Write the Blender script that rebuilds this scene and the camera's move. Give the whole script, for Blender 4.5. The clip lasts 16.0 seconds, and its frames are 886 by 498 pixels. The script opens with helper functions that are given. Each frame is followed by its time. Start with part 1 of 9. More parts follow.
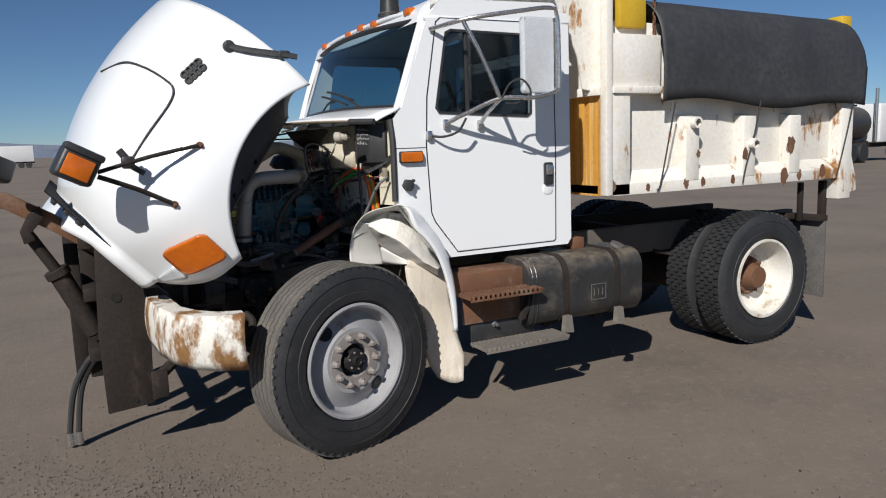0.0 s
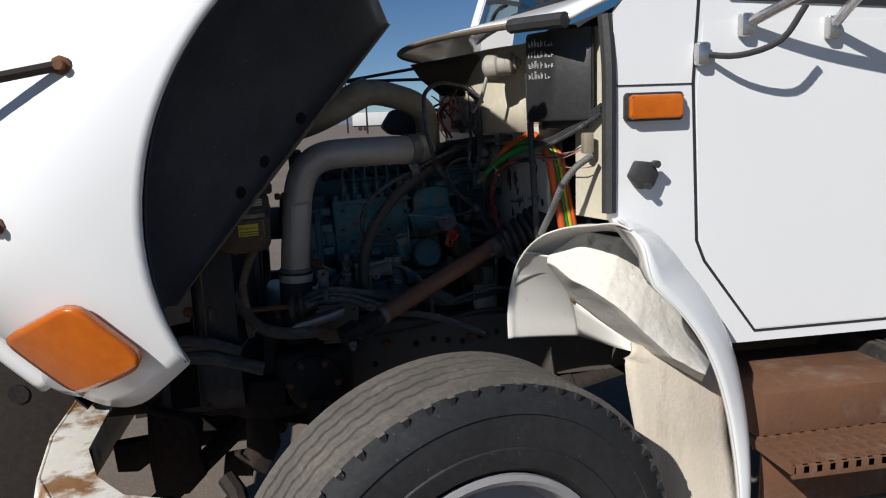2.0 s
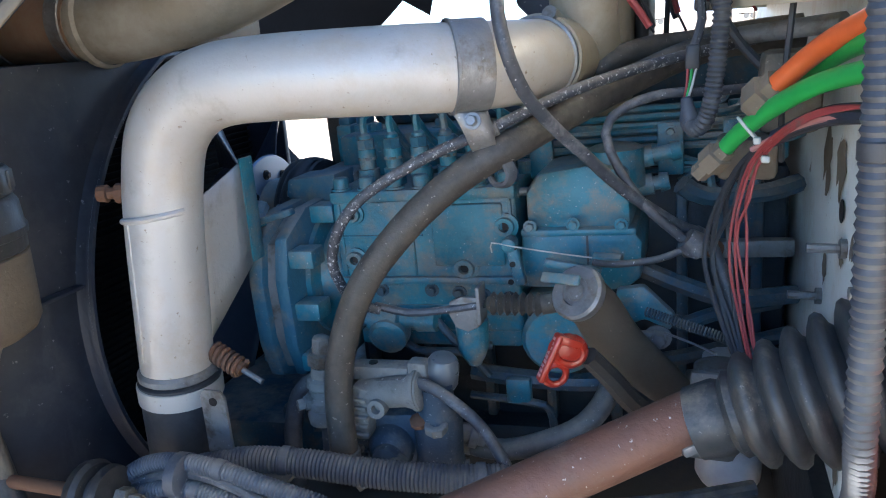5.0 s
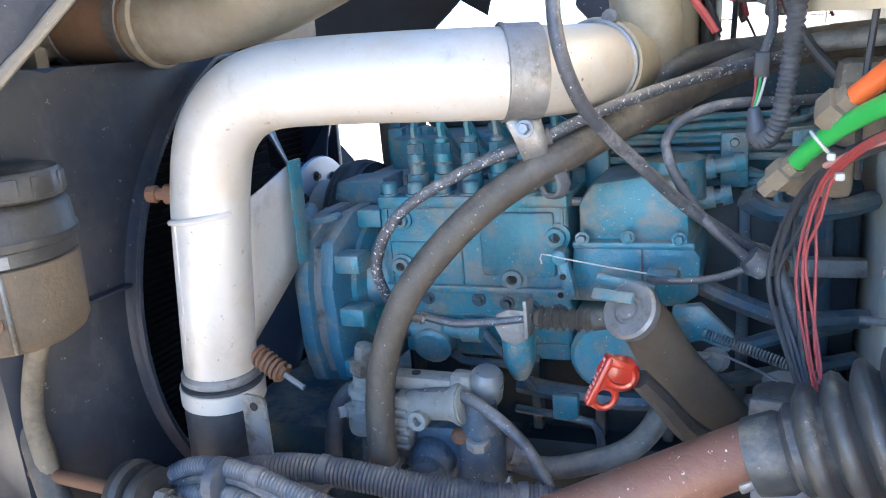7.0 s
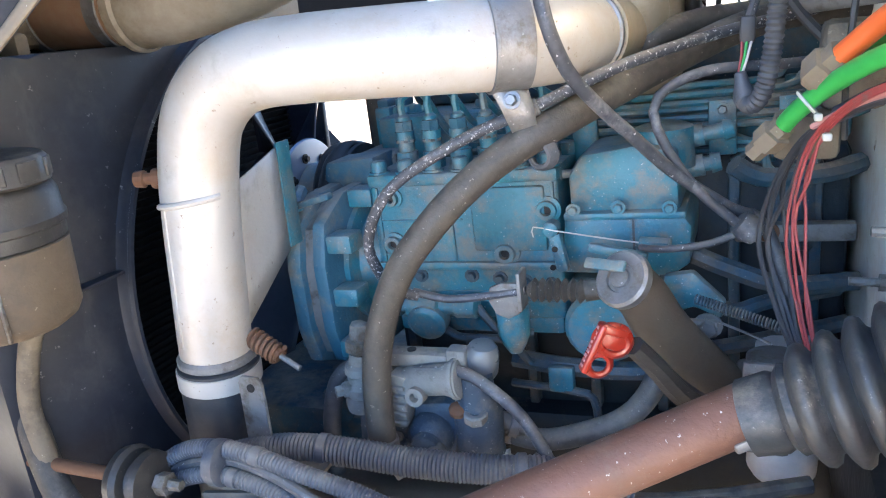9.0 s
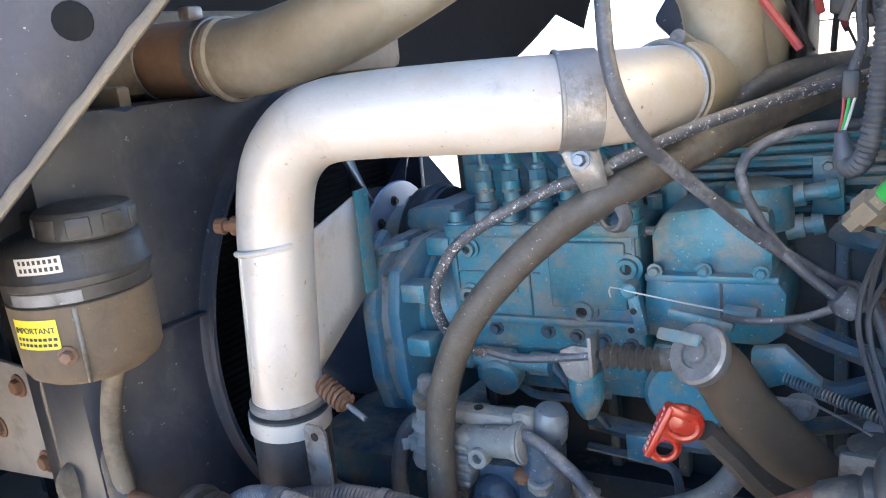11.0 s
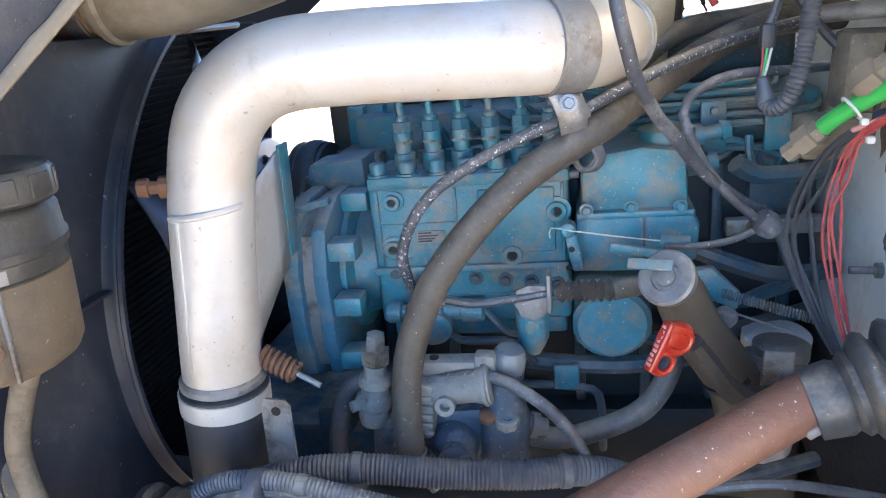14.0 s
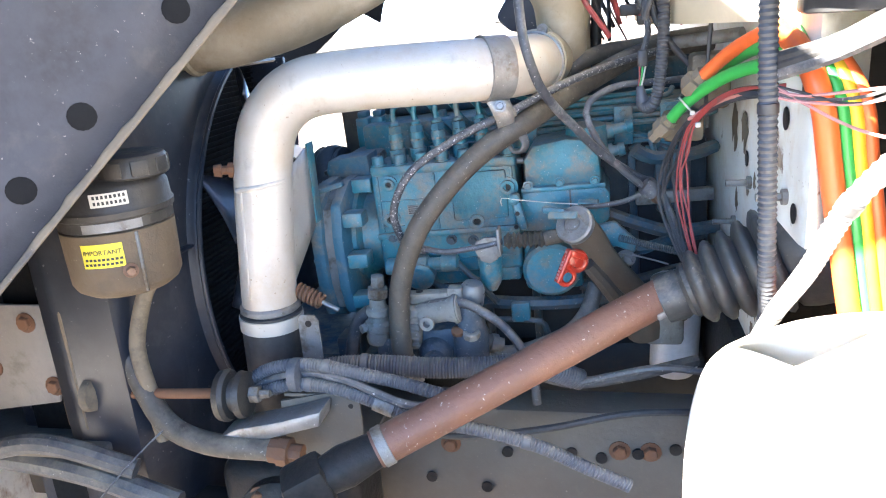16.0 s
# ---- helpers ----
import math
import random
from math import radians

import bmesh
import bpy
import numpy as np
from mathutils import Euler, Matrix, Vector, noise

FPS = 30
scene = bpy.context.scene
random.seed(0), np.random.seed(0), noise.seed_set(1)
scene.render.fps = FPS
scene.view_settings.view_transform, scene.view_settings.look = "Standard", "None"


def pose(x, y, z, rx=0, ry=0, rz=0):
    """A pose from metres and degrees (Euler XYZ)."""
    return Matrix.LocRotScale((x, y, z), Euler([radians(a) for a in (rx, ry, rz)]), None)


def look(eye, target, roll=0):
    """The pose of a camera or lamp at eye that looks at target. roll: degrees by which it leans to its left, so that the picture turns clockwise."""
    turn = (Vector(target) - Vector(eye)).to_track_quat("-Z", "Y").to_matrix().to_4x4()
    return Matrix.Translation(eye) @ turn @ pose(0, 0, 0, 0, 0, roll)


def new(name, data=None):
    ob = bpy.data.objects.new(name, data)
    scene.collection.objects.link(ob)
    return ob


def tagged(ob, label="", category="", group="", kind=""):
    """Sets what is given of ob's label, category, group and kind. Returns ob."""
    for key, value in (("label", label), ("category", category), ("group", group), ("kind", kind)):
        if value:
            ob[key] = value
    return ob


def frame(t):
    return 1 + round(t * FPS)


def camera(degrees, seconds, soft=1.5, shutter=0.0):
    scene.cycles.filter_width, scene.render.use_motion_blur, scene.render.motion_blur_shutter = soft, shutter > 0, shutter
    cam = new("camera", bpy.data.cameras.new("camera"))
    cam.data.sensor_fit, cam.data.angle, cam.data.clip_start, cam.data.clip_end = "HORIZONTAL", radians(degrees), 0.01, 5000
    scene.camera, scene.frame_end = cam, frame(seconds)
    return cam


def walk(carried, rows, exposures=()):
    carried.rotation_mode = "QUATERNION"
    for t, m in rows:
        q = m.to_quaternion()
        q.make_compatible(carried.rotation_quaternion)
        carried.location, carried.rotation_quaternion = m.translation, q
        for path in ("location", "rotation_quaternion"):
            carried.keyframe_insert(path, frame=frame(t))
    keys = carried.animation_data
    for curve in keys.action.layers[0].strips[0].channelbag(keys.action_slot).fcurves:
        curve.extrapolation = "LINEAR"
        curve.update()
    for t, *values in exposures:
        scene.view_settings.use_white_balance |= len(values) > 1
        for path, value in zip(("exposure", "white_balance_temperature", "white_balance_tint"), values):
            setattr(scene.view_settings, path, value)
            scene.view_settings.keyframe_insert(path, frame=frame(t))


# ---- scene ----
cam = camera(62.8, 16.0, soft=1.1)
PATH = [
    (0, (-0.008, -0.721, 1.769), (0.897, 1.039, 1.481), -2.0),
    (0.5, (0.253, -0.142, 1.714), (1.045, 1.673, 1.434), -2.4),
    (1, (0.568, 0.448, 1.678), (1.271, 2.297, 1.384), -1.9),
    (1.5, (0.843, 1.041, 1.68), (1.356, 2.946, 1.346), -1.0),
    (2, (1.065, 1.626, 1.678), (1.38, 3.570, 1.328), -2.2),
    (2.5, (1.262, 2.113, 1.650), (1.433, 4.072, 1.262), -1.9),
    (3, (1.435, 2.552, 1.652), (1.297, 4.480, 1.152), -2.7),
    (3.5, (1.490, 2.890, 1.655), (1.225, 4.788, 1.112), -3.9),
    (3.8, (1.515, 3.019, 1.629), (1.175, 4.907, 1.064), -4.9),
    (4, (1.543, 3.089, 1.63), (1.098, 4.95, 1.05), -5.0),
    (4.2, (1.565, 3.14, 1.624), (1.022, 4.974, 1.039), -5.3),
    (6.3, (1.583, 3.263, 1.632), (0.877, 5.047, 1.067), -3.5),
    (6.5, (1.58, 3.261, 1.628), (0.846, 5.034, 1.065), -3.9),
    (7, (1.575, 3.262, 1.631), (0.793, 5.011, 1.058), -3.2),
    (7.5, (1.578, 3.264, 1.63), (0.835, 5.026, 1.042), -3.0),
    (8, (1.574, 3.264, 1.629), (0.847, 5.026, 1.024), -3.0),
    (8.5, (1.574, 3.264, 1.624), (0.84, 5.02, 1.009), -3.9),
    (9, (1.576, 3.259, 1.621), (0.816, 5.004, 1.006), -4.9),
    (9.5, (1.587, 3.261, 1.624), (0.752, 4.979, 1.031), -5.9),
    (9.8, (1.591, 3.265, 1.644), (0.695, 4.954, 1.06), -5.4),
    (10, (1.598, 3.278, 1.64), (0.649, 4.95, 1.09), -5.5),
    (10.2, (1.606, 3.288, 1.644), (0.619, 4.943, 1.11), -5.7),
    (12.3, (1.616, 3.325, 1.644), (0.545, 4.931, 1.12), -5.3),
    (12.5, (1.611, 3.325, 1.647), (0.566, 4.942, 1.105), -5.3),
    (13, (1.572, 3.314, 1.643), (0.618, 4.977, 1.072), -4.8),
    (13.5, (1.471, 3.277, 1.643), (0.801, 5.054, 1.016), -3.7),
    (14, (1.377, 3.227, 1.641), (0.996, 5.076, 0.981), -3.1),
    (14.5, (1.34, 3.177, 1.643), (1.121, 5.061, 1.006), -3.3),
    (15, (1.334, 3.149, 1.648), (1.148, 5.04, 1.024), -3.3),
    (15.5, (1.365, 3.093, 1.653), (1.1, 4.981, 1.048), -3.9),
    (16, (1.503, 2.876, 1.658), (1.078, 4.739, 1.065), -4.6),
]
EXPOSURE = [(0.0, 0.17, 6500, 10), (1.6, 0.14, 6500, 10), (2.9, 0.08, 6500, 10), (3.5, 1.12, 6500, 10), (4.0, 2.45, 6300, 7), (4.2, 2.85, 6300, 7), (5.2, 4.1, 6400, 7), (6.3, 4.83, 6550, 8), (7.5, 4.83, 6700, 9), (9.0, 4.80, 7000, 11), (12.5, 4.70, 7000, 11), (15.0, 4.72, 7000, 11), (16.0, 4.82, 7000, 11)]
walk(cam, [(t, look(eye, target, roll)) for t, eye, target, roll in PATH], EXPOSURE)

# ---- light: clear sky, sun ahead and to the left of the truck ----
SUN_TO = Vector((-0.595, -0.554, 0.581)).normalized()
world = bpy.data.worlds.new("world")
scene.world = world
world.use_nodes = True
wn = world.node_tree.nodes
sky = wn.new("ShaderNodeTexSky")
sky.sky_type = "NISHITA"
sky.sun_disc = False
sky.sun_elevation = math.asin(SUN_TO.z)
sky.sun_rotation = math.atan2(SUN_TO.x, SUN_TO.y)
sky.altitude = 1600
sky.air_density = 0.8
sky.dust_density = 0.05
sky.ozone_density = 4.5
wn["Background"].inputs["Strength"].default_value = 0.05
blue = wn.new("ShaderNodeMix")
blue.data_type, blue.blend_type = "RGBA", "MULTIPLY"
blue.inputs["Factor"].default_value = 1.0
blue.inputs["B"].default_value = (0.88, 1.0, 1.07, 1)
world.node_tree.links.new(sky.outputs["Color"], blue.inputs["A"])
world.node_tree.links.new(blue.outputs["Result"], wn["Background"].inputs["Color"])
sun = new("sun", bpy.data.lights.new("sun", "SUN"))
sun.data.energy = 4.5
sun.data.angle = radians(0.53)
sun.data.color = (1.0, 0.965, 0.92)
sun.matrix_world = look(SUN_TO * 30, (0, 0, 0))


# ---- materials ----
def mat(name, c1, c2=None, rough=0.5, metal=0.0, scale=9.0, bump=0.15, bscale=90.0, dirt=None, damt=0.5,
        dscale=4.0, stretch=(1, 1, 1), coat=0.0, rvar=0.12, dsharp=0.12, dust=0.0, fleck=None, film=None, grain=0.82):
    """Noise between two colours, patchy dirt, a thin uneven film, small flecks, fine relief, uneven gloss; dust lies on upward faces."""
    m = bpy.data.materials.new(name)
    m.use_nodes = True
    nt = m.node_tree
    n, l = nt.nodes, nt.links
    b = n["Principled BSDF"]
    tc = n.new("ShaderNodeTexCoord")
    mp = n.new("ShaderNodeMapping")
    mp.inputs["Scale"].default_value = stretch
    l.new(tc.outputs["Object"], mp.inputs["Vector"])

    def noise_of(s, detail=5, rough_=0.6, raw=False):
        t = n.new("ShaderNodeTexNoise")
        t.inputs["Scale"].default_value = s
        t.inputs["Detail"].default_value = detail
        t.inputs["Roughness"].default_value = rough_
        l.new((tc if raw else mp).outputs["Object" if raw else "Vector"], t.inputs["Vector"])
        return t.outputs["Fac"]

    def ramp(src, lo, hi):
        r = n.new("ShaderNodeMapRange")
        r.inputs["From Min"].default_value, r.inputs["From Max"].default_value = lo, hi
        l.new(src, r.inputs["Value"])
        return r.outputs["Result"]

    def mix(f, a, bb):
        x = n.new("ShaderNodeMix")
        x.data_type = "RGBA"
        if isinstance(f, float):
            x.inputs["Factor"].default_value = f
        else:
            l.new(f, x.inputs["Factor"])
        for sock, v in ((x.inputs["A"], a), (x.inputs["B"], bb)):
            if isinstance(v, tuple):
                sock.default_value = (*v, 1)
            else:
                l.new(v, sock)
        return x.outputs["Result"]

    c2 = c2 or tuple(v * 0.8 for v in c1)
    col = mix(ramp(noise_of(scale), 0.3, 0.7), c1, c2)
    col = mix(ramp(noise_of(scale * 9, 3, raw=True), 0.35, 0.8), col, tuple(v * grain for v in c1))
    if dirt:
        lo = 0.72 - 0.44 * damt
        dm = ramp(noise_of(dscale, 7, 0.68), lo, lo + dsharp)
        dcol = mix(ramp(noise_of(dscale * 6, 4), 0.3, 0.7), dirt, tuple(v * 0.6 for v in dirt))
        col = mix(dm, col, dcol)
    if film:  # (colour, amount): broad cloudy layer of dust
        f1 = ramp(noise_of(film[2] if len(film) > 2 else 16.0, 8, 0.72, True), 0.60 - 0.3 * film[1], 0.82 - 0.3 * film[1])
        col = mix(f1, col, film[0])
    if fleck:  # (colour, scale, amount): scattered small specks and scuffs
        col = mix(ramp(noise_of(fleck[1] * 3.4, 3, 0.6, True), 0.775 - fleck[2] * 0.75, 0.86 - fleck[2] * 0.75), col, fleck[0])
        col = mix(ramp(noise_of(fleck[1] * 0.6, 8, 0.85, True), 0.775 - fleck[2] * 0.8, 0.86 - fleck[2] * 0.8), col, tuple(v * 0.8 for v in fleck[0]))
    if dust:
        g = n.new("ShaderNodeNewGeometry")
        sp = n.new("ShaderNodeSeparateXYZ")
        l.new(g.outputs["Normal"], sp.inputs["Vector"])
        up = ramp(sp.outputs["Z"], 0.1, 1.1)
        mul = n.new("ShaderNodeMath")
        mul.operation = "MULTIPLY"
        l.new(up, mul.inputs[0])
        l.new(ramp(noise_of(14.0, 6, 0.7, True), 0.72 - dust * 0.5, 0.95 - dust * 0.3), mul.inputs[1])
        col = mix(mul.outputs[0], col, (0.33, 0.27, 0.20))
    l.new(col, b.inputs["Base Color"])
    rr = n.new("ShaderNodeMapRange")
    rr.inputs["To Min"].default_value, rr.inputs["To Max"].default_value = max(0.03, rough - rvar), min(1, rough + rvar)
    l.new(noise_of(scale * 2.2), rr.inputs["Value"])
    l.new(rr.outputs["Result"], b.inputs["Roughness"])
    b.inputs["Metallic"].default_value = metal
    b.inputs["Coat Weight"].default_value = coat
    if bump:
        bn = n.new("ShaderNodeBump")
        bn.inputs["Strength"].default_value = bump
        bn.inputs["Distance"].default_value = 0.004
        l.new(noise_of(bscale, 4, 0.6, True), bn.inputs["Height"])
        l.new(bn.outputs["Normal"], b.inputs["Normal"])
    return m


def glass(name, tint=(0.75, 0.85, 0.85)):
    m = bpy.data.materials.new(name)
    m.use_nodes = True
    n, l = m.node_tree.nodes, m.node_tree.links
    out = n["Material Output"]
    tr = n.new("ShaderNodeBsdfTransparent")
    tr.inputs["Color"].default_value = (*tint, 1)
    gl = n.new("ShaderNodeBsdfGlossy")
    gl.inputs["Roughness"].default_value = 0.02
    fr = n.new("ShaderNodeLayerWeight")
    fr.inputs["Blend"].default_value = 0.5
    pw = n.new("ShaderNodeMath")
    pw.operation = "POWER"
    l.new(fr.outputs["Facing"], pw.inputs[0])
    pw.inputs[1].default_value = 4.5
    ma = n.new("ShaderNodeMath")
    ma.operation = "MULTIPLY_ADD"
    l.new(pw.outputs[0], ma.inputs[0])
    ma.inputs[1].default_value, ma.inputs[2].default_value = 0.92, 0.06
    mx = n.new("ShaderNodeMixShader")
    l.new(ma.outputs[0], mx.inputs["Fac"])
    l.new(tr.outputs["BSDF"], mx.inputs[1])
    l.new(gl.outputs["BSDF"], mx.inputs[2])
    l.new(mx.outputs["Shader"], out.inputs["Surface"])
    return m


RUST = (0.16, 0.065, 0.022)
M_WHITE = mat("white_paint", (0.80, 0.815, 0.82), (0.785, 0.80, 0.805), 0.22, scale=2, bump=0.015, bscale=30, coat=0.4, rvar=0.06, grain=0.985)
M_BED = mat("rusted_white_paint", (0.80, 0.78, 0.73), (0.74, 0.70, 0.61), 0.5, scale=4, bump=0.08, dirt=(0.42, 0.19, 0.05), damt=0.30, dscale=3.2, stretch=(1, 1, 0.4), dsharp=0.05, fleck=((0.30, 0.14, 0.05), 30, 0.075), film=((0.66, 0.55, 0.38), 0.22))
M_STREAK = mat("streaked_rust", (0.80, 0.43, 0.07), (0.36, 0.12, 0.02), 0.75, scale=6, bump=0.2, dirt=(0.85, 0.66, 0.36), damt=0.46, dscale=5, stretch=(4, 4, 0.12), dsharp=0.12)
M_RUST = mat("rusty_steel", (0.17, 0.075, 0.035), (0.10, 0.05, 0.03), 0.85, scale=8, bump=0.4, bscale=60, dirt=(0.24, 0.15, 0.10), damt=0.45)
M_DARKSTEEL = mat("dark_weathered_steel", (0.030, 0.026, 0.024), (0.048, 0.038, 0.032), 0.7, metal=0.2, scale=5, bump=0.35, dirt=(0.10, 0.080, 0.066), damt=0.3, stretch=(1, 1, 0.4))
M_TYRE = mat("dusty_tyre_rubber", (0.017, 0.018, 0.020), (0.032, 0.033, 0.035), 0.62, scale=6, bump=0.2, bscale=120, dirt=(0.11, 0.10, 0.088), damt=0.33, dscale=7, dsharp=0.5, fleck=((0.17, 0.165, 0.16), 24, 0.12))
M_TREAD = mat("dust_grey_tread_rubber", (0.10, 0.092, 0.082), (0.17, 0.152, 0.13), 0.95, scale=8, bump=0.3, bscale=100, dirt=(0.06, 0.058, 0.055), damt=0.3, dscale=9, dsharp=0.3)
M_RIMGREY = mat("grey_wheel_paint", (0.36, 0.36, 0.37), (0.30, 0.29, 0.29), 0.55, scale=7, bump=0.12, dirt=(0.26, 0.20, 0.16), damt=0.28, dscale=7)
M_RIMWHITE = mat("white_wheel_paint", (0.75, 0.73, 0.68), (0.65, 0.6, 0.5), 0.5, scale=5, bump=0.1, dirt=(0.35, 0.22, 0.10), damt=0.35, dscale=5)
M_HUB = mat("dirty_hub_iron", (0.30, 0.275, 0.255), (0.22, 0.18, 0.155), 0.75, scale=14, bump=0.4, dirt=(0.15, 0.095, 0.065), damt=0.36, dscale=14)
M_BLACKOIL = mat("oily_black_iron", (0.02, 0.02, 0.02), (0.035, 0.03, 0.028), 0.4, scale=10, bump=0.3)
M_TANK = mat("dusty_black_tank", (0.035, 0.036, 0.038), (0.06, 0.058, 0.055), 0.38, metal=0.3, scale=6, bump=0.1, dirt=(0.20, 0.17, 0.13), damt=0.36, dust=0.75, dscale=5, dsharp=0.3)
M_TARP = mat("black_vinyl_tarp", (0.030, 0.032, 0.036), (0.055, 0.056, 0.06), 0.62, scale=2.5, bump=0.3, bscale=25, dirt=(0.09, 0.085, 0.08), damt=0.3, dscale=1.6, dsharp=0.5)
M_FLAP = mat("rubber_mudflap", (0.09, 0.085, 0.08), (0.14, 0.13, 0.12), 0.8, scale=5, bump=0.3, dirt=(0.2, 0.17, 0.14), damt=0.3)
M_DUSTFLAP = mat("dusty_splash_flap", (0.68, 0.62, 0.53), (0.58, 0.51, 0.40), 0.85, scale=9, bump=0.4, dirt=(0.36, 0.28, 0.19), damt=0.46, dscale=12, stretch=(1, 1, 0.2), dsharp=0.4)
M_COWLLIP = mat("dusty_tan_cowl_edge", (0.30, 0.25, 0.19), (0.22, 0.18, 0.135), 0.75, scale=8, bump=0.2, dirt=(0.12, 0.10, 0.08), damt=0.4, dscale=9)
M_WHITEDUST = mat("dusty_white_fibreglass", (0.74, 0.73, 0.69), (0.68, 0.66, 0.60), 0.5, scale=5, bump=0.12, dirt=(0.46, 0.39, 0.30), damt=0.30, dscale=14, stretch=(1, 1, 0.5), dsharp=0.3, grain=0.94)
M_AMBER = mat("amber_lens", (0.66, 0.155, 0.006), (0.50, 0.10, 0.004), 0.18, scale=30, bump=0.12, bscale=160, coat=0.6)
M_BLACKPL = mat("black_plastic", (0.025, 0.026, 0.028), (0.04, 0.04, 0.04), 0.45, scale=8, bump=0.12)
M_CHROME = mat("worn_chrome_tube", (0.62, 0.62, 0.62), (0.5, 0.5, 0.5), 0.25, metal=0.9, scale=20, bump=0.05)
M_RUBBER = mat("dark_rubber", (0.03, 0.031, 0.033), (0.05, 0.05, 0.05), 0.6, scale=12, bump=0.15)
M_HOODIN = mat("hood_inside_fibreglass", (0.037, 0.047, 0.070), (0.014, 0.019, 0.031), 0.55, scale=7, bump=0.35, bscale=50, dirt=(0.12, 0.115, 0.11), damt=0.27, dscale=6, dsharp=0.3, fleck=((0.36, 0.35, 0.34), 40, 0.12))
M_HOODDARK = mat("black_hood_lining", (0.013, 0.014, 0.016), (0.008, 0.009, 0.011), 0.8, scale=6, bump=0.3, bscale=50, dirt=(0.03, 0.028, 0.026), damt=0.2, dscale=5)
M_LIP = mat("mud_scuffed_edge", (0.20, 0.165, 0.12), (0.10, 0.09, 0.075), 0.85, scale=14, bump=0.6, bscale=60, dirt=(0.06, 0.066, 0.08), damt=0.36, dscale=13, dsharp=0.2, fleck=((0.45, 0.43, 0.38), 60, 0.11))
for m_ in (M_HOODDARK, M_BLACKOIL, M_DARKSTEEL):
    m_.node_tree.nodes["Principled BSDF"].inputs["Specular IOR Level"].default_value = 0.12
M_CABIN = mat("dark_cab_trim", (0.03, 0.033, 0.04), (0.05, 0.05, 0.055), 0.7, scale=6, bump=0.1)
M_YELLOW = mat("yellow_paint", (0.62, 0.40, 0.03), (0.5, 0.3, 0.02), 0.5, scale=6, dirt=RUST, damt=0.3)
M_GLASS = glass("window_glass", (0.17, 0.22, 0.25))
M_WSGLASS = glass("green_tinted_glass", (0.36, 0.50, 0.55))
M_FLAKED = mat("flaking_dusty_white_paint", (0.72, 0.70, 0.65), (0.64, 0.61, 0.54), 0.8, scale=8, bump=0.5, bscale=60, dirt=(0.40, 0.34, 0.27), damt=0.30, dscale=14, stretch=(1, 1, 0.35), dsharp=0.12, fleck=((0.22, 0.17, 0.12), 34, 0.13))
M_STEPGREY = mat("dusty_step_steel", (0.19, 0.17, 0.145), (0.12, 0.11, 0.098), 0.8, scale=9, bump=0.4, dirt=(0.27, 0.23, 0.18), damt=0.4, dscale=9)
M_MIRROR = mat("mirror_back_steel", (0.72, 0.74, 0.76), (0.66, 0.68, 0.70), 0.3, metal=0.2, scale=4, bump=0.03)
M_GROUND = mat("packed_dirt_yard", (0.205, 0.165, 0.13), (0.125, 0.102, 0.082), 0.95, scale=0.45, bump=1.0, bscale=60, dirt=(0.115, 0.094, 0.076), damt=0.40, dscale=0.55, dsharp=0.35, rvar=0.05, fleck=((0.30, 0.26, 0.22), 95, 0.10), film=((0.225, 0.185, 0.15), 0.25))
M_STONE = mat("grey_gravel", (0.20, 0.17, 0.14), (0.10, 0.085, 0.07), 0.9, scale=2.5, bump=0.3, dirt=(0.30, 0.27, 0.23), damt=0.2, dscale=11)
# the blue of far-off haze is mixed into the hills' base colour
M_HILL = mat("haze_tinted_hills", (0.12, 0.15, 0.21), (0.16, 0.18, 0.23), 1.0, scale=0.004, bump=0)
M_FARWHITE = mat("far_white_siding", (0.70, 0.70, 0.70), (0.6, 0.6, 0.6), 0.6, scale=0.5, bump=0)


# ---- mesh builders (all in world metres) ----
def box(bm, lo, hi, bevel=0.0, seg=2, m=None):
    c = [(a + b) / 2 for a, b in zip(lo, hi)]
    s = [max(abs(b - a), 1e-4) for a, b in zip(lo, hi)]
    g = bmesh.ops.create_cube(bm, size=1, matrix=Matrix.Translation(c) @ Matrix.Diagonal((*s, 1)))
    v = g["verts"]
    if bevel:
        e = list({e for x in v for e in x.link_edges})
        r = bmesh.ops.bevel(bm, geom=e, offset=bevel, segments=seg, profile=0.5, affect="EDGES")
        v = list({x for f in r["faces"] for x in f.verts} | {x for x in v if x.is_valid})
    if m is not None:
        bmesh.ops.transform(bm, matrix=m, verts=v)
    return v


def boxbm(lo, hi, bevel=0.0, seg=2, m=None):
    bm = bmesh.new()
    box(bm, lo, hi, bevel, seg, m)
    return bm


def basis(axis):
    a = Vector(axis).normalized()
    u = a.orthogonal().normalized()
    return a, u, a.cross(u)


def lathe(bm, origin, axis, prof, n=24, cap=True, zig=0.0):
    """prof: (along, radius) from start to end; zig shifts every other step along the axis."""
    a, u, w = basis(axis)
    o = Vector(origin)
    rings = []
    for k, (h, r, *zz) in enumerate(prof):
        ring = []
        for i in range(n):
            t = 2 * math.pi * i / n
            hh = h + (zz[0] if zz else 0) * (1 if i % 2 else -1)
            ring.append(bm.verts.new(o + a * hh + (u * math.cos(t) + w * math.sin(t)) * r))
        rings.append(ring)
    for p, q in zip(rings, rings[1:]):
        for i in range(n):
            j = (i + 1) % n
            bm.faces.new((p[i], p[j], q[j], q[i]))
    if cap:
        bm.faces.new(list(reversed(rings[0])))
        bm.faces.new(rings[-1])
    return bm


def lathebm(origin, axis, prof, n=24, cap=True):
    return lathe(bmesh.new(), origin, axis, prof, n, cap)


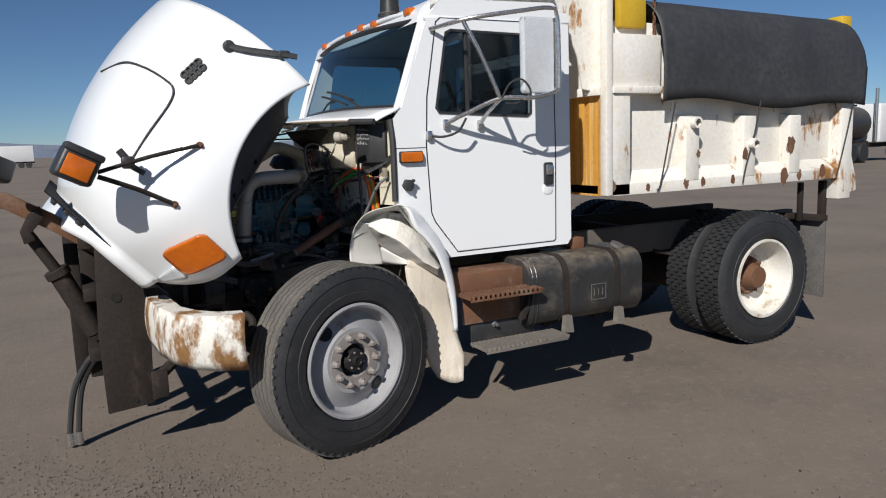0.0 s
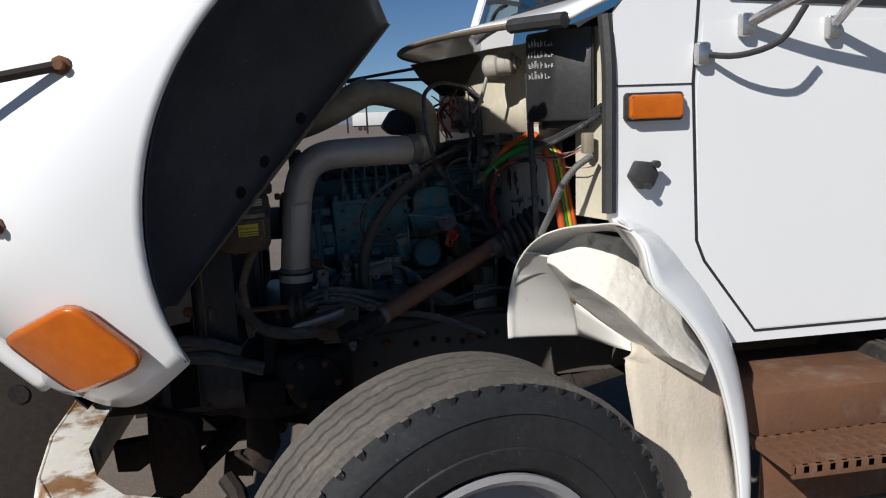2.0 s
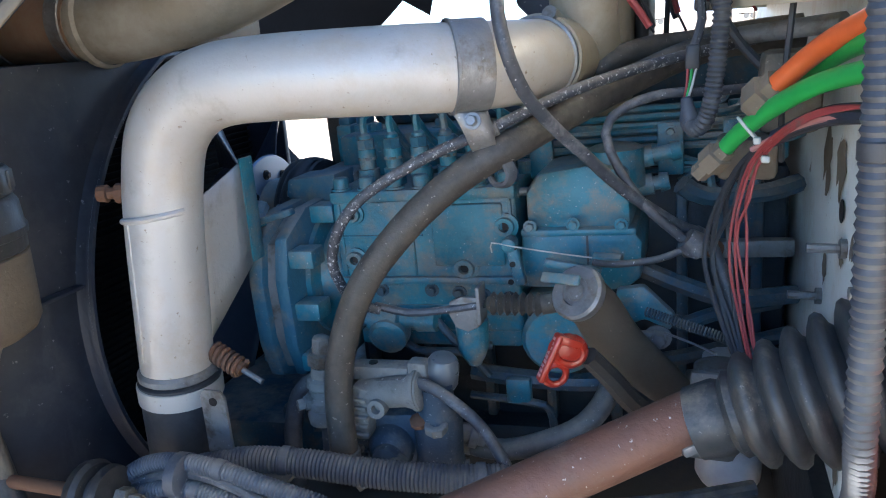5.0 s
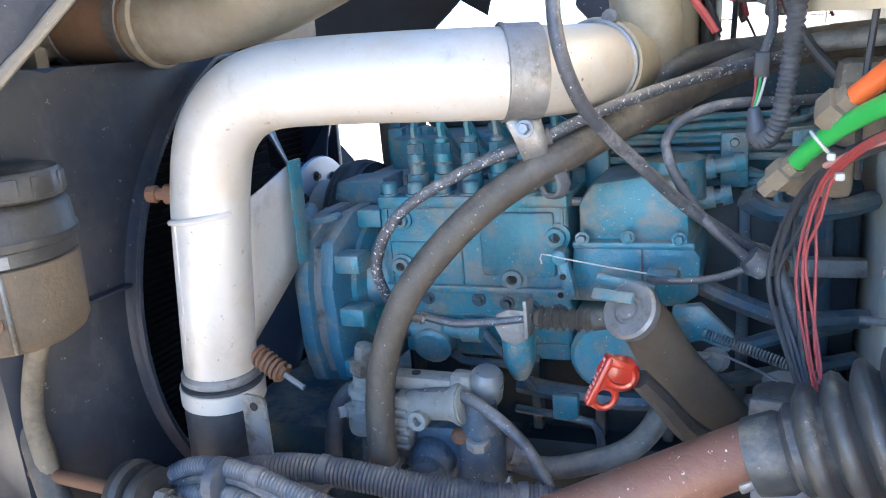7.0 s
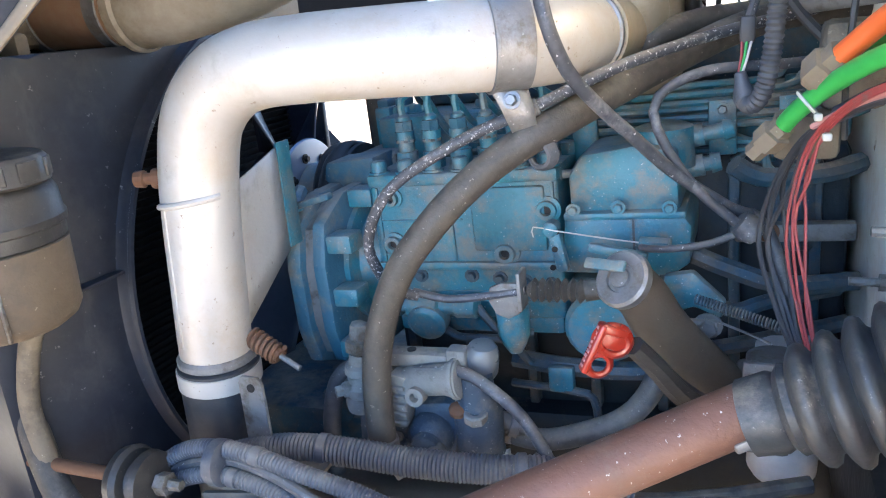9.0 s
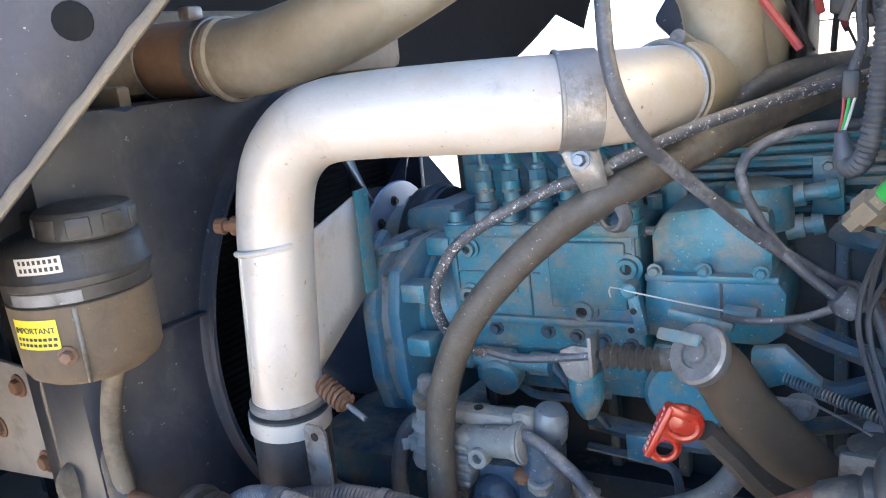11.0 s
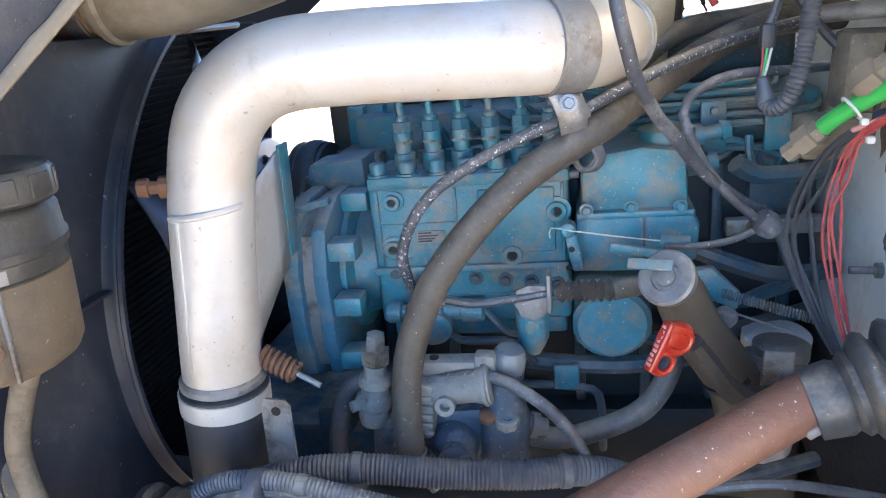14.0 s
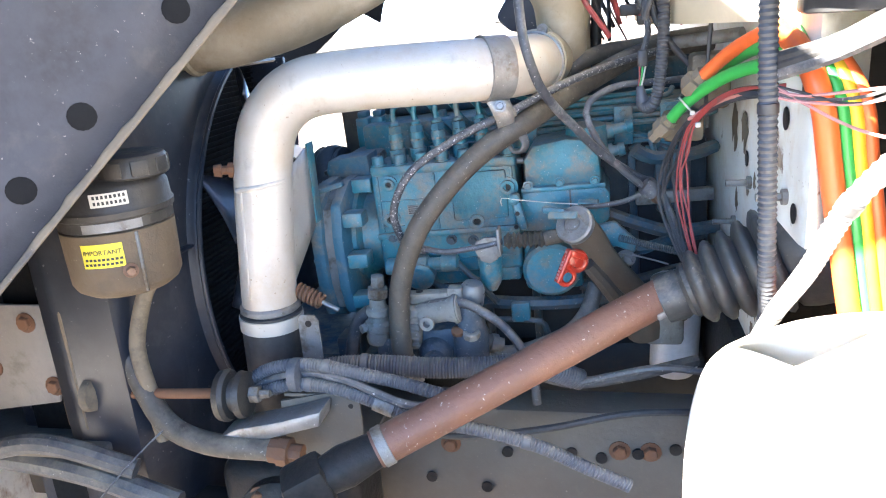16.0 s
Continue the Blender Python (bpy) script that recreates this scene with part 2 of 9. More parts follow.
def cyl(bm, p, q, r, n=16, r2=None, bev=0.0):
    p, q = Vector(p), Vector(q)
    L = (q - p).length
    r2 = r if r2 is None else r2
    prof = [(0, r), (L, r2)] if not bev else [(0, r - bev), (bev, r), (L - bev, r2), (L, r2 - bev)]
    return lathe(bm, p, q - p, prof, n)


def cylbm(p, q, r, n=16, r2=None, bev=0.0):
    return cyl(bmesh.new(), p, q, r, n, r2, bev)


def spline(pts, step):
    P = [Vector(p) for p in pts]
    P = [P[0] * 2 - P[1]] + P + [P[-1] * 2 - P[-2]]
    out = []
    for i in range(1, len(P) - 2):
        a, b, c, d = P[i - 1:i + 3]
        k = max(2, int((c - b).length / step))
        for j in range(k):
            t = j / k
            out.append(0.5 * (2 * b + (c - a) * t + (2 * a - 5 * b + 4 * c - d) * t * t + (3 * b - a - 3 * c + d) * t ** 3))
    out.append(P[-2])
    return out


def tube(bm, pts, r, n=10, step=0.012, ribs=0.0, pitch=0.006, taper=None, straight=False, flat=1.0):
    """A hose along a curve through pts; ribs makes it corrugated."""
    if ribs:
        step = pitch / 2
    c = [Vector(p) for p in pts] if straight else spline(pts, step)
    if ribs:
        d, L = [c[0]], 0.0
        for p, q in zip(c, c[1:]):
            d.append(q)
        c = d
    t0 = (c[1] - c[0]).normalized()
    u = t0.orthogonal().normalized()
    rings = []
    for i, p in enumerate(c):
        t = (c[min(i + 1, len(c) - 1)] - c[max(i - 1, 0)]).normalized()
        u = (u - t * u.dot(t)).normalized()
        w = t.cross(u)
        rr = r if taper is None else r + (taper - r) * i / (len(c) - 1)
        if ribs:
            rr = rr * (1 + ribs * (1 if i % 2 else -1))
        rings.append([bm.verts.new(p + (u * math.cos(2 * math.pi * k / n) * flat + w * math.sin(2 * math.pi * k / n)) * rr) for k in range(n)])
    for a, b in zip(rings, rings[1:]):
        for k in range(n):
            j = (k + 1) % n
            bm.faces.new((a[k], a[j], b[j], b[k]))
    bm.faces.new(list(reversed(rings[0])))
    bm.faces.new(rings[-1])
    return bm


def tubebm(pts, r, **kw):
    return tube(bmesh.new(), pts, r, **kw)


def prism(bm, outline, axis, lo, hi, bevel=0.0):
    """Outline in the two other axes (cyclic order x, y, z), extruded along axis from lo to hi."""
    def at(p, h):
        return {"x": (h, *p), "y": (p[0], h, p[1]), "z": (*p, h)}[axis]
    a = [bm.verts.new(at(p, lo)) for p in outline]
    b = [bm.verts.new(at(p, hi)) for p in outline]
    fs = [bm.faces.new(a), bm.faces.new(list(reversed(b)))]
    for i in range(len(a)):
        j = (i + 1) % len(a)
        fs.append(bm.faces.new((a[j], a[i], b[i], b[j])))
    bmesh.ops.recalc_face_normals(bm, faces=fs)
    if bevel:
        bmesh.ops.bevel(bm, geom=list({e for f in fs for e in f.edges}), offset=bevel, segments=2, profile=0.5, affect="EDGES")
    return bm


def prismbm(*a, **k):
    return prism(bmesh.new(), *a, **k)


def grid(bm, f, nu, nv, wrap=False):
    vs = [[bm.verts.new(f(i / nu, j / nv)) for j in range(nv + (0 if wrap else 1))] for i in range(nu + 1)]
    for i in range(nu):
        for j in range(nv):
            k = (j + 1) % nv if wrap else j + 1
            bm.faces.new((vs[i][j], vs[i + 1][j], vs[i + 1][k], vs[i][k]))
    return vs


def rrect(x0, z0, x1, z1, r, k=5):
    out = []
    for cx, cz, a0 in ((x1 - r, z1 - r, 0), (x0 + r, z1 - r, 90), (x0 + r, z0 + r, 180), (x1 - r, z0 + r, 270)):
        out += [(cx + r * math.cos(radians(a0 + 90 * i / k)), cz + r * math.sin(radians(a0 + 90 * i / k))) for i in range(k + 1)]
    return out


def thing(name, at, label, category, group="", kind=""):
    e = new(name)
    e.location = at
    e.empty_display_size = 0.05
    return tagged(e, label, category, group, kind)


def root_at(ob):
    while ob.parent:
        ob = ob.parent
    return ob.location


SEAT = None  # optional small shift of a group of parts onto its mounts


def mesh_of(name, bm, material, off, sharp=35):
    me = bpy.data.meshes.new(name)
    if SEAT:
        for v in bm.verts:
            v.co = SEAT(v.co)
    bmesh.ops.recalc_face_normals(bm, faces=bm.faces)
    bmesh.ops.translate(bm, verts=bm.verts, vec=-Vector(off))
    bm.to_mesh(me)
    bm.free()
    me.materials.append(material)
    me.shade_smooth()
    me.set_sharp_from_angle(angle=radians(sharp))
    return me


def part(name, bm, material, parent, label="", sharp=35, inner=None, thick=0.0):
    off = root_at(parent)
    ob = new(name, mesh_of(name, bm, material, off, sharp))
    ob.parent = parent
    if thick:
        if inner:
            ob.data.materials.append(inner)
        s = ob.modifiers.new("thickness", "SOLIDIFY")
        s.thickness, s.offset = thick, -1
        s.material_offset = 1 if inner else 0
        s.material_offset_rim = 0
    return tagged(ob, label)


def piece(name, source, at, parent):
    """Another object on the same mesh as source, shifted by at."""
    ob = new(name, source.data)
    ob.parent = parent
    ob.location = at
    return ob


def solo(name, bm, material, at, label, category, group="", kind="", sharp=35):
    ob = new(name, mesh_of(name, bm, material, at, sharp))
    ob.location = at
    return tagged(ob, label, category, group, kind)


def bolt_bm(p, axis, r=0.008, h=0.007, washer=True):
    bm = bmesh.new()
    a = Vector(axis).normalized()
    p = Vector(p)
    if washer:
        lathe(bm, p, a, [(0, r * 1.5), (0.002, r * 1.5)], 14)
        p = p + a * 0.002
    lathe(bm, p, a, [(0, r), (h * 0.8, r), (h, r * 0.85)], 6)
    return bm


CY = 4.5  # the truck's centre line
# ---- ground and distance ----
def ground():
    bm = bmesh.new()
    xs = [-3000, -600, -150, -40, -12] + [i * 0.5 for i in range(-16, 29)] + [20, 40, 150, 600, 3000]
    ys = [-3000, -600, -150, -40, -12] + [i * 0.5 for i in range(-12, 29)] + [20, 40, 150, 600, 3000]
    vs = [[bm.verts.new((x, y, -0.012 + 0.02 * noise.noise((x * 0.35, y * 0.35, 0)) if abs(x) < 30 and abs(y) < 30 else -0.012)) for y in ys] for x in xs]
    for i in range(len(xs) - 1):
        for j in range(len(ys) - 1):
            bm.faces.new((vs[i][j], vs[i + 1][j], vs[i + 1][j + 1], vs[i][j + 1]))
    return solo("ground", bm, M_GROUND, (0, 0, 0), "bare grey-brown packed dirt yard", "ground", kind="structure")


ground()


def gravel():
    bm = bmesh.new()
    rng = random.Random(4)
    for k in range(9000):
        if k < 7600:
            x, y = rng.gauss(-0.1, 0.85), rng.gauss(2.7, 0.75)
        else:
            x, y = rng.uniform(-1, 6), rng.uniform(0.8, 4.5)
        s = rng.uniform(0.0025, 0.008) * (1.6 if rng.random() < 0.05 else 1)
        m = Matrix.Translation((x, y, s * 0.3)) @ Euler((rng.random() * 3, rng.random() * 3, rng.random() * 3)).to_matrix().to_4x4() @ Matrix.Diagonal((s, s * rng.uniform(0.6, 1), s * rng.uniform(0.5, 0.8), 1))
        vs = [bm.verts.new(m @ Vector(p)) for p in ((1, 0, 0), (-1, 0, 0), (0, 1, 0), (0, -1, 0), (0, 0, 1), (0, 0, -1))]
        for a, b, c in ((0, 2, 4), (2, 1, 4), (1, 3, 4), (3, 0, 4), (2, 0, 5), (1, 2, 5), (3, 1, 5), (0, 3, 5)):
            bm.faces.new((vs[a], vs[b], vs[c]))
    return solo("gravel", bm, M_STONE, (0, 0, 0), "loose grey gravel scattered on the dirt", "gravel", kind="stuff", sharp=1)


gravel()


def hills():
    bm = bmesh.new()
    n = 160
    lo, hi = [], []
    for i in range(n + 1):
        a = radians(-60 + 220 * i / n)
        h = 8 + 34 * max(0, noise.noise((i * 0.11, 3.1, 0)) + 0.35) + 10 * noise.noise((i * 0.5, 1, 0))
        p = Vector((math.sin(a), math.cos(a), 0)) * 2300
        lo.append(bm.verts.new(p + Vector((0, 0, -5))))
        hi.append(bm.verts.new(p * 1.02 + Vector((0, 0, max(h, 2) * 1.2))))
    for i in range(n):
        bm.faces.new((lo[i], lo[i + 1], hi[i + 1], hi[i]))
    return solo("backdrop", bm, M_HILL, (0, 0, 0), "low hills on the horizon, tinted blue for haze", "hills", kind="structure")


hills()


def far_trailer(at, size, label):
    x, y = at
    L, W, H = size
    t = thing("box_trailer", (x, y, 0), label, "trailer", "trailers across the yard")
    part("body", boxbm((x - L / 2, y - W / 2, 1.1), (x + L / 2, y + W / 2, 1.1 + H), 0.03), M_FARWHITE, t)
    for dx in (-0.4, -0.32, 0.36, 0.44):
        part("wheel", cylbm((x + L * dx, y - W / 2, 0.52), (x + L * dx, y - W / 2 + 0.5, 0.52), 0.52, 18), M_TYRE, t)
    part("frame", boxbm((x - L / 2, y - 0.5, 0.85), (x + L / 2, y + 0.5, 1.1)), M_DARKSTEEL, t)
    return t


far_trailer((-12.0, 150.0), (15, 2.6, 2.8), "white box trailer parked across the yard")
far_trailer((16.0, 165.0), (15, 2.6, 2.8), "white box trailer parked across the yard")
far_trailer((70.0, 140.0), (14, 2.6, 2.8), "white box trailer parked across the yard")


def far_tanker(x, y, turn):
    t = thing("tanker_truck", (x, y, 0), "dark tanker truck with a white cab parked across the yard", "truck")
    m = Matrix.Translation((x, y, 0)) @ Matrix.Rotation(radians(turn), 4, "Z")

    def put(name, bm, mt):
        bmesh.ops.transform(bm, matrix=m, verts=bm.verts)
        return part(name, bm, mt, t)
    put("tank", lathebm((-5, 0, 2.05), (1, 0, 0), [(0, 0.2), (0.05, 0.7), (0.2, 0.9), (6.4, 0.9), (6.55, 0.7), (6.6, 0.2)], 24), M_TANK)
    put("catwalk", boxbm((-4, -0.3, 2.95), (1, 0.3, 3.05)), M_DARKSTEEL)
    put("frame", boxbm((-5.2, -0.45, 0.75), (4.6, 0.45, 1.1)), M_DARKSTEEL)
    put("cab", boxbm((2.1, -1.05, 1.0), (3.6, 1.05, 3.1), 0.12), M_FARWHITE)
    put("hood", boxbm((3.6, -0.8, 1.0), (4.9, 0.8, 2.0), 0.15), M_FARWHITE)
    put("windscreen", boxbm((3.4, -0.9, 2.2), (3.63, 0.9, 2.85), 0.05), M_BLACKPL)
    put("exhaust_stack", cylbm((1.9, -0.9, 1.1), (1.9, -0.9, 3.9), 0.09, 10), M_CHROME)
    for wx in (-4.4, -3.3, -1.0, 0.2, 4.1):
        for s in (-1, 1):
            put("wheel", cylbm((wx, s * 1.15, 0.52), (wx, s * 0.7, 0.52), 0.52, 20, bev=0.05), M_TYRE)
    return t


far_tanker(37.0, 24.3, 8)


def far_pole(x, y, h):
    t = thing("utility_pole", (x, y, 0), "dark wooden utility pole in the distance", "pole", "distant poles")
    part("pole", cylbm((x, y, 0), (x, y, h), 0.16, 8, 0.1), M_DARKSTEEL, t)
    part("crossarm", boxbm((x - 1.1, y - 0.07, h - 1.0), (x + 1.1, y + 0.07, h - 0.85)), M_DARKSTEEL, t)


far_pole(6.0, 130.0, 11)
far_pole(8.6, 118.0, 8)

truck = thing("dump_truck", (3.0, CY, 0), "white rust-stained dump truck with its hood tilted open", "truck")


# ---- wheels ----
def tyre_bm(o, ax, R, W, lug=False, n=120):
    """o: outer face centre; ax points inwards."""
    bm = bmesh.new()
    r0 = R * 0.60
    side = [(0.030, r0), (0.006, r0 + 0.02), (0.0, R * 0.70), (0.0, R * 0.72), (0.004, R * 0.725), (0.002, R * 0.80), (0.006, R * 0.86), (0.002, R * 0.865), (0.012, R * 0.93), (0.03, R * 0.975)]
    prof = [(h, r) for h, r in side]
    if lug:
        prof += [(0.035, R - 0.016), (W - 0.035, R - 0.016)]
    else:
        x = 0.035
        prof.append((x, R))
        for g in range(4):
            gx = 0.035 + (W - 0.07) * (g + 1) / 5
            prof += [(gx - 0.006, R, 0.004), (gx - 0.004, R - 0.012, 0.004), (gx + 0.004, R - 0.012, 0.004), (gx + 0.006, R, 0.004)]
        prof.append((W - 0.035, R))
    prof += [(W - h, r) for h, r in reversed(side)]
    lathe(bm, o, ax, prof, n, cap=False)
    a, u, w = basis(ax)
    if lug:
        k = 54
        for i in range(k):
            for row in range(5):
                t = 2 * math.pi * (i + 0.5 * (row % 2)) / k
                rad = u * math.cos(t) + w * math.sin(t)
                tan = a.cross(rad)
                cx = 0.03 + (W - 0.06) * (row + 0.5) / 5
                c = Vector(o) + a * cx + rad * (R - 0.009)
                wd = (W - 0.06) / 5 * 0.44
                ln = math.pi * R / k * 0.80
                vs = []
                for dh in (-0.009, 0.009):
                    for sx, sy in ((-1, -0.7), (0, -1.0), (1, -0.7), (1, 0.7), (0, 1.0), (-1, 0.7)):
                        vs.append(bm.verts.new(c + rad * dh + a * wd * sx + tan * ln * sy))
                bm.faces.new(vs[6:])
                for q in range(6):
                    z = (q + 1) % 6
                    bm.faces.new((vs[q], vs[z], vs[z + 6], vs[q + 6]))
    else:
        for i in range(60):
            t = 2 * math.pi * i / 60
            rad = u * math.cos(t) + w * math.sin(t)
            tan = a.cross(rad)
            c = Vector(o) + a * 0.026 + rad * (R * 0.955)
            vs = [bm.verts.new(c + rad * dr + a * da + tan * dt) for da in (-0.008, 0.012) for dr, dt in ((-0.008, -0.004), (-0.008, 0.004), (0.0125, 0.009), (0.0125, -0.009))]
            for f in ((0, 1, 2, 3), (4, 5, 6, 7), (0, 1, 5, 4), (1, 2, 6, 5), (2, 3, 7, 6), (3, 0, 4, 7)):
                bm.faces.new([vs[j] for j in f])
    return bm


R_T, W_T = 0.559, 0.285


def front_wheel(x, y, z, steer, side=-1):
    """Centre of the outer tyre face; the wheel is turned by steer degrees."""
    ax = Matrix.Rotation(radians(steer), 3, "Z") @ Vector((0, -side, 0))
    o = Vector((x, y, z))
    t = rim = part("front_wheel", lathebm(o, ax, [(0.020, 0.338), (0.008, 0.338), (0.004, 0.325), (0.012, 0.312), (0.045, 0.305), (0.085, 0.300), (0.092, 0.285), (0.060, 0.215), (0.042, 0.19), (0.042, 0.10), (0.09, 0.095), (0.24, 0.095)], 64, cap=False), M_RIMGREY, truck, "grey disc wheel with a worn ribbed tyre")
    ty = part("tyre", tyre_bm(o, ax, R_T, W_T), M_TYRE, t, "worn dusty black ribbed tyre")
    ty.data.materials.append(M_TREAD)
    off = Vector(truck.location)
    for f in ty.data.polygons:  # the running surface is ground to grey dust
        c = Vector(f.center) + off - o
        if (c - ax * c.dot(ax)).length > R_T - 0.014:
            f.material_index = 1
    a, u, w = basis(ax)
    for i in range(2):
        th = radians(47 + 180 * i)
        c = o + a * 0.074 + (Vector((0, 0, 1)) * math.sin(th) + a.cross(Vector((0, 0, 1))) * -math.cos(th)) * 0.252
        nrm = (-a + (c - o - a * 0.074).normalized() * 0.46).normalized()
        part("hand_hole", lathebm(c - nrm * 0.004, nrm, [(0, 0.043), (0.009, 0.042), (0.0095, 0.038), (0.008, 0.036)], 20), M_BLACKOIL, rim, "dark hand hole")
    hub = part("hub", lathebm(o + a * 0.044, -ax, [(0, 0.17), (0.004, 0.168), (0.006, 0.102), (0.002, 0.099), (-0.05, 0.097)], 40, cap=False), M_HUB, t, "dusty rust-brown wheel hub")
    part("hub_cap", lathebm(o + a * 0.07, -ax, [(-0.04, 0.096), (-0.02, 0.090), (-0.015, 0.072), (0.03, 0.068), (0.042, 0.060), (0.046, 0.032), (0.062, 0.030), (0.066, 0.022), (0.060, 0.018)], 32), M_BLACKOIL, t, "oily black hub cap")
    for i in range(10):
        th = 2 * math.pi * (i + 0.3) / 10
        c = o + a * 0.040 + (u * math.cos(th) + w * math.sin(th)) * 0.142
        b = lathebm(c, -ax, [(0, 0.024), (0.006, 0.022), (0.008, 0.017), (0.03, 0.016), (0.034, 0.012)], 6)
        part("lug_nut", b, M_HUB, t)
    for i in range(6):
        th = 2 * math.pi * i / 6
        c = o + a * 0.027 + (u * math.cos(th) + w * math.sin(th)) * 0.050
        part("cap_bolt", lathebm(c + a * 0.002, -ax, [(0, 0.007), (0.008, 0.007)], 6), M_HUB, t)
    return t


front_wheel(1.385, 3.085, 0.550, 16)
front_wheel(1.42, 5.92, 0.548, 16, 1)


def rear_wheels(x, y, side=-1):
    ax = Vector((0, -side, 0))
    o = Vector((x, y, 0.548))
    t = rim = part("rear_dual_wheel", lathebm(o, ax, [(0.02, 0.335), (0.006, 0.335), (0.006, 0.315), (0.05, 0.30), (0.15, 0.295), (0.2, 0.27), (0.215, 0.2), (0.215, 0.10), (0.17, 0.095), (0.16, 0.0)], 56, cap=False), M_RIMWHITE, truck, "rust-stained white rear wheel with dual lugged tyres")
    part("tyre", tyre_bm(o, ax, R_T, W_T, True), M_TYRE, t, "lugged dusty tyre")
    part("inner_tyre", tyre_bm(o + ax * 0.335, ax, R_T, W_T, True), M_TYRE, t, "lugged dusty tyre")
    hub = part("hub", lathebm(o + ax * 0.21, -ax, [(0, 0.17), (0.02, 0.165), (0.03, 0.12), (0.10, 0.10), (0.13, 0.09), (0.135, 0.04)], 32), M_RUST, t, "rusty hub")
    a, u, w = basis(ax)
    for i in range(10):
        th = 2 * math.pi * i / 10
        c = o + a * 0.19 + (u * math.cos(th) + w * math.sin(th)) * 0.143
        part("lug_nut", lathebm(c, -ax, [(0, 0.018), (0.035, 0.016)], 6), M_RUST, t)
    return t


rear_wheels(5.15, 3.37)
rear_wheels(5.15, 2 * CY - 3.37, 1)

# ---- the truck: chassis and cab ----

for s in (-1, 1):
    part("frame_rail", boxbm((0.30, CY + s * 0.49 - 0.04, 0.78), (6.25, CY + s * 0.49 + 0.04, 1.02), 0.008), M_DARKSTEEL, truck, "black dusty frame rail")
for x in (0.5, 2.2, 3.6, 4.4, 6.0):
    part("crossmember", boxbm((x - 0.05, CY - 0.40, 0.80), (x + 0.05, CY + 0.40, 0.98), 0.01), M_DARKSTEEL, truck)
part("rear_axle", lathebm((5.15, 3.6, 0.55), (0, 1, 0), [(0, 0.09), (0.5, 0.10), (0.7, 0.24), (1.1, 0.24), (1.3, 0.10), (1.8, 0.09)], 20), M_DARKSTEEL, truck)
part("front_axle", boxbm((1.32, 3.45, 0.46), (1.44, 5.55, 0.58), 0.02), M_DARKSTEEL, truck)
part("drive_shaft", cylbm((2.3, CY, 0.72), (4.95, CY, 0.60), 0.055, 14), M_DARKSTEEL, truck)
for s in (-1, 1):
    for k, (x, L) in enumerate(((1.38, 0.75), (5.15, 0.7))):
        for j in range(4):
            l2 = L * (1 - j * 0.16)
            part("leaf_spring", tubebm([(x - l2, CY + s * 0.52, 0.80 - j * 0.018), (x, CY + s * 0.52, 0.66 - j * 0.018), (x + l2, CY + s * 0.52, 0.80 - j * 0.018)], 0.012, n=6, step=0.1, flat=3.0), M_DARKSTEEL, truck)
part("transmission", lathebm((1.75, CY, 0.95), (1, 0, -0.05), [(0, 0.28), (0.2, 0.26), (0.35, 0.17), (0.9, 0.14), (0.95, 0.06)], 20), M_DARKSTEEL, truck)

Y0 = 3.43  # near side of the cab
Y1 = 2 * CY - Y0


def cab_side(y, sgn):
    """Side wall with window opening, built round the opening."""
    out = [(1.815, 1.40), (1.815, 1.92), (1.875, 2.00), (2.07, 2.55), (2.18, 2.66), (3.02, 2.68), (3.15, 2.58), (3.16, 1.07), (3.13, 1.03), (2.24, 1.03), (2.10, 1.03), (1.97, 1.20), (1.825, 1.385)]
    win = [(2.105, 1.99), (2.13, 1.955), (2.80, 1.925), (2.835, 1.95), (2.84, 2.44), (2.80, 2.47), (2.23, 2.48), (2.19, 2.46)]
    bm = bmesh.new()
    for d in (0.0, 0.04):
        yy = y - sgn * d
        a = [bm.verts.new((px, yy, pz)) for px, pz in out]
        b = [bm.verts.new((px, yy, pz)) for px, pz in win]
        es = [bm.edges.new((a[i], a[(i + 1) % len(a)])) for i in range(len(a))] + [bm.edges.new((b[i], b[(i + 1) % len(b)])) for i in range(len(b))]
        bmesh.ops.triangle_fill(bm, edges=es, use_beauty=True)
        if d == 0.0:
            a0, b0 = a, b
    for p, q in ((a0, a), (b0, b)):
        for i in range(len(p)):
            j = (i + 1) % len(p)
            bm.faces.new((p[i], p[j], q[j], q[i]))
    return bm, win


bm, WIN = cab_side(Y0, -1)
part("cab_side", bm, M_WHITE, truck, "glossy white painted cab side")
bm, _ = cab_side(Y1, 1)
part("cab_side", bm, M_WHITE, truck)
# door: a slightly proud skin with a dark seam round it
DOOR = [(2.045, 2.06), (2.03, 1.75), (2.05, 1.33), (2.075, 1.27), (2.235, 1.058), (3.012, 1.058), (3.028, 1.075), (3.035, 1.70), (3.02, 2.50), (2.98, 2.55), (2.16, 2.55), (2.125, 2.52)]


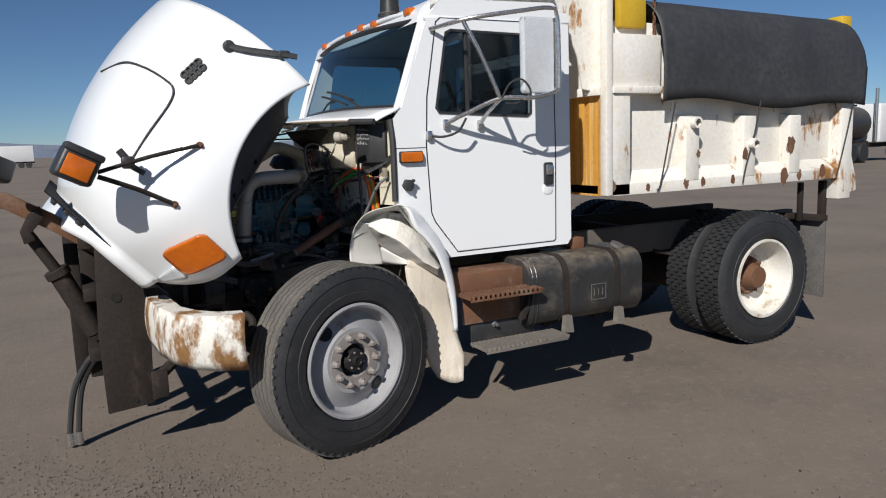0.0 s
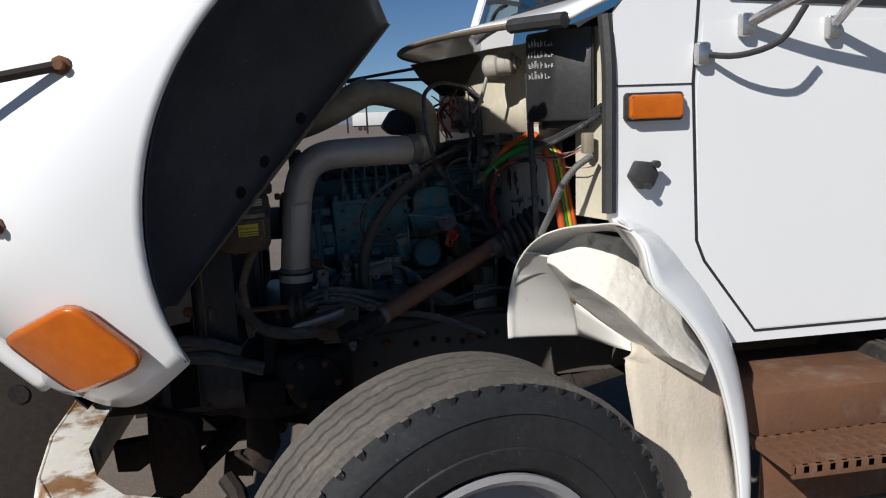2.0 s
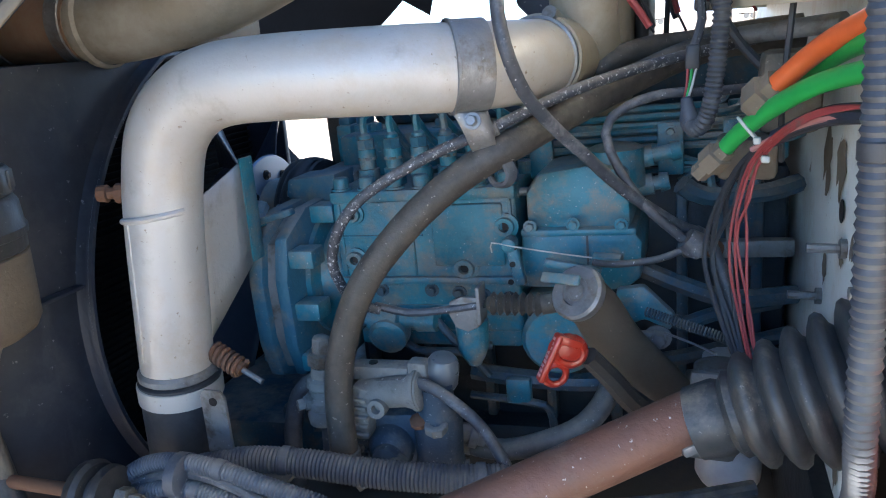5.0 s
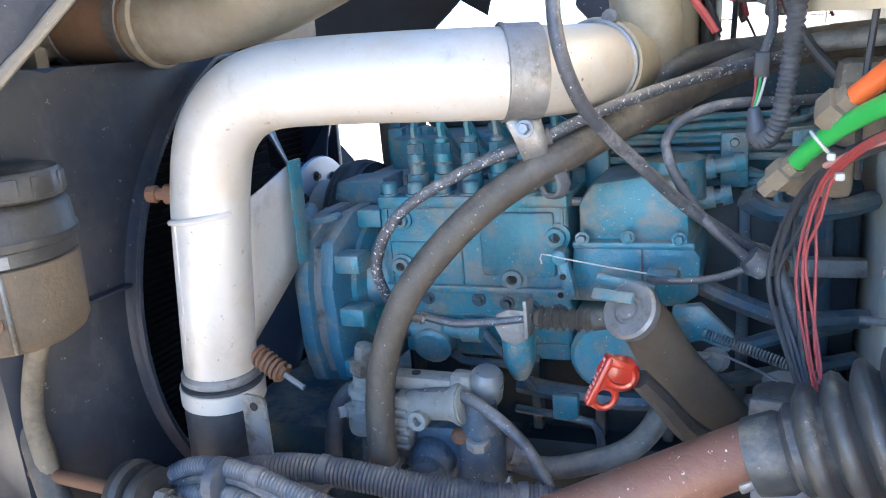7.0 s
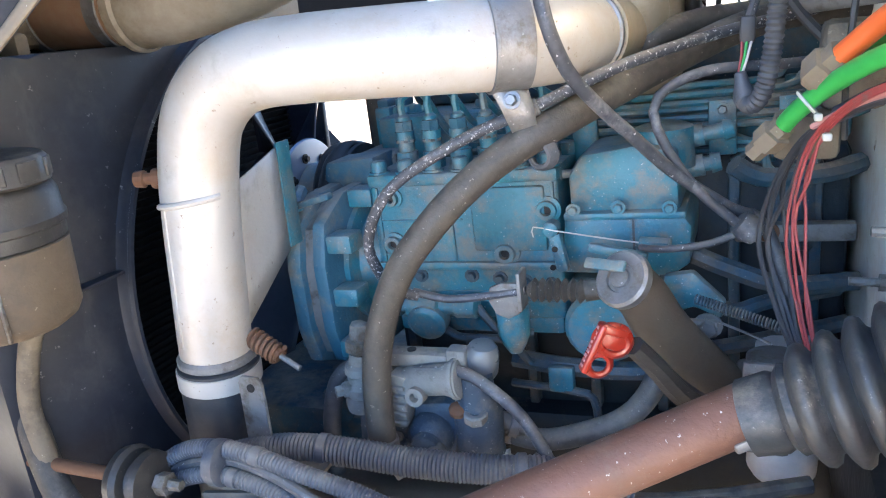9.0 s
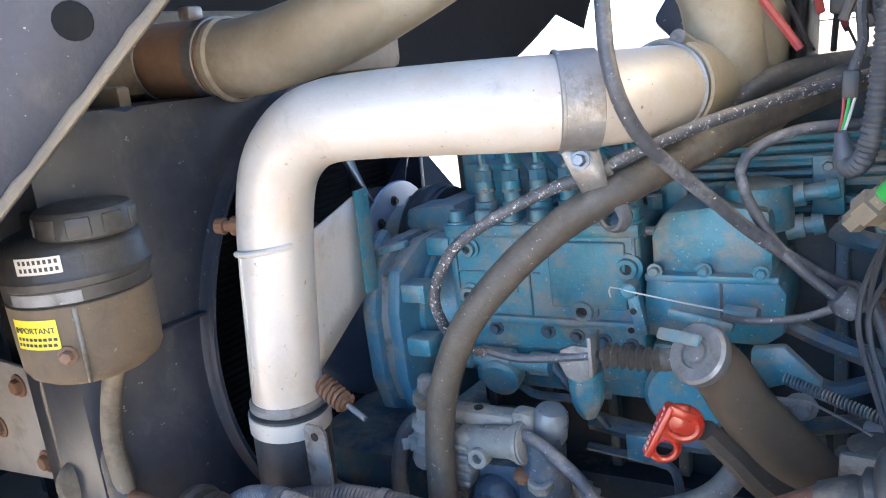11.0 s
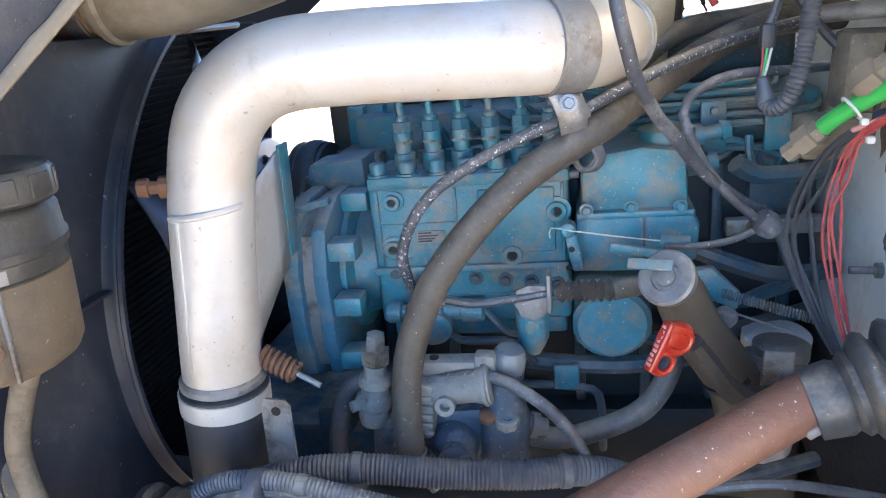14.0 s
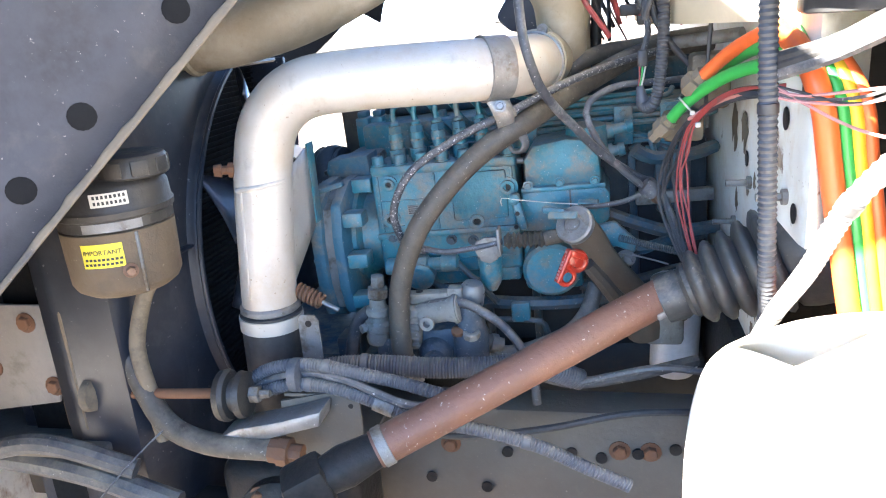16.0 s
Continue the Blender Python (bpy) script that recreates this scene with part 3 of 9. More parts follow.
def ring_strip(outer, y, width, depth):
    bm = bmesh.new()
    c = Vector((sum(p[0] for p in outer) / len(outer), sum(p[1] for p in outer) / len(outer)))
    ins = []
    n = len(outer)
    for i in range(n):
        p, a, b = Vector(outer[i]), Vector(outer[i - 1]), Vector(outer[(i + 1) % n])
        t = ((p - a).normalized() + (b - p).normalized()).normalized()
        nrm = Vector((-t.y, t.x))
        if nrm.dot(c - p) < 0:
            nrm = -nrm
        ins.append(p + nrm * width)
    v = [[bm.verts.new((q[0], yy, q[1])) for q in ring] for ring in (outer, ins) for yy in (y, y - depth)]
    for i in range(n):
        j = (i + 1) % n
        bm.faces.new((v[1][i], v[1][j], v[3][j], v[3][i]))
        bm.faces.new((v[0][i], v[0][j], v[1][j], v[1][i]))
        bm.faces.new((v[2][i], v[2][j], v[3][j], v[3][i]))
    return bm


door = part("door", prismbm([(2.044, 1.72), (2.063, 1.335), (2.088, 1.275), (2.241, 1.068), (3.006, 1.068), (3.018, 1.078), (3.025, 1.70), (3.022, 1.90), (2.06, 1.90)], "y", Y0 - 0.0012, Y0 - 0.0002), M_WHITE, truck, "white cab door")
part("door_seam", ring_strip(DOOR, Y0 - 0.0005, 0.008, 0.0015), M_BLACKPL, door, "dark door seam")
part("window_seal", ring_strip(WIN, Y0 - 0.0005, 0.016, 0.006), M_BLACKPL, door, "black window rubber")
g = bmesh.new()
g.faces.new([g.verts.new((x, Y0 + 0.02, z)) for x, z in WIN])
part("window", g, M_GLASS, door, "dark side window").visible_shadow = False
part("vent_bar", boxbm((2.335, Y0 + 0.005, 1.95), (2.36, Y0 + 0.03, 2.48), 0.003), M_BLACKPL, door)
part("door_handle", prismbm(rrect(2.925, 1.46, 2.995, 1.615, 0.014), "y", Y0 - 0.022, Y0 - 0.001, bevel=0.004), M_BLACKPL, door, "black and chrome door handle")
part("paddle", boxbm((2.935, Y0 - 0.032, 1.53), (2.985, Y0 - 0.02, 1.60), 0.004), M_CHROME, door)
part("handle_recess", prismbm(rrect(2.918, 1.395, 3.002, 1.47, 0.03), "y", Y0 - 0.006, Y0 - 0.001, bevel=0.002), M_WHITE, door)
g = bmesh.new()
g.faces.new([g.verts.new((x, Y1 - 0.02, z)) for x, z in WIN])
part("far_window", g, M_WSGLASS, truck, "side window").visible_shadow = False


# roof, back, cowl and windscreen
def roof_bm():
    bm = bmesh.new()

    def f(u, v):
        x = 2.05 + 1.10 * u
        y = Y0 - 0.005 + (Y1 - Y0 + 0.01) * v
        e = 1 - (2 * v - 1) ** 4
        return (x, y, 2.555 + 0.14 * e * (0.55 + 0.45 * math.sin(min(1, u * 1.5 + 0.12) * math.pi / 2)))
    grid(bm, f, 10, 24)
    return bm


part("roof", roof_bm(), M_WHITE, truck, thick=0.03)
part("roof_visor_panel", prismbm([(2.02, 2.52), (2.05, 2.60), (2.12, 2.66), (2.12, 2.54)], "y", Y0 + 0.05, Y1 - 0.05), M_WHITE, truck)
for i, y in enumerate((3.66, 4.24, 4.5, 4.76, 5.34)):
    part("clearance_lamp", boxbm((2.035, y - 0.05, 2.60 + 0.012 * (1 - abs(i - 2))), (2.085, y + 0.05, 2.648 + 0.012 * (1 - abs(i - 2))), 0.012), M_AMBER, truck, "small amber roof lamp")
bk = bmesh.new()
box(bk, (3.11, Y0 + 0.02, 1.03), (3.15, Y1 - 0.02, 1.95))
box(bk, (3.11, Y0 + 0.02, 2.42), (3.15, Y1 - 0.02, 2.62))
box(bk, (3.11, Y0 + 0.02, 1.95), (3.15, 3.95, 2.42))
box(bk, (3.11, 5.05, 1.95), (3.15, Y1 - 0.02, 2.42))
part("cab_back", bk, M_WHITE, truck)
g = bmesh.new()
g.faces.new([g.verts.new((3.13, y, z)) for y, z in ((3.95, 1.95), (5.05, 1.95), (5.05, 2.42), (3.95, 2.42))])
part("rear_window", g, M_GLASS, truck).visible_shadow = False
part("cab_floor", boxbm((2.16, Y0 + 0.04, 1.06), (3.11, Y1 - 0.04, 1.11)), M_CABIN, truck)
part("dashboard", prismbm([(1.91, 1.4), (1.90, 1.98), (2.05, 1.94), (2.18, 1.82), (2.15, 1.4)], "y", Y0 + 0.07, Y1 - 0.07, bevel=0.02), M_CABIN, truck)
sw = bmesh.new()
tube(sw, [(2.33 + 0.10 * math.sin(a) , 3.95 + 0.24 * math.cos(a), 1.98 + 0.21 * math.sin(a)) for a in [k * math.pi / 8 for k in range(17)]], 0.014, n=8, step=0.03)
cyl(sw, (2.15, 3.95, 1.80), (2.33, 3.95, 1.98), 0.03, 10)
part("steering_wheel", sw, M_BLACKPL, truck, "dark steering wheel")
for y in (3.95, 5.05):
    part("cab_seat", prismbm([(2.45, 1.1), (2.45, 1.55), (2.80, 1.50), (2.88, 2.15), (3.02, 2.15), (2.98, 1.1)], "y", y - 0.25, y + 0.25, bevel=0.04), M_CABIN, truck)

WS = [(1.872, 2.0), (2.062, 2.535)]  # foot and head of the windscreen in x, z


def ws(u, v):
    """u across, v up; slightly bowed forward."""
    y = 3.475 + 2.05 * u
    x = WS[0][0] + (WS[1][0] - WS[0][0]) * v - 0.10 * (1 - (2 * u - 1) ** 2)
    return (x, y, WS[0][1] + (WS[1][1] - WS[0][1]) * v + 0.025 * (1 - (2 * u - 1) ** 2))


g = bmesh.new()
grid(g, ws, 14, 4)
bmesh.ops.reverse_faces(g, faces=g.faces[:])
part("windscreen", g, M_WSGLASS, truck, "dark windscreen with a black rubber seal").visible_shadow = False
ed = [ws(k / 14, 0) for k in range(15)] + [ws(1, k / 4) for k in range(1, 5)] + [ws(1 - k / 14, 1) for k in range(1, 15)] + [ws(0, 1 - k / 4) for k in range(1, 4)]
part("windscreen_seal", tubebm(ed + [ed[0]], 0.017, n=8, step=0.05), M_BLACKPL, truck)
for s, y in ((0, 3.47), (1, 5.53)):
    part("pillar", tubebm([(1.86, y, 1.97), (1.955, y - 0.01 + 0.02 * s, 2.25), (2.07, y, 2.56)], 0.030, n=12, step=0.05), M_WHITE, truck)


def cowl(u, v):
    y = Y0 + (Y1 - Y0) * u
    w = 2 * u - 1
    bow = 0.10 * (1 - w * w) if w < 0.1 else 0.099 * max(0.0, 1 - ((w - 0.1) / 0.55) ** 1.5)
    x = 1.70 + (1.865 - 1.70) * v - bow * (3.0 - 2.0 * v)
    return (x, y, 1.925 + 0.075 * v + 0.025 * (1 - (2 * u - 1) ** 2))


g = bmesh.new()
grid(g, cowl, 16, 4)
part("cowl_top", g, M_WHITE, truck, thick=0.012)
part("cowl_seal", tubebm([(cowl(k / 48, 0)[0] - 0.012, cowl(k / 48, 0)[1], cowl(k / 48, 0)[2] - 0.012) for k in range(5)], 0.02, n=8, step=0.03), M_RUBBER, truck, "black rubber hood seal")
part("cowl_lip", tubebm([(cowl(k / 48, 0)[0] - 0.004, cowl(k / 48, 0)[1], cowl(k / 48, 0)[2] - 0.010) for k in range(4, 49)], 0.011, n=8, step=0.03, flat=0.6), M_COWLLIP, truck, "dusty tan cowl edge")
part("cowl_seal_side", tubebm([(1.800, Y0 + 0.02, 1.925), (1.806, Y0 + 0.008, 1.80), (1.806, Y0 + 0.005, 1.60), (1.806, Y0 + 0.005, 1.42)], 0.02, n=8, step=0.05), M_RUBBER, truck, "black rubber hood seal")
for y, tip in ((3.95, (1.82, 4.35, 2.13)), (4.75, (1.80, 4.42, 2.10))):
    b = bmesh.new()
    tube(b, [(1.80, y, 2.03), (1.79, (y + tip[1]) / 2 - 0.02, 2.09), tip], 0.008, n=6, step=0.04)
    w = part("wiper", b, M_BLACKPL, truck, "black wiper arm")
    part("wiper_blade", tubebm([(tip[0] - 0.02, tip[1] - 0.28, tip[2] - 0.045), (tip[0] - 0.02, tip[1], tip[2] + 0.01), (tip[0] - 0.01, tip[1] + 0.28, tip[2] + 0.05)], 0.009, n=6, step=0.06), M_BLACKPL, w)

# side marker lamp, hood latch catch, beacon
lamp = part("side_marker", prismbm(rrect(1.840, 1.655, 2.000, 1.728, 0.012), "y", Y0 - 0.022, Y0, bevel=0.005), M_BLACKPL, truck, "amber side marker lamp")
part("marker_lens", prismbm(rrect(1.847, 1.661, 1.993, 1.722, 0.010), "y", Y0 - 0.036, Y0 - 0.018, bevel=0.006), M_AMBER, lamp, "amber ribbed lens")
b = bmesh.new()
prism(b, [(1.85, 1.515), (1.87, 1.555), (1.91, 1.550), (1.93, 1.52), (1.915, 1.485), (1.875, 1.48)], "y", Y0 - 0.035, Y0, bevel=0.006)
cyl(b, (1.915, Y0 - 0.05, 1.545), (1.915, Y0 - 0.03, 1.545), 0.01, 10)
cyl(b, (1.893, Y0 - 0.05, 1.49), (1.893, Y0 - 0.03, 1.49), 0.009, 10)
part("hood_catch", b, M_RUBBER, truck, "black rubber hood catch")
b = bmesh.new()
lathe(b, (2.25, 4.4, 2.70), (0, 0, 1), [(0, 0.09), (0.03, 0.09), (0.04, 0.075), (0.18, 0.065), (0.2, 0.03)], 20)
part("beacon", b, M_TANK, truck, "dark roof beacon")
part("cowl_groove", boxbm((1.82, Y0 - 0.0025, 1.745), (2.03, Y0 + 0.001, 1.749)), M_BLACKPL, truck)

# mirror and its tube frame
mir = part("mirror", prismbm(rrect(2.56, 2.06, 2.79, 2.52, 0.02), "y", 3.10, 3.15, bevel=0.01), M_MIRROR, truck, "tall west-coast mirror with steel back")
bmesh_m = bmesh.new()
box(bmesh_m, (2.80, 3.08, 2.06), (2.805, 3.30, 2.52), 0.002)
part("mirror_glass", bmesh_m, M_CHROME, mir)
for pts in ([(2.08, 3.42, 2.47), (2.25, 3.22, 2.51), (2.55, 3.10, 2.55), (2.74, 3.07, 2.57), (2.80, 3.08, 2.52), (2.81, 3.08, 2.15), (2.78, 3.08, 2.07), (2.60, 3.08, 2.03), (2.42, 3.16, 2.03), (2.26, 3.30, 1.95), (2.17, 3.42, 1.89)],
            [(2.21, 3.22, 2.49), (2.32, 3.18, 2.26), (2.42, 3.16, 2.03)], [(2.42, 3.16, 2.03), (2.41, 3.30, 1.95), (2.42, 3.42, 1.88)]):
    part("mirror_tube", tubebm(pts, 0.0135, n=10, step=0.03), M_CHROME, mir, "worn chrome tube bracket")
part("mirror_stay", tubebm([(2.05, 3.42, 1.82), (2.12, 3.36, 1.81), (2.20, 3.31, 1.84), (2.25, 3.29, 1.92)], 0.008, n=8, step=0.02), M_BLACKPL, mir)
for p in ((2.17, 3.42, 1.89), (2.42, 3.42, 1.88), (2.05, 3.42, 1.82)):
    part("bracket_foot", boxbm((p[0] - 0.018, Y0 - 0.03, p[2] - 0.03), (p[0] + 0.018, Y0, p[2] + 0.03), 0.008), M_CHROME, mir)
part("mirror_wire", tubebm([(2.42, 3.14, 2.03), (2.47, 3.12, 2.12), (2.55, 3.10, 2.14), (2.60, 3.09, 2.06), (2.52, 3.12, 2.0), (2.45, 3.14, 2.0)], 0.006, n=6, step=0.02), M_BLACKPL, mir)

# steps beside the tank
st = part("step_box", boxbm((2.175, 3.28, 0.80), (2.645, 3.62, 0.937), 0.008), M_RUST, truck, "rusty brown steel cab steps")


def grating(x0, x1, y0, y1, z, mt, name):
    b = bmesh.new()
    box(b, (x0, y0, z - 0.035), (x1, y0 + 0.012, z), 0.003)
    box(b, (x0, y1 - 0.012, z - 0.035), (x1, y1, z), 0.003)
    n = int((x1 - x0) / 0.035)
    for i in range(n + 1):
        x = x0 + (x1 - x0) * i / n
        box(b, (x - 0.007, y0, z - 0.02), (x + 0.007, y1, z))
    m = int((y1 - y0) / 0.042)
    for j in range(1, m):
        y = y0 + (y1 - y0) * j / m
        box(b, (x0, y - 0.008, z - 0.018), (x1, y + 0.008, z - 0.002))
    return part(name, b, mt, truck)


grating(2.14, 2.67, 3.10, 3.275, 0.822, M_RUST, "upper_step")
grating(2.245, 2.88, 3.10, 3.30, 0.475, M_STEPGREY, "lower_step")
part("step_riser", boxbm((2.18, 3.285, 0.60), (2.62, 3.297, 0.80), 0.004), M_RUST, truck)
part("step_back", boxbm((2.245, 3.302, 0.455), (2.74, 3.31, 0.592), 0.003), M_TANK, truck)
part("step_side", prismbm([(2.57, 0.60), (2.60, 0.60), (2.655, 0.70), (2.665, 0.785), (2.645, 0.785), (2.625, 0.71)], "y", 3.20, 3.24), M_DARKSTEEL, truck)
part("step_bolt", lathebm((2.42, 3.302, 0.575), (0, -1, 0), [(0, 0.02), (0.01, 0.02), (0.012, 0.012), (0.04, 0.012)], 8), M_CHROME, truck)

# fuel tank
b = bmesh.new()
prism(b, [(3.20 + p[0], 0.52 + p[1]) for p in rrect(0, 0, 0.52, 0.46, 0.13, 8)], "x", 2.64, 3.62, bevel=0.012)
tank = part("fuel_tank", b, M_TANK, truck, "dusty black fuel tank with two straps")
for x in (2.668, 2.70):
    part("tank_seam", tubebm([(x, 3.20 + p[0], 0.52 + p[1]) for p in rrect(0, 0, 0.52, 0.46, 0.13, 8) + [(0.52, 0.33)]], 0.006, n=6, step=0.03), M_TANK, tank)
for x in (2.935, 3.385):
    part("tank_strap", prismbm([(3.192 + p[0], 0.512 + p[1]) for p in rrect(0, 0, 0.536, 0.476, 0.138, 8)], "x", x - 0.022, x + 0.022), M_DARKSTEEL, tank)
    part("tank_foot", prismbm([(x - 0.035, 0.47), (x + 0.045, 0.46), (x + 0.028, 0.58), (x - 0.022, 0.58)], "y", 3.17, 3.21), M_STEPGREY, tank)
    part("tank_bracket", boxbm((x - 0.04, 3.4, 0.46), (x + 0.04, 4.06, 0.54), 0.005), M_DARKSTEEL, tank)
part("tank_cap", lathebm((3.50, 3.36, 0.955), (0.2, -0.35, 0.9), [(0, 0.045), (0.03, 0.045), (0.032, 0.055), (0.055, 0.05)], 16), M_FLAP, tank)
part("tank_box", boxbm((3.20, 3.46, 0.98), (3.30, 3.62, 1.06), 0.005), M_RUST, tank)
for k in range(3):
    part("tank_plate_mark", boxbm((3.175 + k * 0.036, 3.194, 0.685), (3.179 + k * 0.036, 3.199, 0.735)), M_FLAP, tank)
part("tank_plate_frame", boxbm((3.15, 3.195, 0.655), (3.28, 3.1985, 0.66)), M_FLAP, tank)
for x in (3.15, 3.275):
    part("tank_plate_frame", boxbm((x, 3.195, 0.66), (x + 0.005, 3.1985, 0.762)), M_FLAP, tank)
part("tank_plate_frame", boxbm((3.15, 3.195, 0.762), (3.28, 3.1985, 0.767)), M_FLAP, tank)

# rear flaps and hangers
part("mudflap", boxbm((5.86, 3.36, 0.30), (5.885, 4.0, 0.98), 0.004, m=Matrix.Rotation(0, 4, "Y")), M_FLAP, truck, "grey rubber mudflap")
part("flap_hanger", boxbm((5.80, 3.36, 0.98), (5.90, 4.10, 1.03), 0.004), M_DARKSTEEL, truck)
part("rear_hanger", boxbm((6.03, 3.50, 0.85), (6.08, 3.56, 1.32), 0.004), M_DARKSTEEL, truck)
part("rear_hanger", boxbm((5.72, 3.50, 0.98), (5.76, 3.54, 1.32), 0.004), M_DARKSTEEL, truck)

# ---- rear half of the front wheel arch (stays on the cab) ----
AX, AZ = 1.39, 0.58


FLI = spline([(1.785, 3.25, 1.402), (1.798, 3.205, 1.375), (1.802, 3.185, 1.33), (1.818, 3.18, 1.275), (1.874, 3.18, 1.220), (1.934, 3.18, 1.143), (1.979, 3.18, 1.055), (2.013, 3.18, 0.95), (2.038, 3.18, 0.827), (2.053, 3.18, 0.717), (2.063, 3.18, 0.598)], 0.03)
FLO = spline([(1.832, 3.44, 1.405), (1.905, 3.43, 1.375), (1.978, 3.40, 1.29), (2.038, 3.35, 1.195), (2.085, 3.31, 1.085), (2.098, 3.28, 0.995), (2.102, 3.24, 0.886), (2.098, 3.21, 0.775), (2.096, 3.20, 0.684), (2.09, 3.19, 0.60)], 0.03)


def along(c, u):
    k = u * (len(c) - 1)
    i = min(int(k), len(c) - 2)
    return c[i].lerp(c[i + 1], k - i)


def inner_lip(u, v):
    deep = 0.03 + 0.075 * max(0.0, 1 - u / 0.30) ** 0.7
    return along(FLI, u) + Vector((0.012 * v, deep * v, -0.003 * v)) + Vector((0.006, 0, 0)) * math.sin(u * 60) * v * max(0.0, 1 - u / 0.30)


g = bmesh.new()
grid(g, inner_lip, 36, 3)
fen = part("rear_fender_arch", g, M_WHITEDUST, truck, "white fibreglass rear fender half with dust", thick=0.006)
g = bmesh.new()


def flange(u, v):
    p = along(FLI, u).lerp(along(FLO, u), v)
    return p + Vector((0.02, -0.035, 0.03)) * math.sin(math.pi * v) * (1 - 0.85 * u) * min(1.0, 0.1 + 5 * u)


grid(g, flange, 36, 8)
part("fender_flange", g, M_WHITE, fen, "white flange meeting the cab", thick=0.008)
# deep inner wall of the wheel arch, curling forward to a rim at the top
PANEL_L = spline([(1.613, 3.780, 0.990), (1.615, 3.790, 1.070), (1.620, 3.775, 1.150), (1.628, 3.735, 1.225), (1.640, 3.665, 1.290)], 0.015)
PANEL_R = spline([(1.862, 3.815, 0.967), (1.845, 3.790, 1.050), (1.800, 3.735, 1.145), (1.750, 3.685, 1.215), (1.705, 3.645, 1.275)], 0.015)
RIM = spline([(1.620, 3.775, 1.150), (1.628, 3.735, 1.225), (1.640, 3.665, 1.290), (1.661, 3.590, 1.340), (1.690, 3.560, 1.360), (1.728, 3.535, 1.373), (1.762, 3.440, 1.390), (1.780, 3.330, 1.408), (1.785, 3.250, 1.404)], 0.015)
BACK = spline([(1.745, 3.690, 1.215), (1.758, 3.670, 1.250), (1.775, 3.650, 1.300), (1.800, 3.620, 1.338), (1.840, 3.590, 1.350), (1.880, 3.560, 1.350), (1.930, 3.520, 1.335), (1.960, 3.470, 1.315), (1.985, 3.420, 1.285)], 0.015)


def ruled(p, q, bow):
    """A sheet from curve p to curve q, bowed outwards, with a small lip along p."""
    def f(u, v):
        lip = Vector((-0.004, -0.010, 0.002)) * max(0.0, 1 - v / 0.07)
        return along(p, u).lerp(along(q, u), v) + lip + Vector(bow) * math.sin(math.pi * v)
    return f


for p_, q_, bow in ((PANEL_L, PANEL_R, (0, 0.006, 0)), (RIM, BACK, (0, 0.004, 0.014))):
    g = bmesh.new()
    grid(g, ruled(p_, q_, bow), 44, 14)
    part("inner_fender_wall", g, M_WHITEDUST, fen, "white inner fender panel", thick=0.005)


LEDGE_TOP = [Vector(p) for p in [(1.702, 3.645, 1.268), (1.800, 3.620, 1.342), (1.900, 3.555, 1.330), (1.965, 3.525, 1.240), (2.045, 3.50, 1.120), (2.125, 3.46, 0.965)]]
LEDGE_NOSE = [Vector(p) for p in [(1.698, 3.630, 1.259), (1.742, 3.555, 1.225), (1.805, 3.46, 1.185), (1.869, 3.40, 1.122), (1.958, 3.37, 1.028), (2.050, 3.358, 0.975)]]
LEDGE_FOOT = [Vector(p) for p in [(1.700, 3.640, 1.254), (1.760, 3.690, 1.182), (1.815, 3.742, 1.111), (1.880, 3.62, 1.055), (1.950, 3.52, 1.000), (2.100, 3.46, 0.915)]]


def ledge_top(u, v):
    """Sloping upper face of the moulded ledge, from its nose back to the arch wall."""
    return along(LEDGE_NOSE, u).lerp(along(LEDGE_TOP, u), v) + Vector((0.003, 0, 0.005)) * noise.noise((u * 7, v * 2, 0))


def ledge_under(u, v):
    return (ledge_top(u, 0) + Vector((0, 0, -0.001))).lerp(along(LEDGE_FOOT, u), v)


def ledge(u, v):
    """The whole ledge in one sheet: underside up to the nose, then the flaking top."""
    p = ledge_under(u, 1 - v / 0.35) if v < 0.35 else ledge_top(u, (v - 0.35) / 0.65)
    r = noise.noise(p * 60) * 0.0022 + noise.noise(p * 17) * 0.003
    return p + Vector((-0.3, -0.6, 0.7)) * r * min(1.0, u * 3)


g = bmesh.new()
grid(g, ledge, 90, 40)
part("fender_shelf", g, M_FLAKED, fen, "dusty white ledge with flaking paint", thick=0.004)
g = bmesh.new()
grid(g, lambda u, v: (Vector((1.815, 3.742, 1.112)).lerp(Vector((1.935, 3.530, 1.010)), u)).lerp(Vector((1.862, 3.812, 0.968)).lerp(Vector((1.910, 3.515, 1.000)), u), v), 8, 4)
part("fender_web", g, M_WHITEDUST, fen, thick=0.004)
part("web_bolt", lathebm((1.812, 3.735, 1.112), (-0.2, -1, 0), [(0, 0.010), (0.008, 0.010), (0.012, 0.006)], 8), M_RUST, fen)


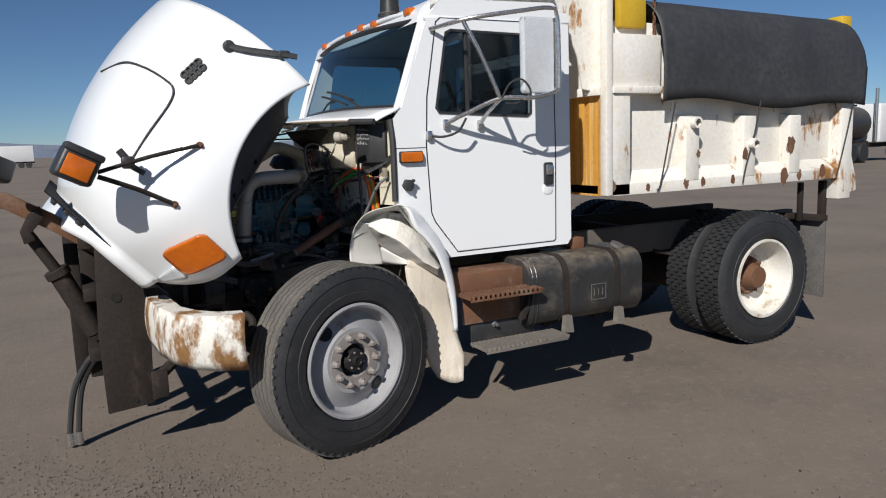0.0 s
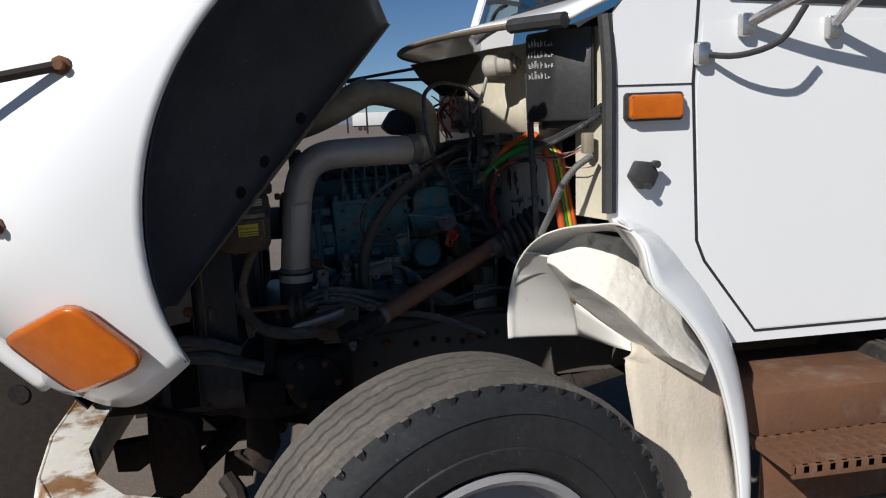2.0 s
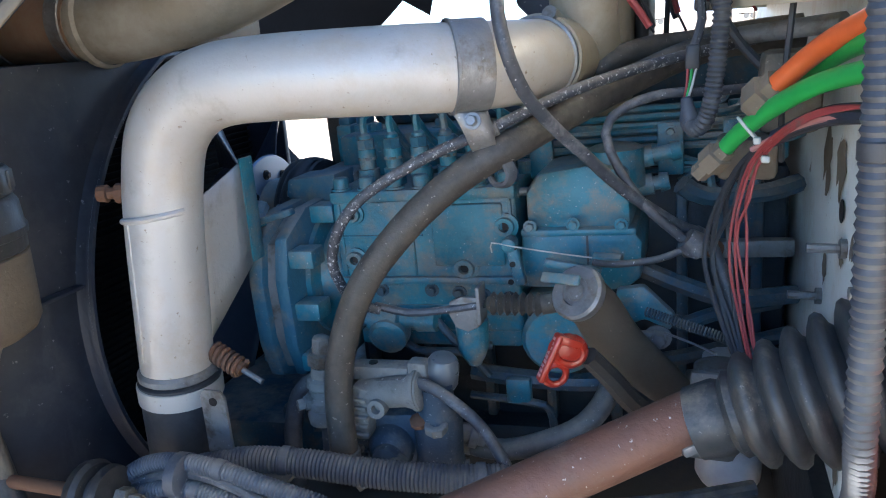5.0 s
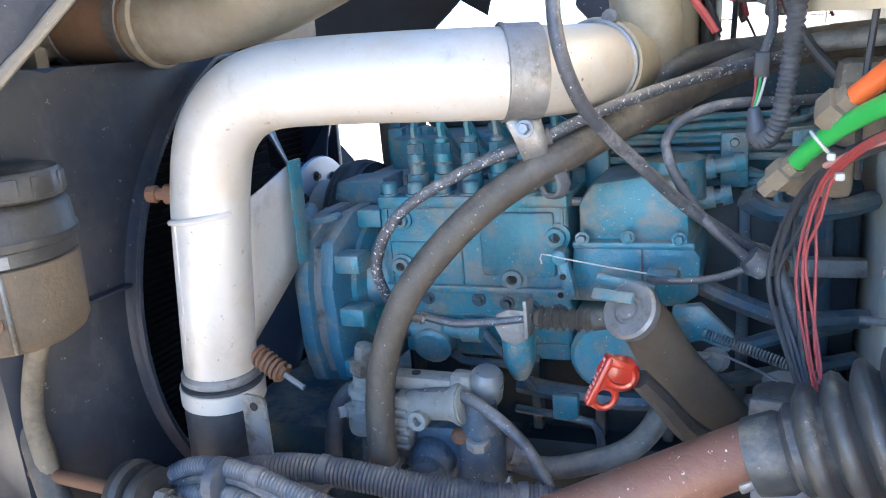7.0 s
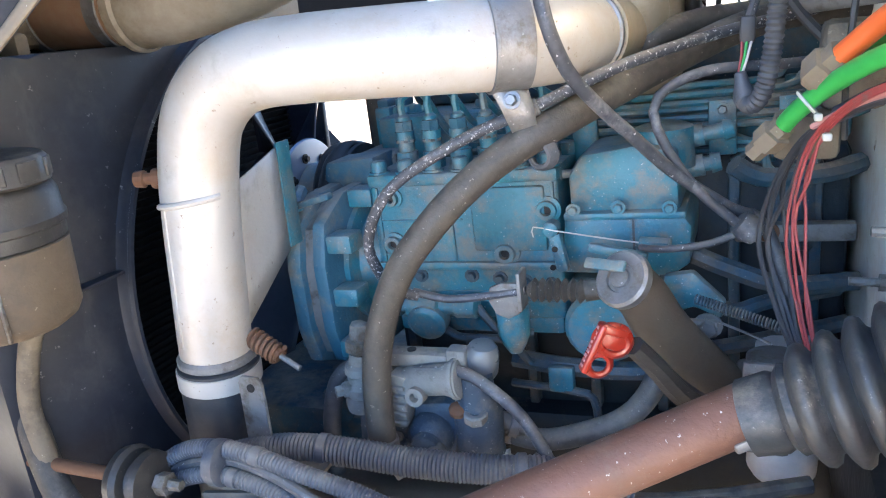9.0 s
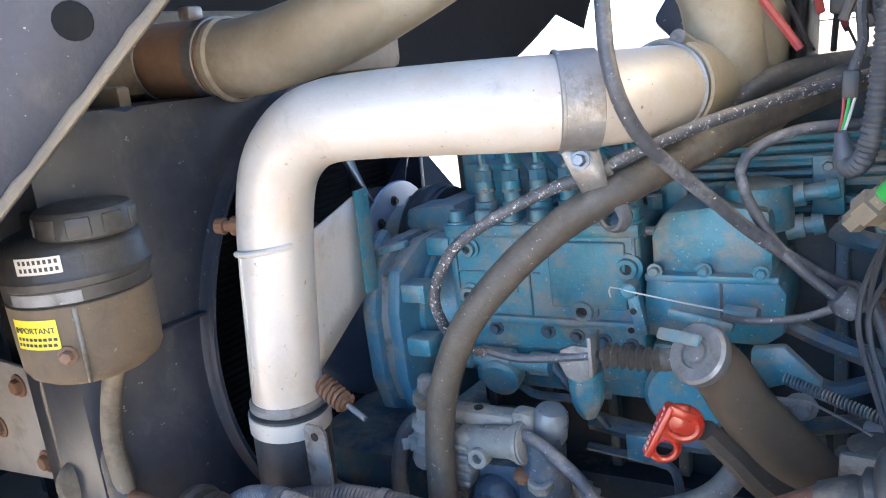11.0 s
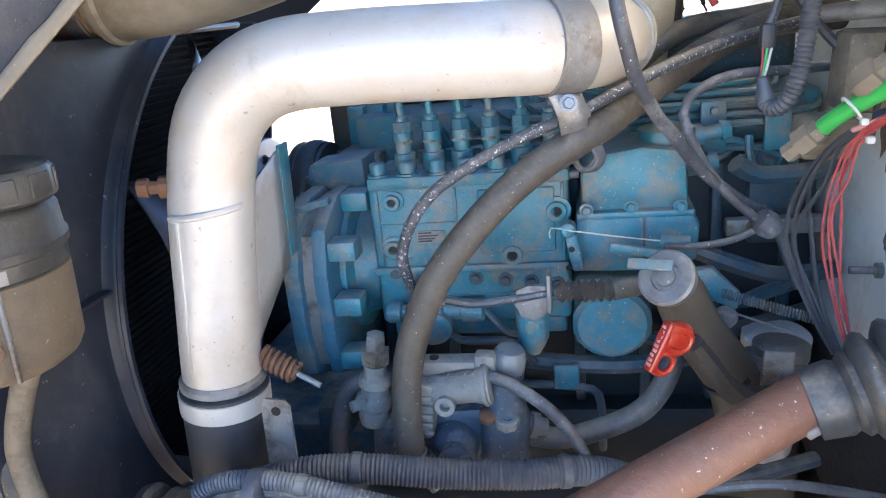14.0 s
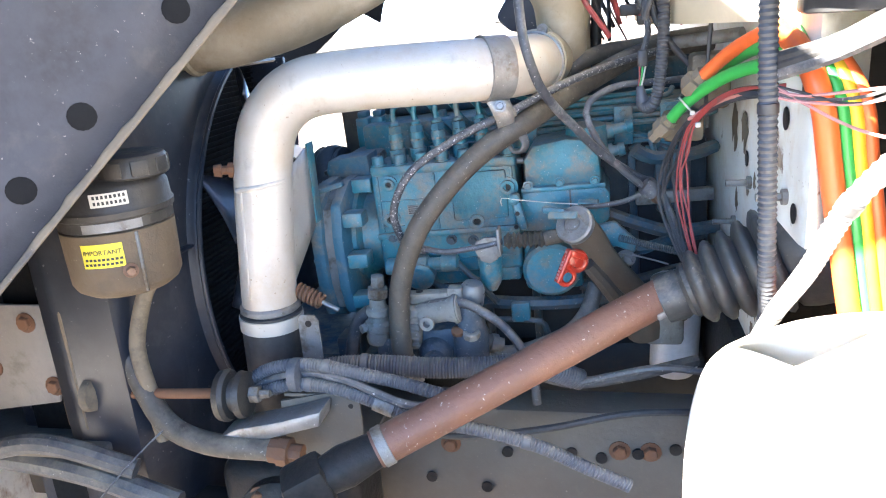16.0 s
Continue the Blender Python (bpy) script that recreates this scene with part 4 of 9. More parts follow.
def splash(u, v):
    """Back wall of the arch: u runs down, v from the wheel side outwards; it bends towards the flange."""
    lf = ((1.885, 0.99), (1.883, 0.985), (1.878, 0.975), (1.880, 0.918), (1.90, 0.80), (1.93, 0.66), (1.965, 0.48), (2.01, 0.33), (2.07, 0.23))
    rt = ((1.90, 1.03), (1.99, 1.00), (2.15, 0.955), (2.185, 0.87), (2.195, 0.76), (2.20, 0.64), (2.20, 0.50), (2.222, 0.38), (2.19, 0.22))
    k = u * 8
    i = min(int(k), 7)
    f = k - i
    x0, z0 = (lf[i][q] + (lf[i + 1][q] - lf[i][q]) * f for q in (0, 1))
    x1, z1 = (rt[i][q] + (rt[i + 1][q] - rt[i][q]) * f for q in (0, 1))
    x, z = x0 + (x1 - x0) * v, z0 + (z1 - z0) * v
    low = max(0.0, u - 0.55) / 0.45
    return (x, 3.505 - 0.05 * u - 0.13 * low * v - 0.02 * math.sin(math.pi * v), z - (0.02 * math.sin(math.pi * v) if u > 0.99 else 0))


g = bmesh.new()
grid(g, splash, 32, 8)
part("splash_flap", g, M_DUSTFLAP, fen, "dusty tan splash flap behind the wheel", thick=0.008)

# ---- tilted hood ----
TH = radians(42)
PX, PZ = 0.235, 1.02
OPEN = Matrix.Translation((PX, 0, PZ)) @ Matrix.Rotation(-TH, 4, "Y") @ Matrix.Translation((-PX, 0, -PZ))
hood = thing("hood", (PX, CY, PZ), "white fibreglass truck hood tilted forward, black inside", "hood")


def hw(x):
    u = min(max((x - 0.38) / 0.5, 0), 1)
    return 1.45 - 0.42 * (1 - u) ** 2.4


def ht(x):
    u = min(max((x - 0.38) / 1.28, 0), 1)
    return 1.78 + 0.25 * math.sin(u * math.pi / 2) - 0.16 * (1 - u) ** 4


def hb(x):
    d = 0.664 ** 2 - (x - 1.39) ** 2
    arc = 0.58 + math.sqrt(max(d, 0))
    return max(0.80 + 0.16 * (max(0, 0.64 - x) / 0.26) ** 2, arc if x > 0.765 else 0)


def hood_pt(x, v):
    """Closed hood: v 0 at the near lower edge, 0.5 on the crown, 1 at the far lower edge."""
    side = -1 if v <= 0.5 else 1
    w = 2 * v if v <= 0.5 else 2 - 2 * v
    H, W, B = ht(x), hw(x), 1.15
    zb, z1 = hb(x), 1.52
    if side > 0 and 0.6 < x:
        zb = max(zb, 0.58 + math.sqrt(max(0, 0.80 ** 2 - (x - 1.39) ** 2)))
    if side > 0 and x < 0.95:  # the far fender's front corner is cut away behind the bumper
        zb = max(zb, 1.36)
    if w < 0.5:
        z = zb + (z1 - zb) * w / 0.5
        h = max(0, (z - B) / (H - B))
        d = W * math.sqrt(max(0, 1 - h * h))
    else:
        p0 = math.asin(min(1, (z1 - B) / (H - B)))
        p = p0 + (math.pi / 2 - p0) * (w - 0.5) / 0.5
        z, d = B + (H - B) * math.sin(p), W * math.cos(p)
    if z < B:
        d -= 0.05 * ((B - z) / 0.4) ** 2
    return Vector((x, CY + side * d, z))


def on_hood(x, z, off=0.0):
    H, W, B = ht(x), hw(x), 1.15
    h = max(0, (z - B) / (H - B))
    d = W * math.sqrt(max(0, 1 - h * h))
    if z < B:
        d -= 0.05 * ((B - z) / 0.4) ** 2
    return OPEN @ Vector((x, CY - d - off, z))


xs = [0.38 + 0.02 * k for k in range(19)] + [0.763, 0.768, 0.78, 0.80] + [0.82 + 0.028 * k for k in range(31)]
g = bmesh.new()
NV = 72
rows = [[g.verts.new(OPEN @ hood_pt(x, j / NV)) for j in range(NV + 1)] for x in xs]
for a, b in zip(rows, rows[1:]):
    for j in range(NV):
        g.faces.new((a[j], b[j], b[j + 1], a[j + 1]))
# nose: a rounded front closing to the grille opening
last = rows[0]
for k, (dx, s) in enumerate(((-0.02, 0.995), (-0.045, 0.98), (-0.065, 0.955), (-0.078, 0.92), (-0.08, 0.88))):
    ring = []
    for j in range(NV + 1):
        p = hood_pt(0.38, j / NV)
        c = Vector((0.38, CY, 1.2))
        q = c + (p - c) * s
        bulge = 1 + 1.3 * max(0, 1 - ((p.y - CY) / 0.95) ** 2)
        ring.append(g.verts.new(OPEN @ Vector((0.38 + dx * bulge, q.y, q.z))))
    for j in range(NV):
        g.faces.new((ring[j], last[j], last[j + 1], ring[j + 1]))
    last = ring
part("hood_skin", g, M_WHITE, hood, "glossy white hood and fenders", thick=0.012, inner=M_HOODDARK, sharp=50)
g = bmesh.new()
for k in range(9):
    z = 0.95 + 0.08 * k
    box(g, (0.335, 3.65, z), (0.36, 5.35, z + 0.03), 0.004)
bmesh.ops.transform(g, matrix=OPEN, verts=g.verts)
part("grille", g, M_BLACKPL, hood, "black slatted grille")
g = bmesh.new()
box(g, (0.365, 3.5, 0.86), (0.37, 5.5, 1.68))
bmesh.ops.transform(g, matrix=OPEN, verts=g.verts)
part("grille_back", g, M_HOODDARK, hood)

# liner from the arch edge to the inner edge
IN0, IN1 = Vector((0.682, 3.473, 1.25)), Vector((1.292, 3.919, 1.97))


def liner(u, v):
    a = radians(160 - 95 * u)
    o = OPEN @ Vector((AX + 0.668 * math.cos(a), CY - hw(AX + 0.668 * math.cos(a)) + 0.035, AZ + 0.668 * math.sin(a)))
    i = IN0.lerp(IN1, u)
    p = o.lerp(i, v)
    return p + Vector((-0.11, 0, 0.11)) * math.sin(math.pi * v) * (0.35 + 0.65 * math.sin(math.pi * u))


g = bmesh.new()
grid(g, liner, 24, 14)
part("wheel_liner", g, M_HOODIN, hood, "dusty blue-grey inner fender liner", thick=0.006)


def liner_lip(u, v):
    p = Vector(liner(u, 1.0 - 0.011 * v * (0.7 + 0.6 * abs(noise.noise((u * 40, 1.7, 0))))))
    return p + Vector((0.0035, -0.0035, -0.001)) * (1 - v) + Vector((0.002, -0.003, 0))


g = bmesh.new()
grid(g, liner_lip, 60, 3)
part("liner_edge", g, M_LIP, hood, "muddy liner edge", thick=0.004)
for c in ((0.916, 3.625, 1.587), (0.853, 3.577, 1.512), (1.017, 3.697, 1.698)):
    part("liner_plug", lathebm(Vector(c) + Vector((-0.002, 0.002, 0)), (0.69, -0.71, -0.13), [(0, 0.017), (0.004, 0.0165), (0.005, 0.010)], 16), M_HOODDARK, hood)


def inner_wall(u, v):
    p = IN0.lerp(IN1, u)
    return p + Vector((-0.30, 0.03, 0.30)) * v + Vector((0, 0.22, 0)) * v * u


g = bmesh.new()
grid(g, inner_wall, 12, 6)
part("inner_panel", g, M_HOODIN, hood, thick=0.006)


# turn signal wrapped round the front corner
def lens(u, v, off=0.012):
    x = 0.520 + 0.210 * u
    e = 0.022 * (abs(2 * v - 1) ** 8)
    x += (0.5 - u) * e * 0.9
    return on_hood(x, 0.865 + 0.05 * (1 - u) + 0.185 * v + 0.012 * (2 * u - 1) ** 8 * (1 - 2 * v), off)


g = bmesh.new()
grid(g, lambda u, v: on_hood(0.405 + 0.105 * u, 0.955 - 0.055 * u + 0.10 * v * (0.3 + 0.7 * u), 0.010), 6, 4)
part("corner_lamp", g, M_MIRROR, hood, "clear corner lamp lens", thick=0.012)
g = bmesh.new()
grid(g, lens, 14, 14)
sig = part("turn_signal", g, M_AMBER, hood, "large amber wraparound turn signal", thick=0.02)
for (u0, u1, v0, v1) in ((0.35, 0.62, 0.45, 0.8), (0.68, 0.92, 0.5, 0.85)):
    g = bmesh.new()
    grid(g, lambda u, v: lens(u0 + (u1 - u0) * u, v0 + (v1 - v0) * v, 0.0165), 4, 4)
    part("reflector", g, M_AMBER, sig, thick=0.004)
for u, v in ((0.06, 0.9), (0.95, 0.12)):
    c = lens(u, v, 0.014)
    part("lens_screw", lathebm(c, (0.2, -1, 0), [(0, 0.007), (0.004, 0.006)], 10), M_RUST, sig)

# plow lamp on its bracket
b = bmesh.new()
box(b, (-0.085, -0.06, -0.075), (0.085, 0.10, 0.075), 0.02, 3)
LM = pose(0.045, 3.02, 1.725, 0, 28, 8)
bmesh.ops.transform(b, matrix=LM, verts=b.verts)
pl = part("plow_lamp", b, M_BLACKPL, hood, "black plow lamp with an amber signal lens")
b = bmesh.new()
box(b, (-0.062, -0.072, -0.06), (0.062, -0.058, 0.04), 0.006)
bmesh.ops.transform(b, matrix=LM, verts=b.verts)
part("lamp_lens", b, M_AMBER, pl, "amber lens")
b = bmesh.new()
box(b, (-0.09, -0.075, 0.05), (0.09, 0.02, 0.085), 0.012)
bmesh.ops.transform(b, matrix=LM, verts=b.verts)
part("lamp_visor", b, M_BLACKPL, pl)
top, foot = on_hood(1.035, 1.353, 0.01), on_hood(0.735, 1.237, 0.01)
part("lamp_arm", tubebm([(0.13, 3.05, 1.69), (0.37, 3.06, 1.755), top], 0.010, n=8, step=0.1), M_DARKSTEEL, pl, "thin steel stay rod")
part("lamp_arm", tubebm([(0.13, 3.05, 1.67), (0.30, 3.07, 1.60), foot], 0.014, n=8, step=0.1, flat=0.7), M_DARKSTEEL, pl, "flat steel stay bar")
for p in (top, foot):
    part("stay_foot", lathebm(p + Vector((0, 0.02, 0)), (0, -1, 0), [(0, 0.018), (0.02, 0.018), (0.022, 0.01), (0.036, 0.009)], 8), M_RUST, pl)
b = bmesh.new()
box(b, (0.24, 3.08, 1.70), (0.30, 3.14, 1.76), 0.012)
cyl(b, (0.27, 3.11, 1.74), (0.235, 3.12, 1.79), 0.018, 10)
cyl(b, (0.27, 3.11, 1.72), (0.34, 3.11, 1.675), 0.015, 10)
part("lamp_clamp", b, M_BLACKPL, pl)
b = bmesh.new()
box(b, (-0.07, -0.03, -0.06), (0.07, 0.12, 0.06), 0.02, 3)
bmesh.ops.transform(b, matrix=pose(-0.30, 3.60, 1.72, 0, 25, 30), verts=b.verts)
part("far_plow_lamp", b, M_BLACKPL, pl)
# wiring along the hood
cab_pts = [Vector(p) + Vector((-0.003, -0.005, 0.003)) for p in ((0.247, 4.114, 2.256), (0.350, 3.795, 2.275), (0.428, 3.565, 2.227), (0.500, 3.384, 2.152), (0.533, 3.301, 2.093), (0.503, 3.267, 2.014), (0.395, 3.260, 1.874), (0.305, 3.263, 1.744))]
part("lamp_cable", tubebm(cab_pts, 0.006, n=6, step=0.02), M_RUBBER, hood, "black cable taped along the hood")


for z0, z1 in ((1.834, 1.886), (1.842, 1.838)):
    part("stay_rod", cylbm((1.10, 4.5, z0 - 0.006), (1.60, 4.5, z1 + 0.28 * (z1 - z0)), 0.006, 8), M_RUBBER, hood, "thin dark stay rod")
# raised badge of plain dark rings
bdg = None
bn = Vector((-0.55, -0.70, 0.46)).normalized()
for i in range(4):
    for k in range(2):
        c = Vector((0.582, 3.316, 2.166)).lerp(Vector((0.672, 3.305, 2.247)), 0.12 + i * 0.25) + Vector((0.014, -0.036, -0.032)) * (k + 0.3) + bn * 0.012
        g = lathebm(c - bn * 0.02, bn, [(0, 0.026), (0.016, 0.026), (0.019, 0.022), (0.019, 0.014), (0.010, 0.012)], 10)
        if bdg is None:
            bdg = part("badge", g, M_BLACKPL, hood, "small dark raised badge")
        else:
            part("badge_block", g, M_BLACKPL, bdg)
# rubber hood strap near the rear edge
sp = [Vector(p) + Vector((-0.008, -0.014, 0.008)) for p in ((0.821, 3.236, 2.299), (0.901, 3.174, 2.274), (1.005, 3.122, 2.255), (1.07, 3.10, 2.245), (1.135, 3.085, 2.232))]
strap = part("hood_latch", tubebm(sp, 0.012, n=8, step=0.02, flat=1.6), M_RUBBER, hood, "black rubber hood latch strap")
part("latch_knob", lathebm(sp[0] + Vector((0, 0.02, 0)), (0, -1, 0), [(0, 0.03), (0.03, 0.03), (0.04, 0.02)], 14), M_RUBBER, strap)
part("latch_hook", boxbm(tuple(sp[3] - Vector((0.03, 0.012, 0.02))), tuple(sp[3] + Vector((0.03, 0.012, 0.02))), 0.008), M_BLACKPL, strap)

# ---- bumper, plow hitch ----
bump = thing("front_bumper", (0.5, CY, 0.6), "white front bumper with peeling paint and heavy rust", "bumper")


def bumper(u, v):
    pts = [(0.35, CY), (0.35, 3.75), (0.37, 3.45), (0.42, 3.22), (0.50, 3.08), (0.60, 3.0), (0.74, 2.955)]
    k = min(int(u * 6), 5)
    f = u * 6 - k
    x = pts[k][0] + (pts[k + 1][0] - pts[k][0]) * f
    y = pts[k][1] + (pts[k + 1][1] - pts[k][1]) * f
    lo = 0.655 + 0.03 * (1 - u) 
    z = lo + (0.945 - lo) * v
    return (x + 0.035 * v * (1 - v) * -2, y - 0.03 * math.sin(math.pi * v) * u, z)


g = bmesh.new()
grid(g, bumper, 30, 6)
M_BUMP = mat("peeling_bumper_paint", (0.76, 0.75, 0.70), (0.70, 0.66, 0.56), 0.5, scale=6, bump=0.15, dirt=(0.30, 0.155, 0.06), damt=0.56, dscale=5.0, stretch=(1, 1, 0.6), dsharp=0.10)
part("bumper_face", g, M_BUMP, bump, "white paint peeling to brown rust", thick=0.008)
part("bumper_top", prismbm([(0.35, 3.75), (0.37, 3.45), (0.42, 3.22), (0.50, 3.08), (0.60, 3.0), (0.74, 2.955), (0.74, 3.05), (0.62, 3.10), (0.54, 3.2), (0.48, 3.35), (0.45, 3.75)], "z", 0.938, 0.946), M_BUMP, bump)
part("bumper_hole", prismbm(rrect(0.70, 0.74, 0.76, 0.90, 0.01), "y", 0, 0.001), M_BLACKOIL, bump).location = (-0.30, 3.38, 0.02)
part("bumper_beam", prismbm([(0.60, 0.83), (0.62, 0.92), (0.99, 0.91), (0.99, 0.80), (0.86, 0.79), (0.78, 0.80), (0.75, 0.815)], "y", 3.80, 3.86, bevel=0.004), M_DARKSTEEL, bump)
part("beam_upright", prismbm([(0.505, 0.58), (0.495, 0.70), (0.505, 0.86), (0.56, 0.90), (0.63, 0.85), (0.655, 0.79), (0.64, 0.70), (0.66, 0.64), (0.60, 0.58)], "y", 3.79, 3.84, bevel=0.004), M_DARKSTEEL, bump)
part("beam_arm", prismbm([(0.395, 0.755), (0.51, 0.765), (0.51, 0.70), (0.46, 0.665), (0.40, 0.67)], "y", 3.80, 3.85, bevel=0.004), M_DARKSTEEL, bump)
part("beam_hanger", prismbm([(0.775, 0.66), (0.785, 0.81), (0.87, 0.80), (0.88, 0.69), (0.83, 0.60), (0.79, 0.62)], "y", 3.82, 3.86, bevel=0.004), M_DARKSTEEL, bump)
part("beam_foot", prismbm([(0.70, 0.61), (0.71, 0.675), (0.78, 0.68), (0.79, 0.60)], "y", 3.82, 3.86, bevel=0.004), M_DARKSTEEL, bump)
part("beam_tube", tubebm([(0.50, 3.78, 0.885), (0.535, 3.78, 0.855), (0.60, 3.78, 0.835), (0.63, 3.78, 0.81), (0.645, 3.78, 0.75)], 0.011, n=12, step=0.015), M_DARKSTEEL, bump, "bent steel tube")
part("bumper_bracket", boxbm((0.45, 4.0, 0.74), (0.75, 4.08, 0.90), 0.005), M_DARKSTEEL, bump)
part("tow_hook", tubebm([(0.72, 3.15, 0.80), (0.80, 3.18, 0.79), (0.83, 3.22, 0.84), (0.80, 3.26, 0.88)], 0.022, n=8, step=0.02), M_DARKSTEEL, bump)

hitch = thing("plow_hitch", (0.2, 3.9, 0.3), "weathered dark steel snow plow hitch on the truck's front", "plow hitch")
part("hitch_plate", prismbm([(0.085, 0.29), (0.335, 0.31), (0.35, 0.70), (0.32, 1.25), (0.10, 1.30), (0.075, 0.75)], "y", 3.74, 3.775, bevel=0.004), M_DARKSTEEL, hitch, "tall weathered steel plate")
part("hitch_hole", cylbm((0.185, 3.735, 0.965), (0.185, 3.74, 0.965), 0.028, 16), M_BLACKOIL, hitch)
part("hitch_hole", cylbm((0.24, 3.735, 0.345), (0.24, 3.74, 0.345), 0.012, 12), M_BLACKOIL, hitch)
part("hitch_plate_far", prismbm([(0.085, 0.29), (0.335, 0.31), (0.35, 0.70), (0.32, 1.25), (0.10, 1.30)], "y", 5.2, 5.235, bevel=0.004), M_DARKSTEEL, hitch)
part("hitch_post", boxbm((0.02, 4.0, 0.45), (0.12, 4.1, 1.40), 0.008), M_DARKSTEEL, hitch)
part("hitch_post", boxbm((-0.06, 4.25, 0.40), (0.02, 4.33, 1.36), 0.008), M_DARKSTEEL, hitch)
for z in (0.60, 0.95, 1.25):
    part("hitch_crossbar", boxbm((0.02, 3.78, z), (0.10, 5.2, z + 0.08), 0.006), M_DARKSTEEL, hitch)
part("push_bar", boxbm((0.33, 3.72, 0.34), (0.42, 3.78, 0.50), 0.005), M_DARKSTEEL, hitch)
part("push_strut", tubebm([(0.36, 3.75, 0.45), (0.62, 3.9, 0.62), (0.9, 4.08, 0.82)], 0.035, n=8, step=0.1), M_DARKSTEEL, hitch)
part("lift_arm", prismbm([(-0.50, 1.60), (-0.30, 1.585), (-0.08, 1.45), (0.12, 1.28), (0.12, 1.20), (-0.10, 1.36), (-0.32, 1.50), (-0.50, 1.52)], "y", 3.86, 3.92, bevel=0.004), M_RUST, hitch, "rusty lift arm")
part("lift_link", prismbm([(-0.21, 1.46), (-0.15, 1.50), (-0.13, 1.44), (-0.20, 1.36), (-0.18, 1.32), (-0.24, 1.30), (-0.255, 1.37)], "y", 3.83, 3.95, bevel=0.004), M_DARKSTEEL, hitch)
part("cylinder_rod", cylbm((-0.225, 3.9, 1.36), (-0.05, 3.9, 1.04), 0.032, 14), M_DARKSTEEL, hitch)
part("lift_cylinder", cylbm((-0.10, 3.9, 1.13), (0.07, 3.9, 0.74), 0.055, 18, bev=0.01), M_DARKSTEEL, hitch)
part("cylinder_collar", cylbm((-0.105, 3.9, 1.14), (-0.085, 3.9, 1.095), 0.068, 18, bev=0.005), M_DARKSTEEL, hitch)
for k in range(2):
    part("plow_hose", tubebm([(0.12 + 0.02 * k, 3.9, 0.66), (0.02 + 0.03 * k, 3.95, 0.58), (-0.08 + 0.04 * k, 4.05, 0.38), (-0.13 + 0.05 * k, 4.1, 0.10), (-0.13 + 0.05 * k, 4.1, 0.03)], 0.018, n=8, step=0.04), M_RUBBER, hitch, "black hydraulic hose")
    part("hose_coupler", cylbm((-0.13 + 0.05 * k, 4.1, 0.02), (-0.13 + 0.05 * k, 4.1, 0.10), 0.02, 10), M_CHROME, hitch)

# ---- dump body ----
BX0, BX1, BY = 3.46, 6.23, 3.40
BYF = 2 * CY - BY
bed = part("dump_body", boxbm((BX0, BY + 0.1, 1.36), (BX1, BYF - 0.1, 1.42)), M_BED, truck, "rust-stained white steel dump body under a black tarp")
part("side_panel", boxbm((BX0 + 0.05, BY + 0.10, 1.42), (BX1 - 0.05, BY + 0.13, 2.60), 0.004), M_BED, bed, "white steel side with rust stains")
part("side_panel", boxbm((BX0 + 0.05, BYF - 0.13, 1.42), (BX1 - 0.05, BYF - 0.10, 2.60), 0.004), M_BED, bed)
part("bottom_rail", prismbm([(BY, 1.345), (BY, 1.43), (BY + 0.10, 1.52), (BY + 0.14, 1.52), (BY + 0.14, 1.345)], "x", BX0, BX1, bevel=0.004), M_BED, bed, "sloped white bottom rail with rust")
for x in (4.30, 4.93, 5.48):
    part("side_post", prismbm([(BY - 0.005, 1.42), (BY - 0.005, 1.90), (BY + 0.10, 1.92), (BY + 0.10, 1.42)], "x", x - 0.07, x + 0.07, bevel=0.006), M_BED, bed, "boxed white side post")
part("corner_post", boxbm((BX0, BY, 1.345), (BX0 + 0.22, BY + 0.14, 2.10), 0.006), M_BED, bed, "front corner post")
part("corner_post_top", boxbm((BX0 + 0.06, BY + 0.01, 2.12), (BX0 + 0.52, BY + 0.13, 2.50), 0.006), M_BED, bed)
part("corner_ledge", boxbm((BX0 + 0.05, BY - 0.02, 2.08), (BX0 + 0.54, BY + 0.12, 2.13), 0.006), M_BED, bed)
part("corner_edge", boxbm((BX0 - 0.01, BY - 0.01, 1.35), (BX0 + 0.05, BY + 0.06, 3.0), 0.006), M_BED, bed)
part("tail_post", boxbm((BX1 - 0.16, BY - 0.015, 1.16), (BX1, BY + 0.14, 2.0), 0.006), M_BED, bed)
part("tail_brace", prismbm([(BX1, 1.20), (BX1 + 0.14, 1.22), (BX1 + 0.12, 1.35), (BX1, 1.68)], "y", BY + 0.02, BY + 0.10, bevel=0.005), M_BED, bed)
part("tailgate", boxbm((BX1 - 0.06, BY + 0.1, 1.36), (BX1, BYF - 0.1, 2.55)), M_BED, bed)
part("front_wall_lower", boxbm((BX0, BY + 0.06, 1.345), (BX0 + 0.03, BYF - 0.06, 2.10)), M_STREAK, bed, "front wall covered in orange rust streaks")
part("front_wall_upper", boxbm((BX0, BY + 0.06, 2.10), (BX0 + 0.03, BYF - 0.06, 3.0)), M_BED, bed)
part("front_rib", boxbm((BX0 - 0.05, BY + 0.06, 2.07), (BX0, BYF - 0.06, 2.13), 0.005), M_BED, bed)
part("cab_shield", prismbm([(3.05, 3.00), (3.05, 3.04), (3.46, 3.06), (3.46, 3.02)], "y", BY + 0.02, BYF - 0.02), M_BED, bed, "white cab shield over the roof")
part("shield_gusset", prismbm([(3.46, 2.10), (3.46, 3.02), (2.98, 2.99), (3.30, 2.35), (3.34, 2.12)], "y", BY + 0.12, BY + 0.135), M_BED, bed)
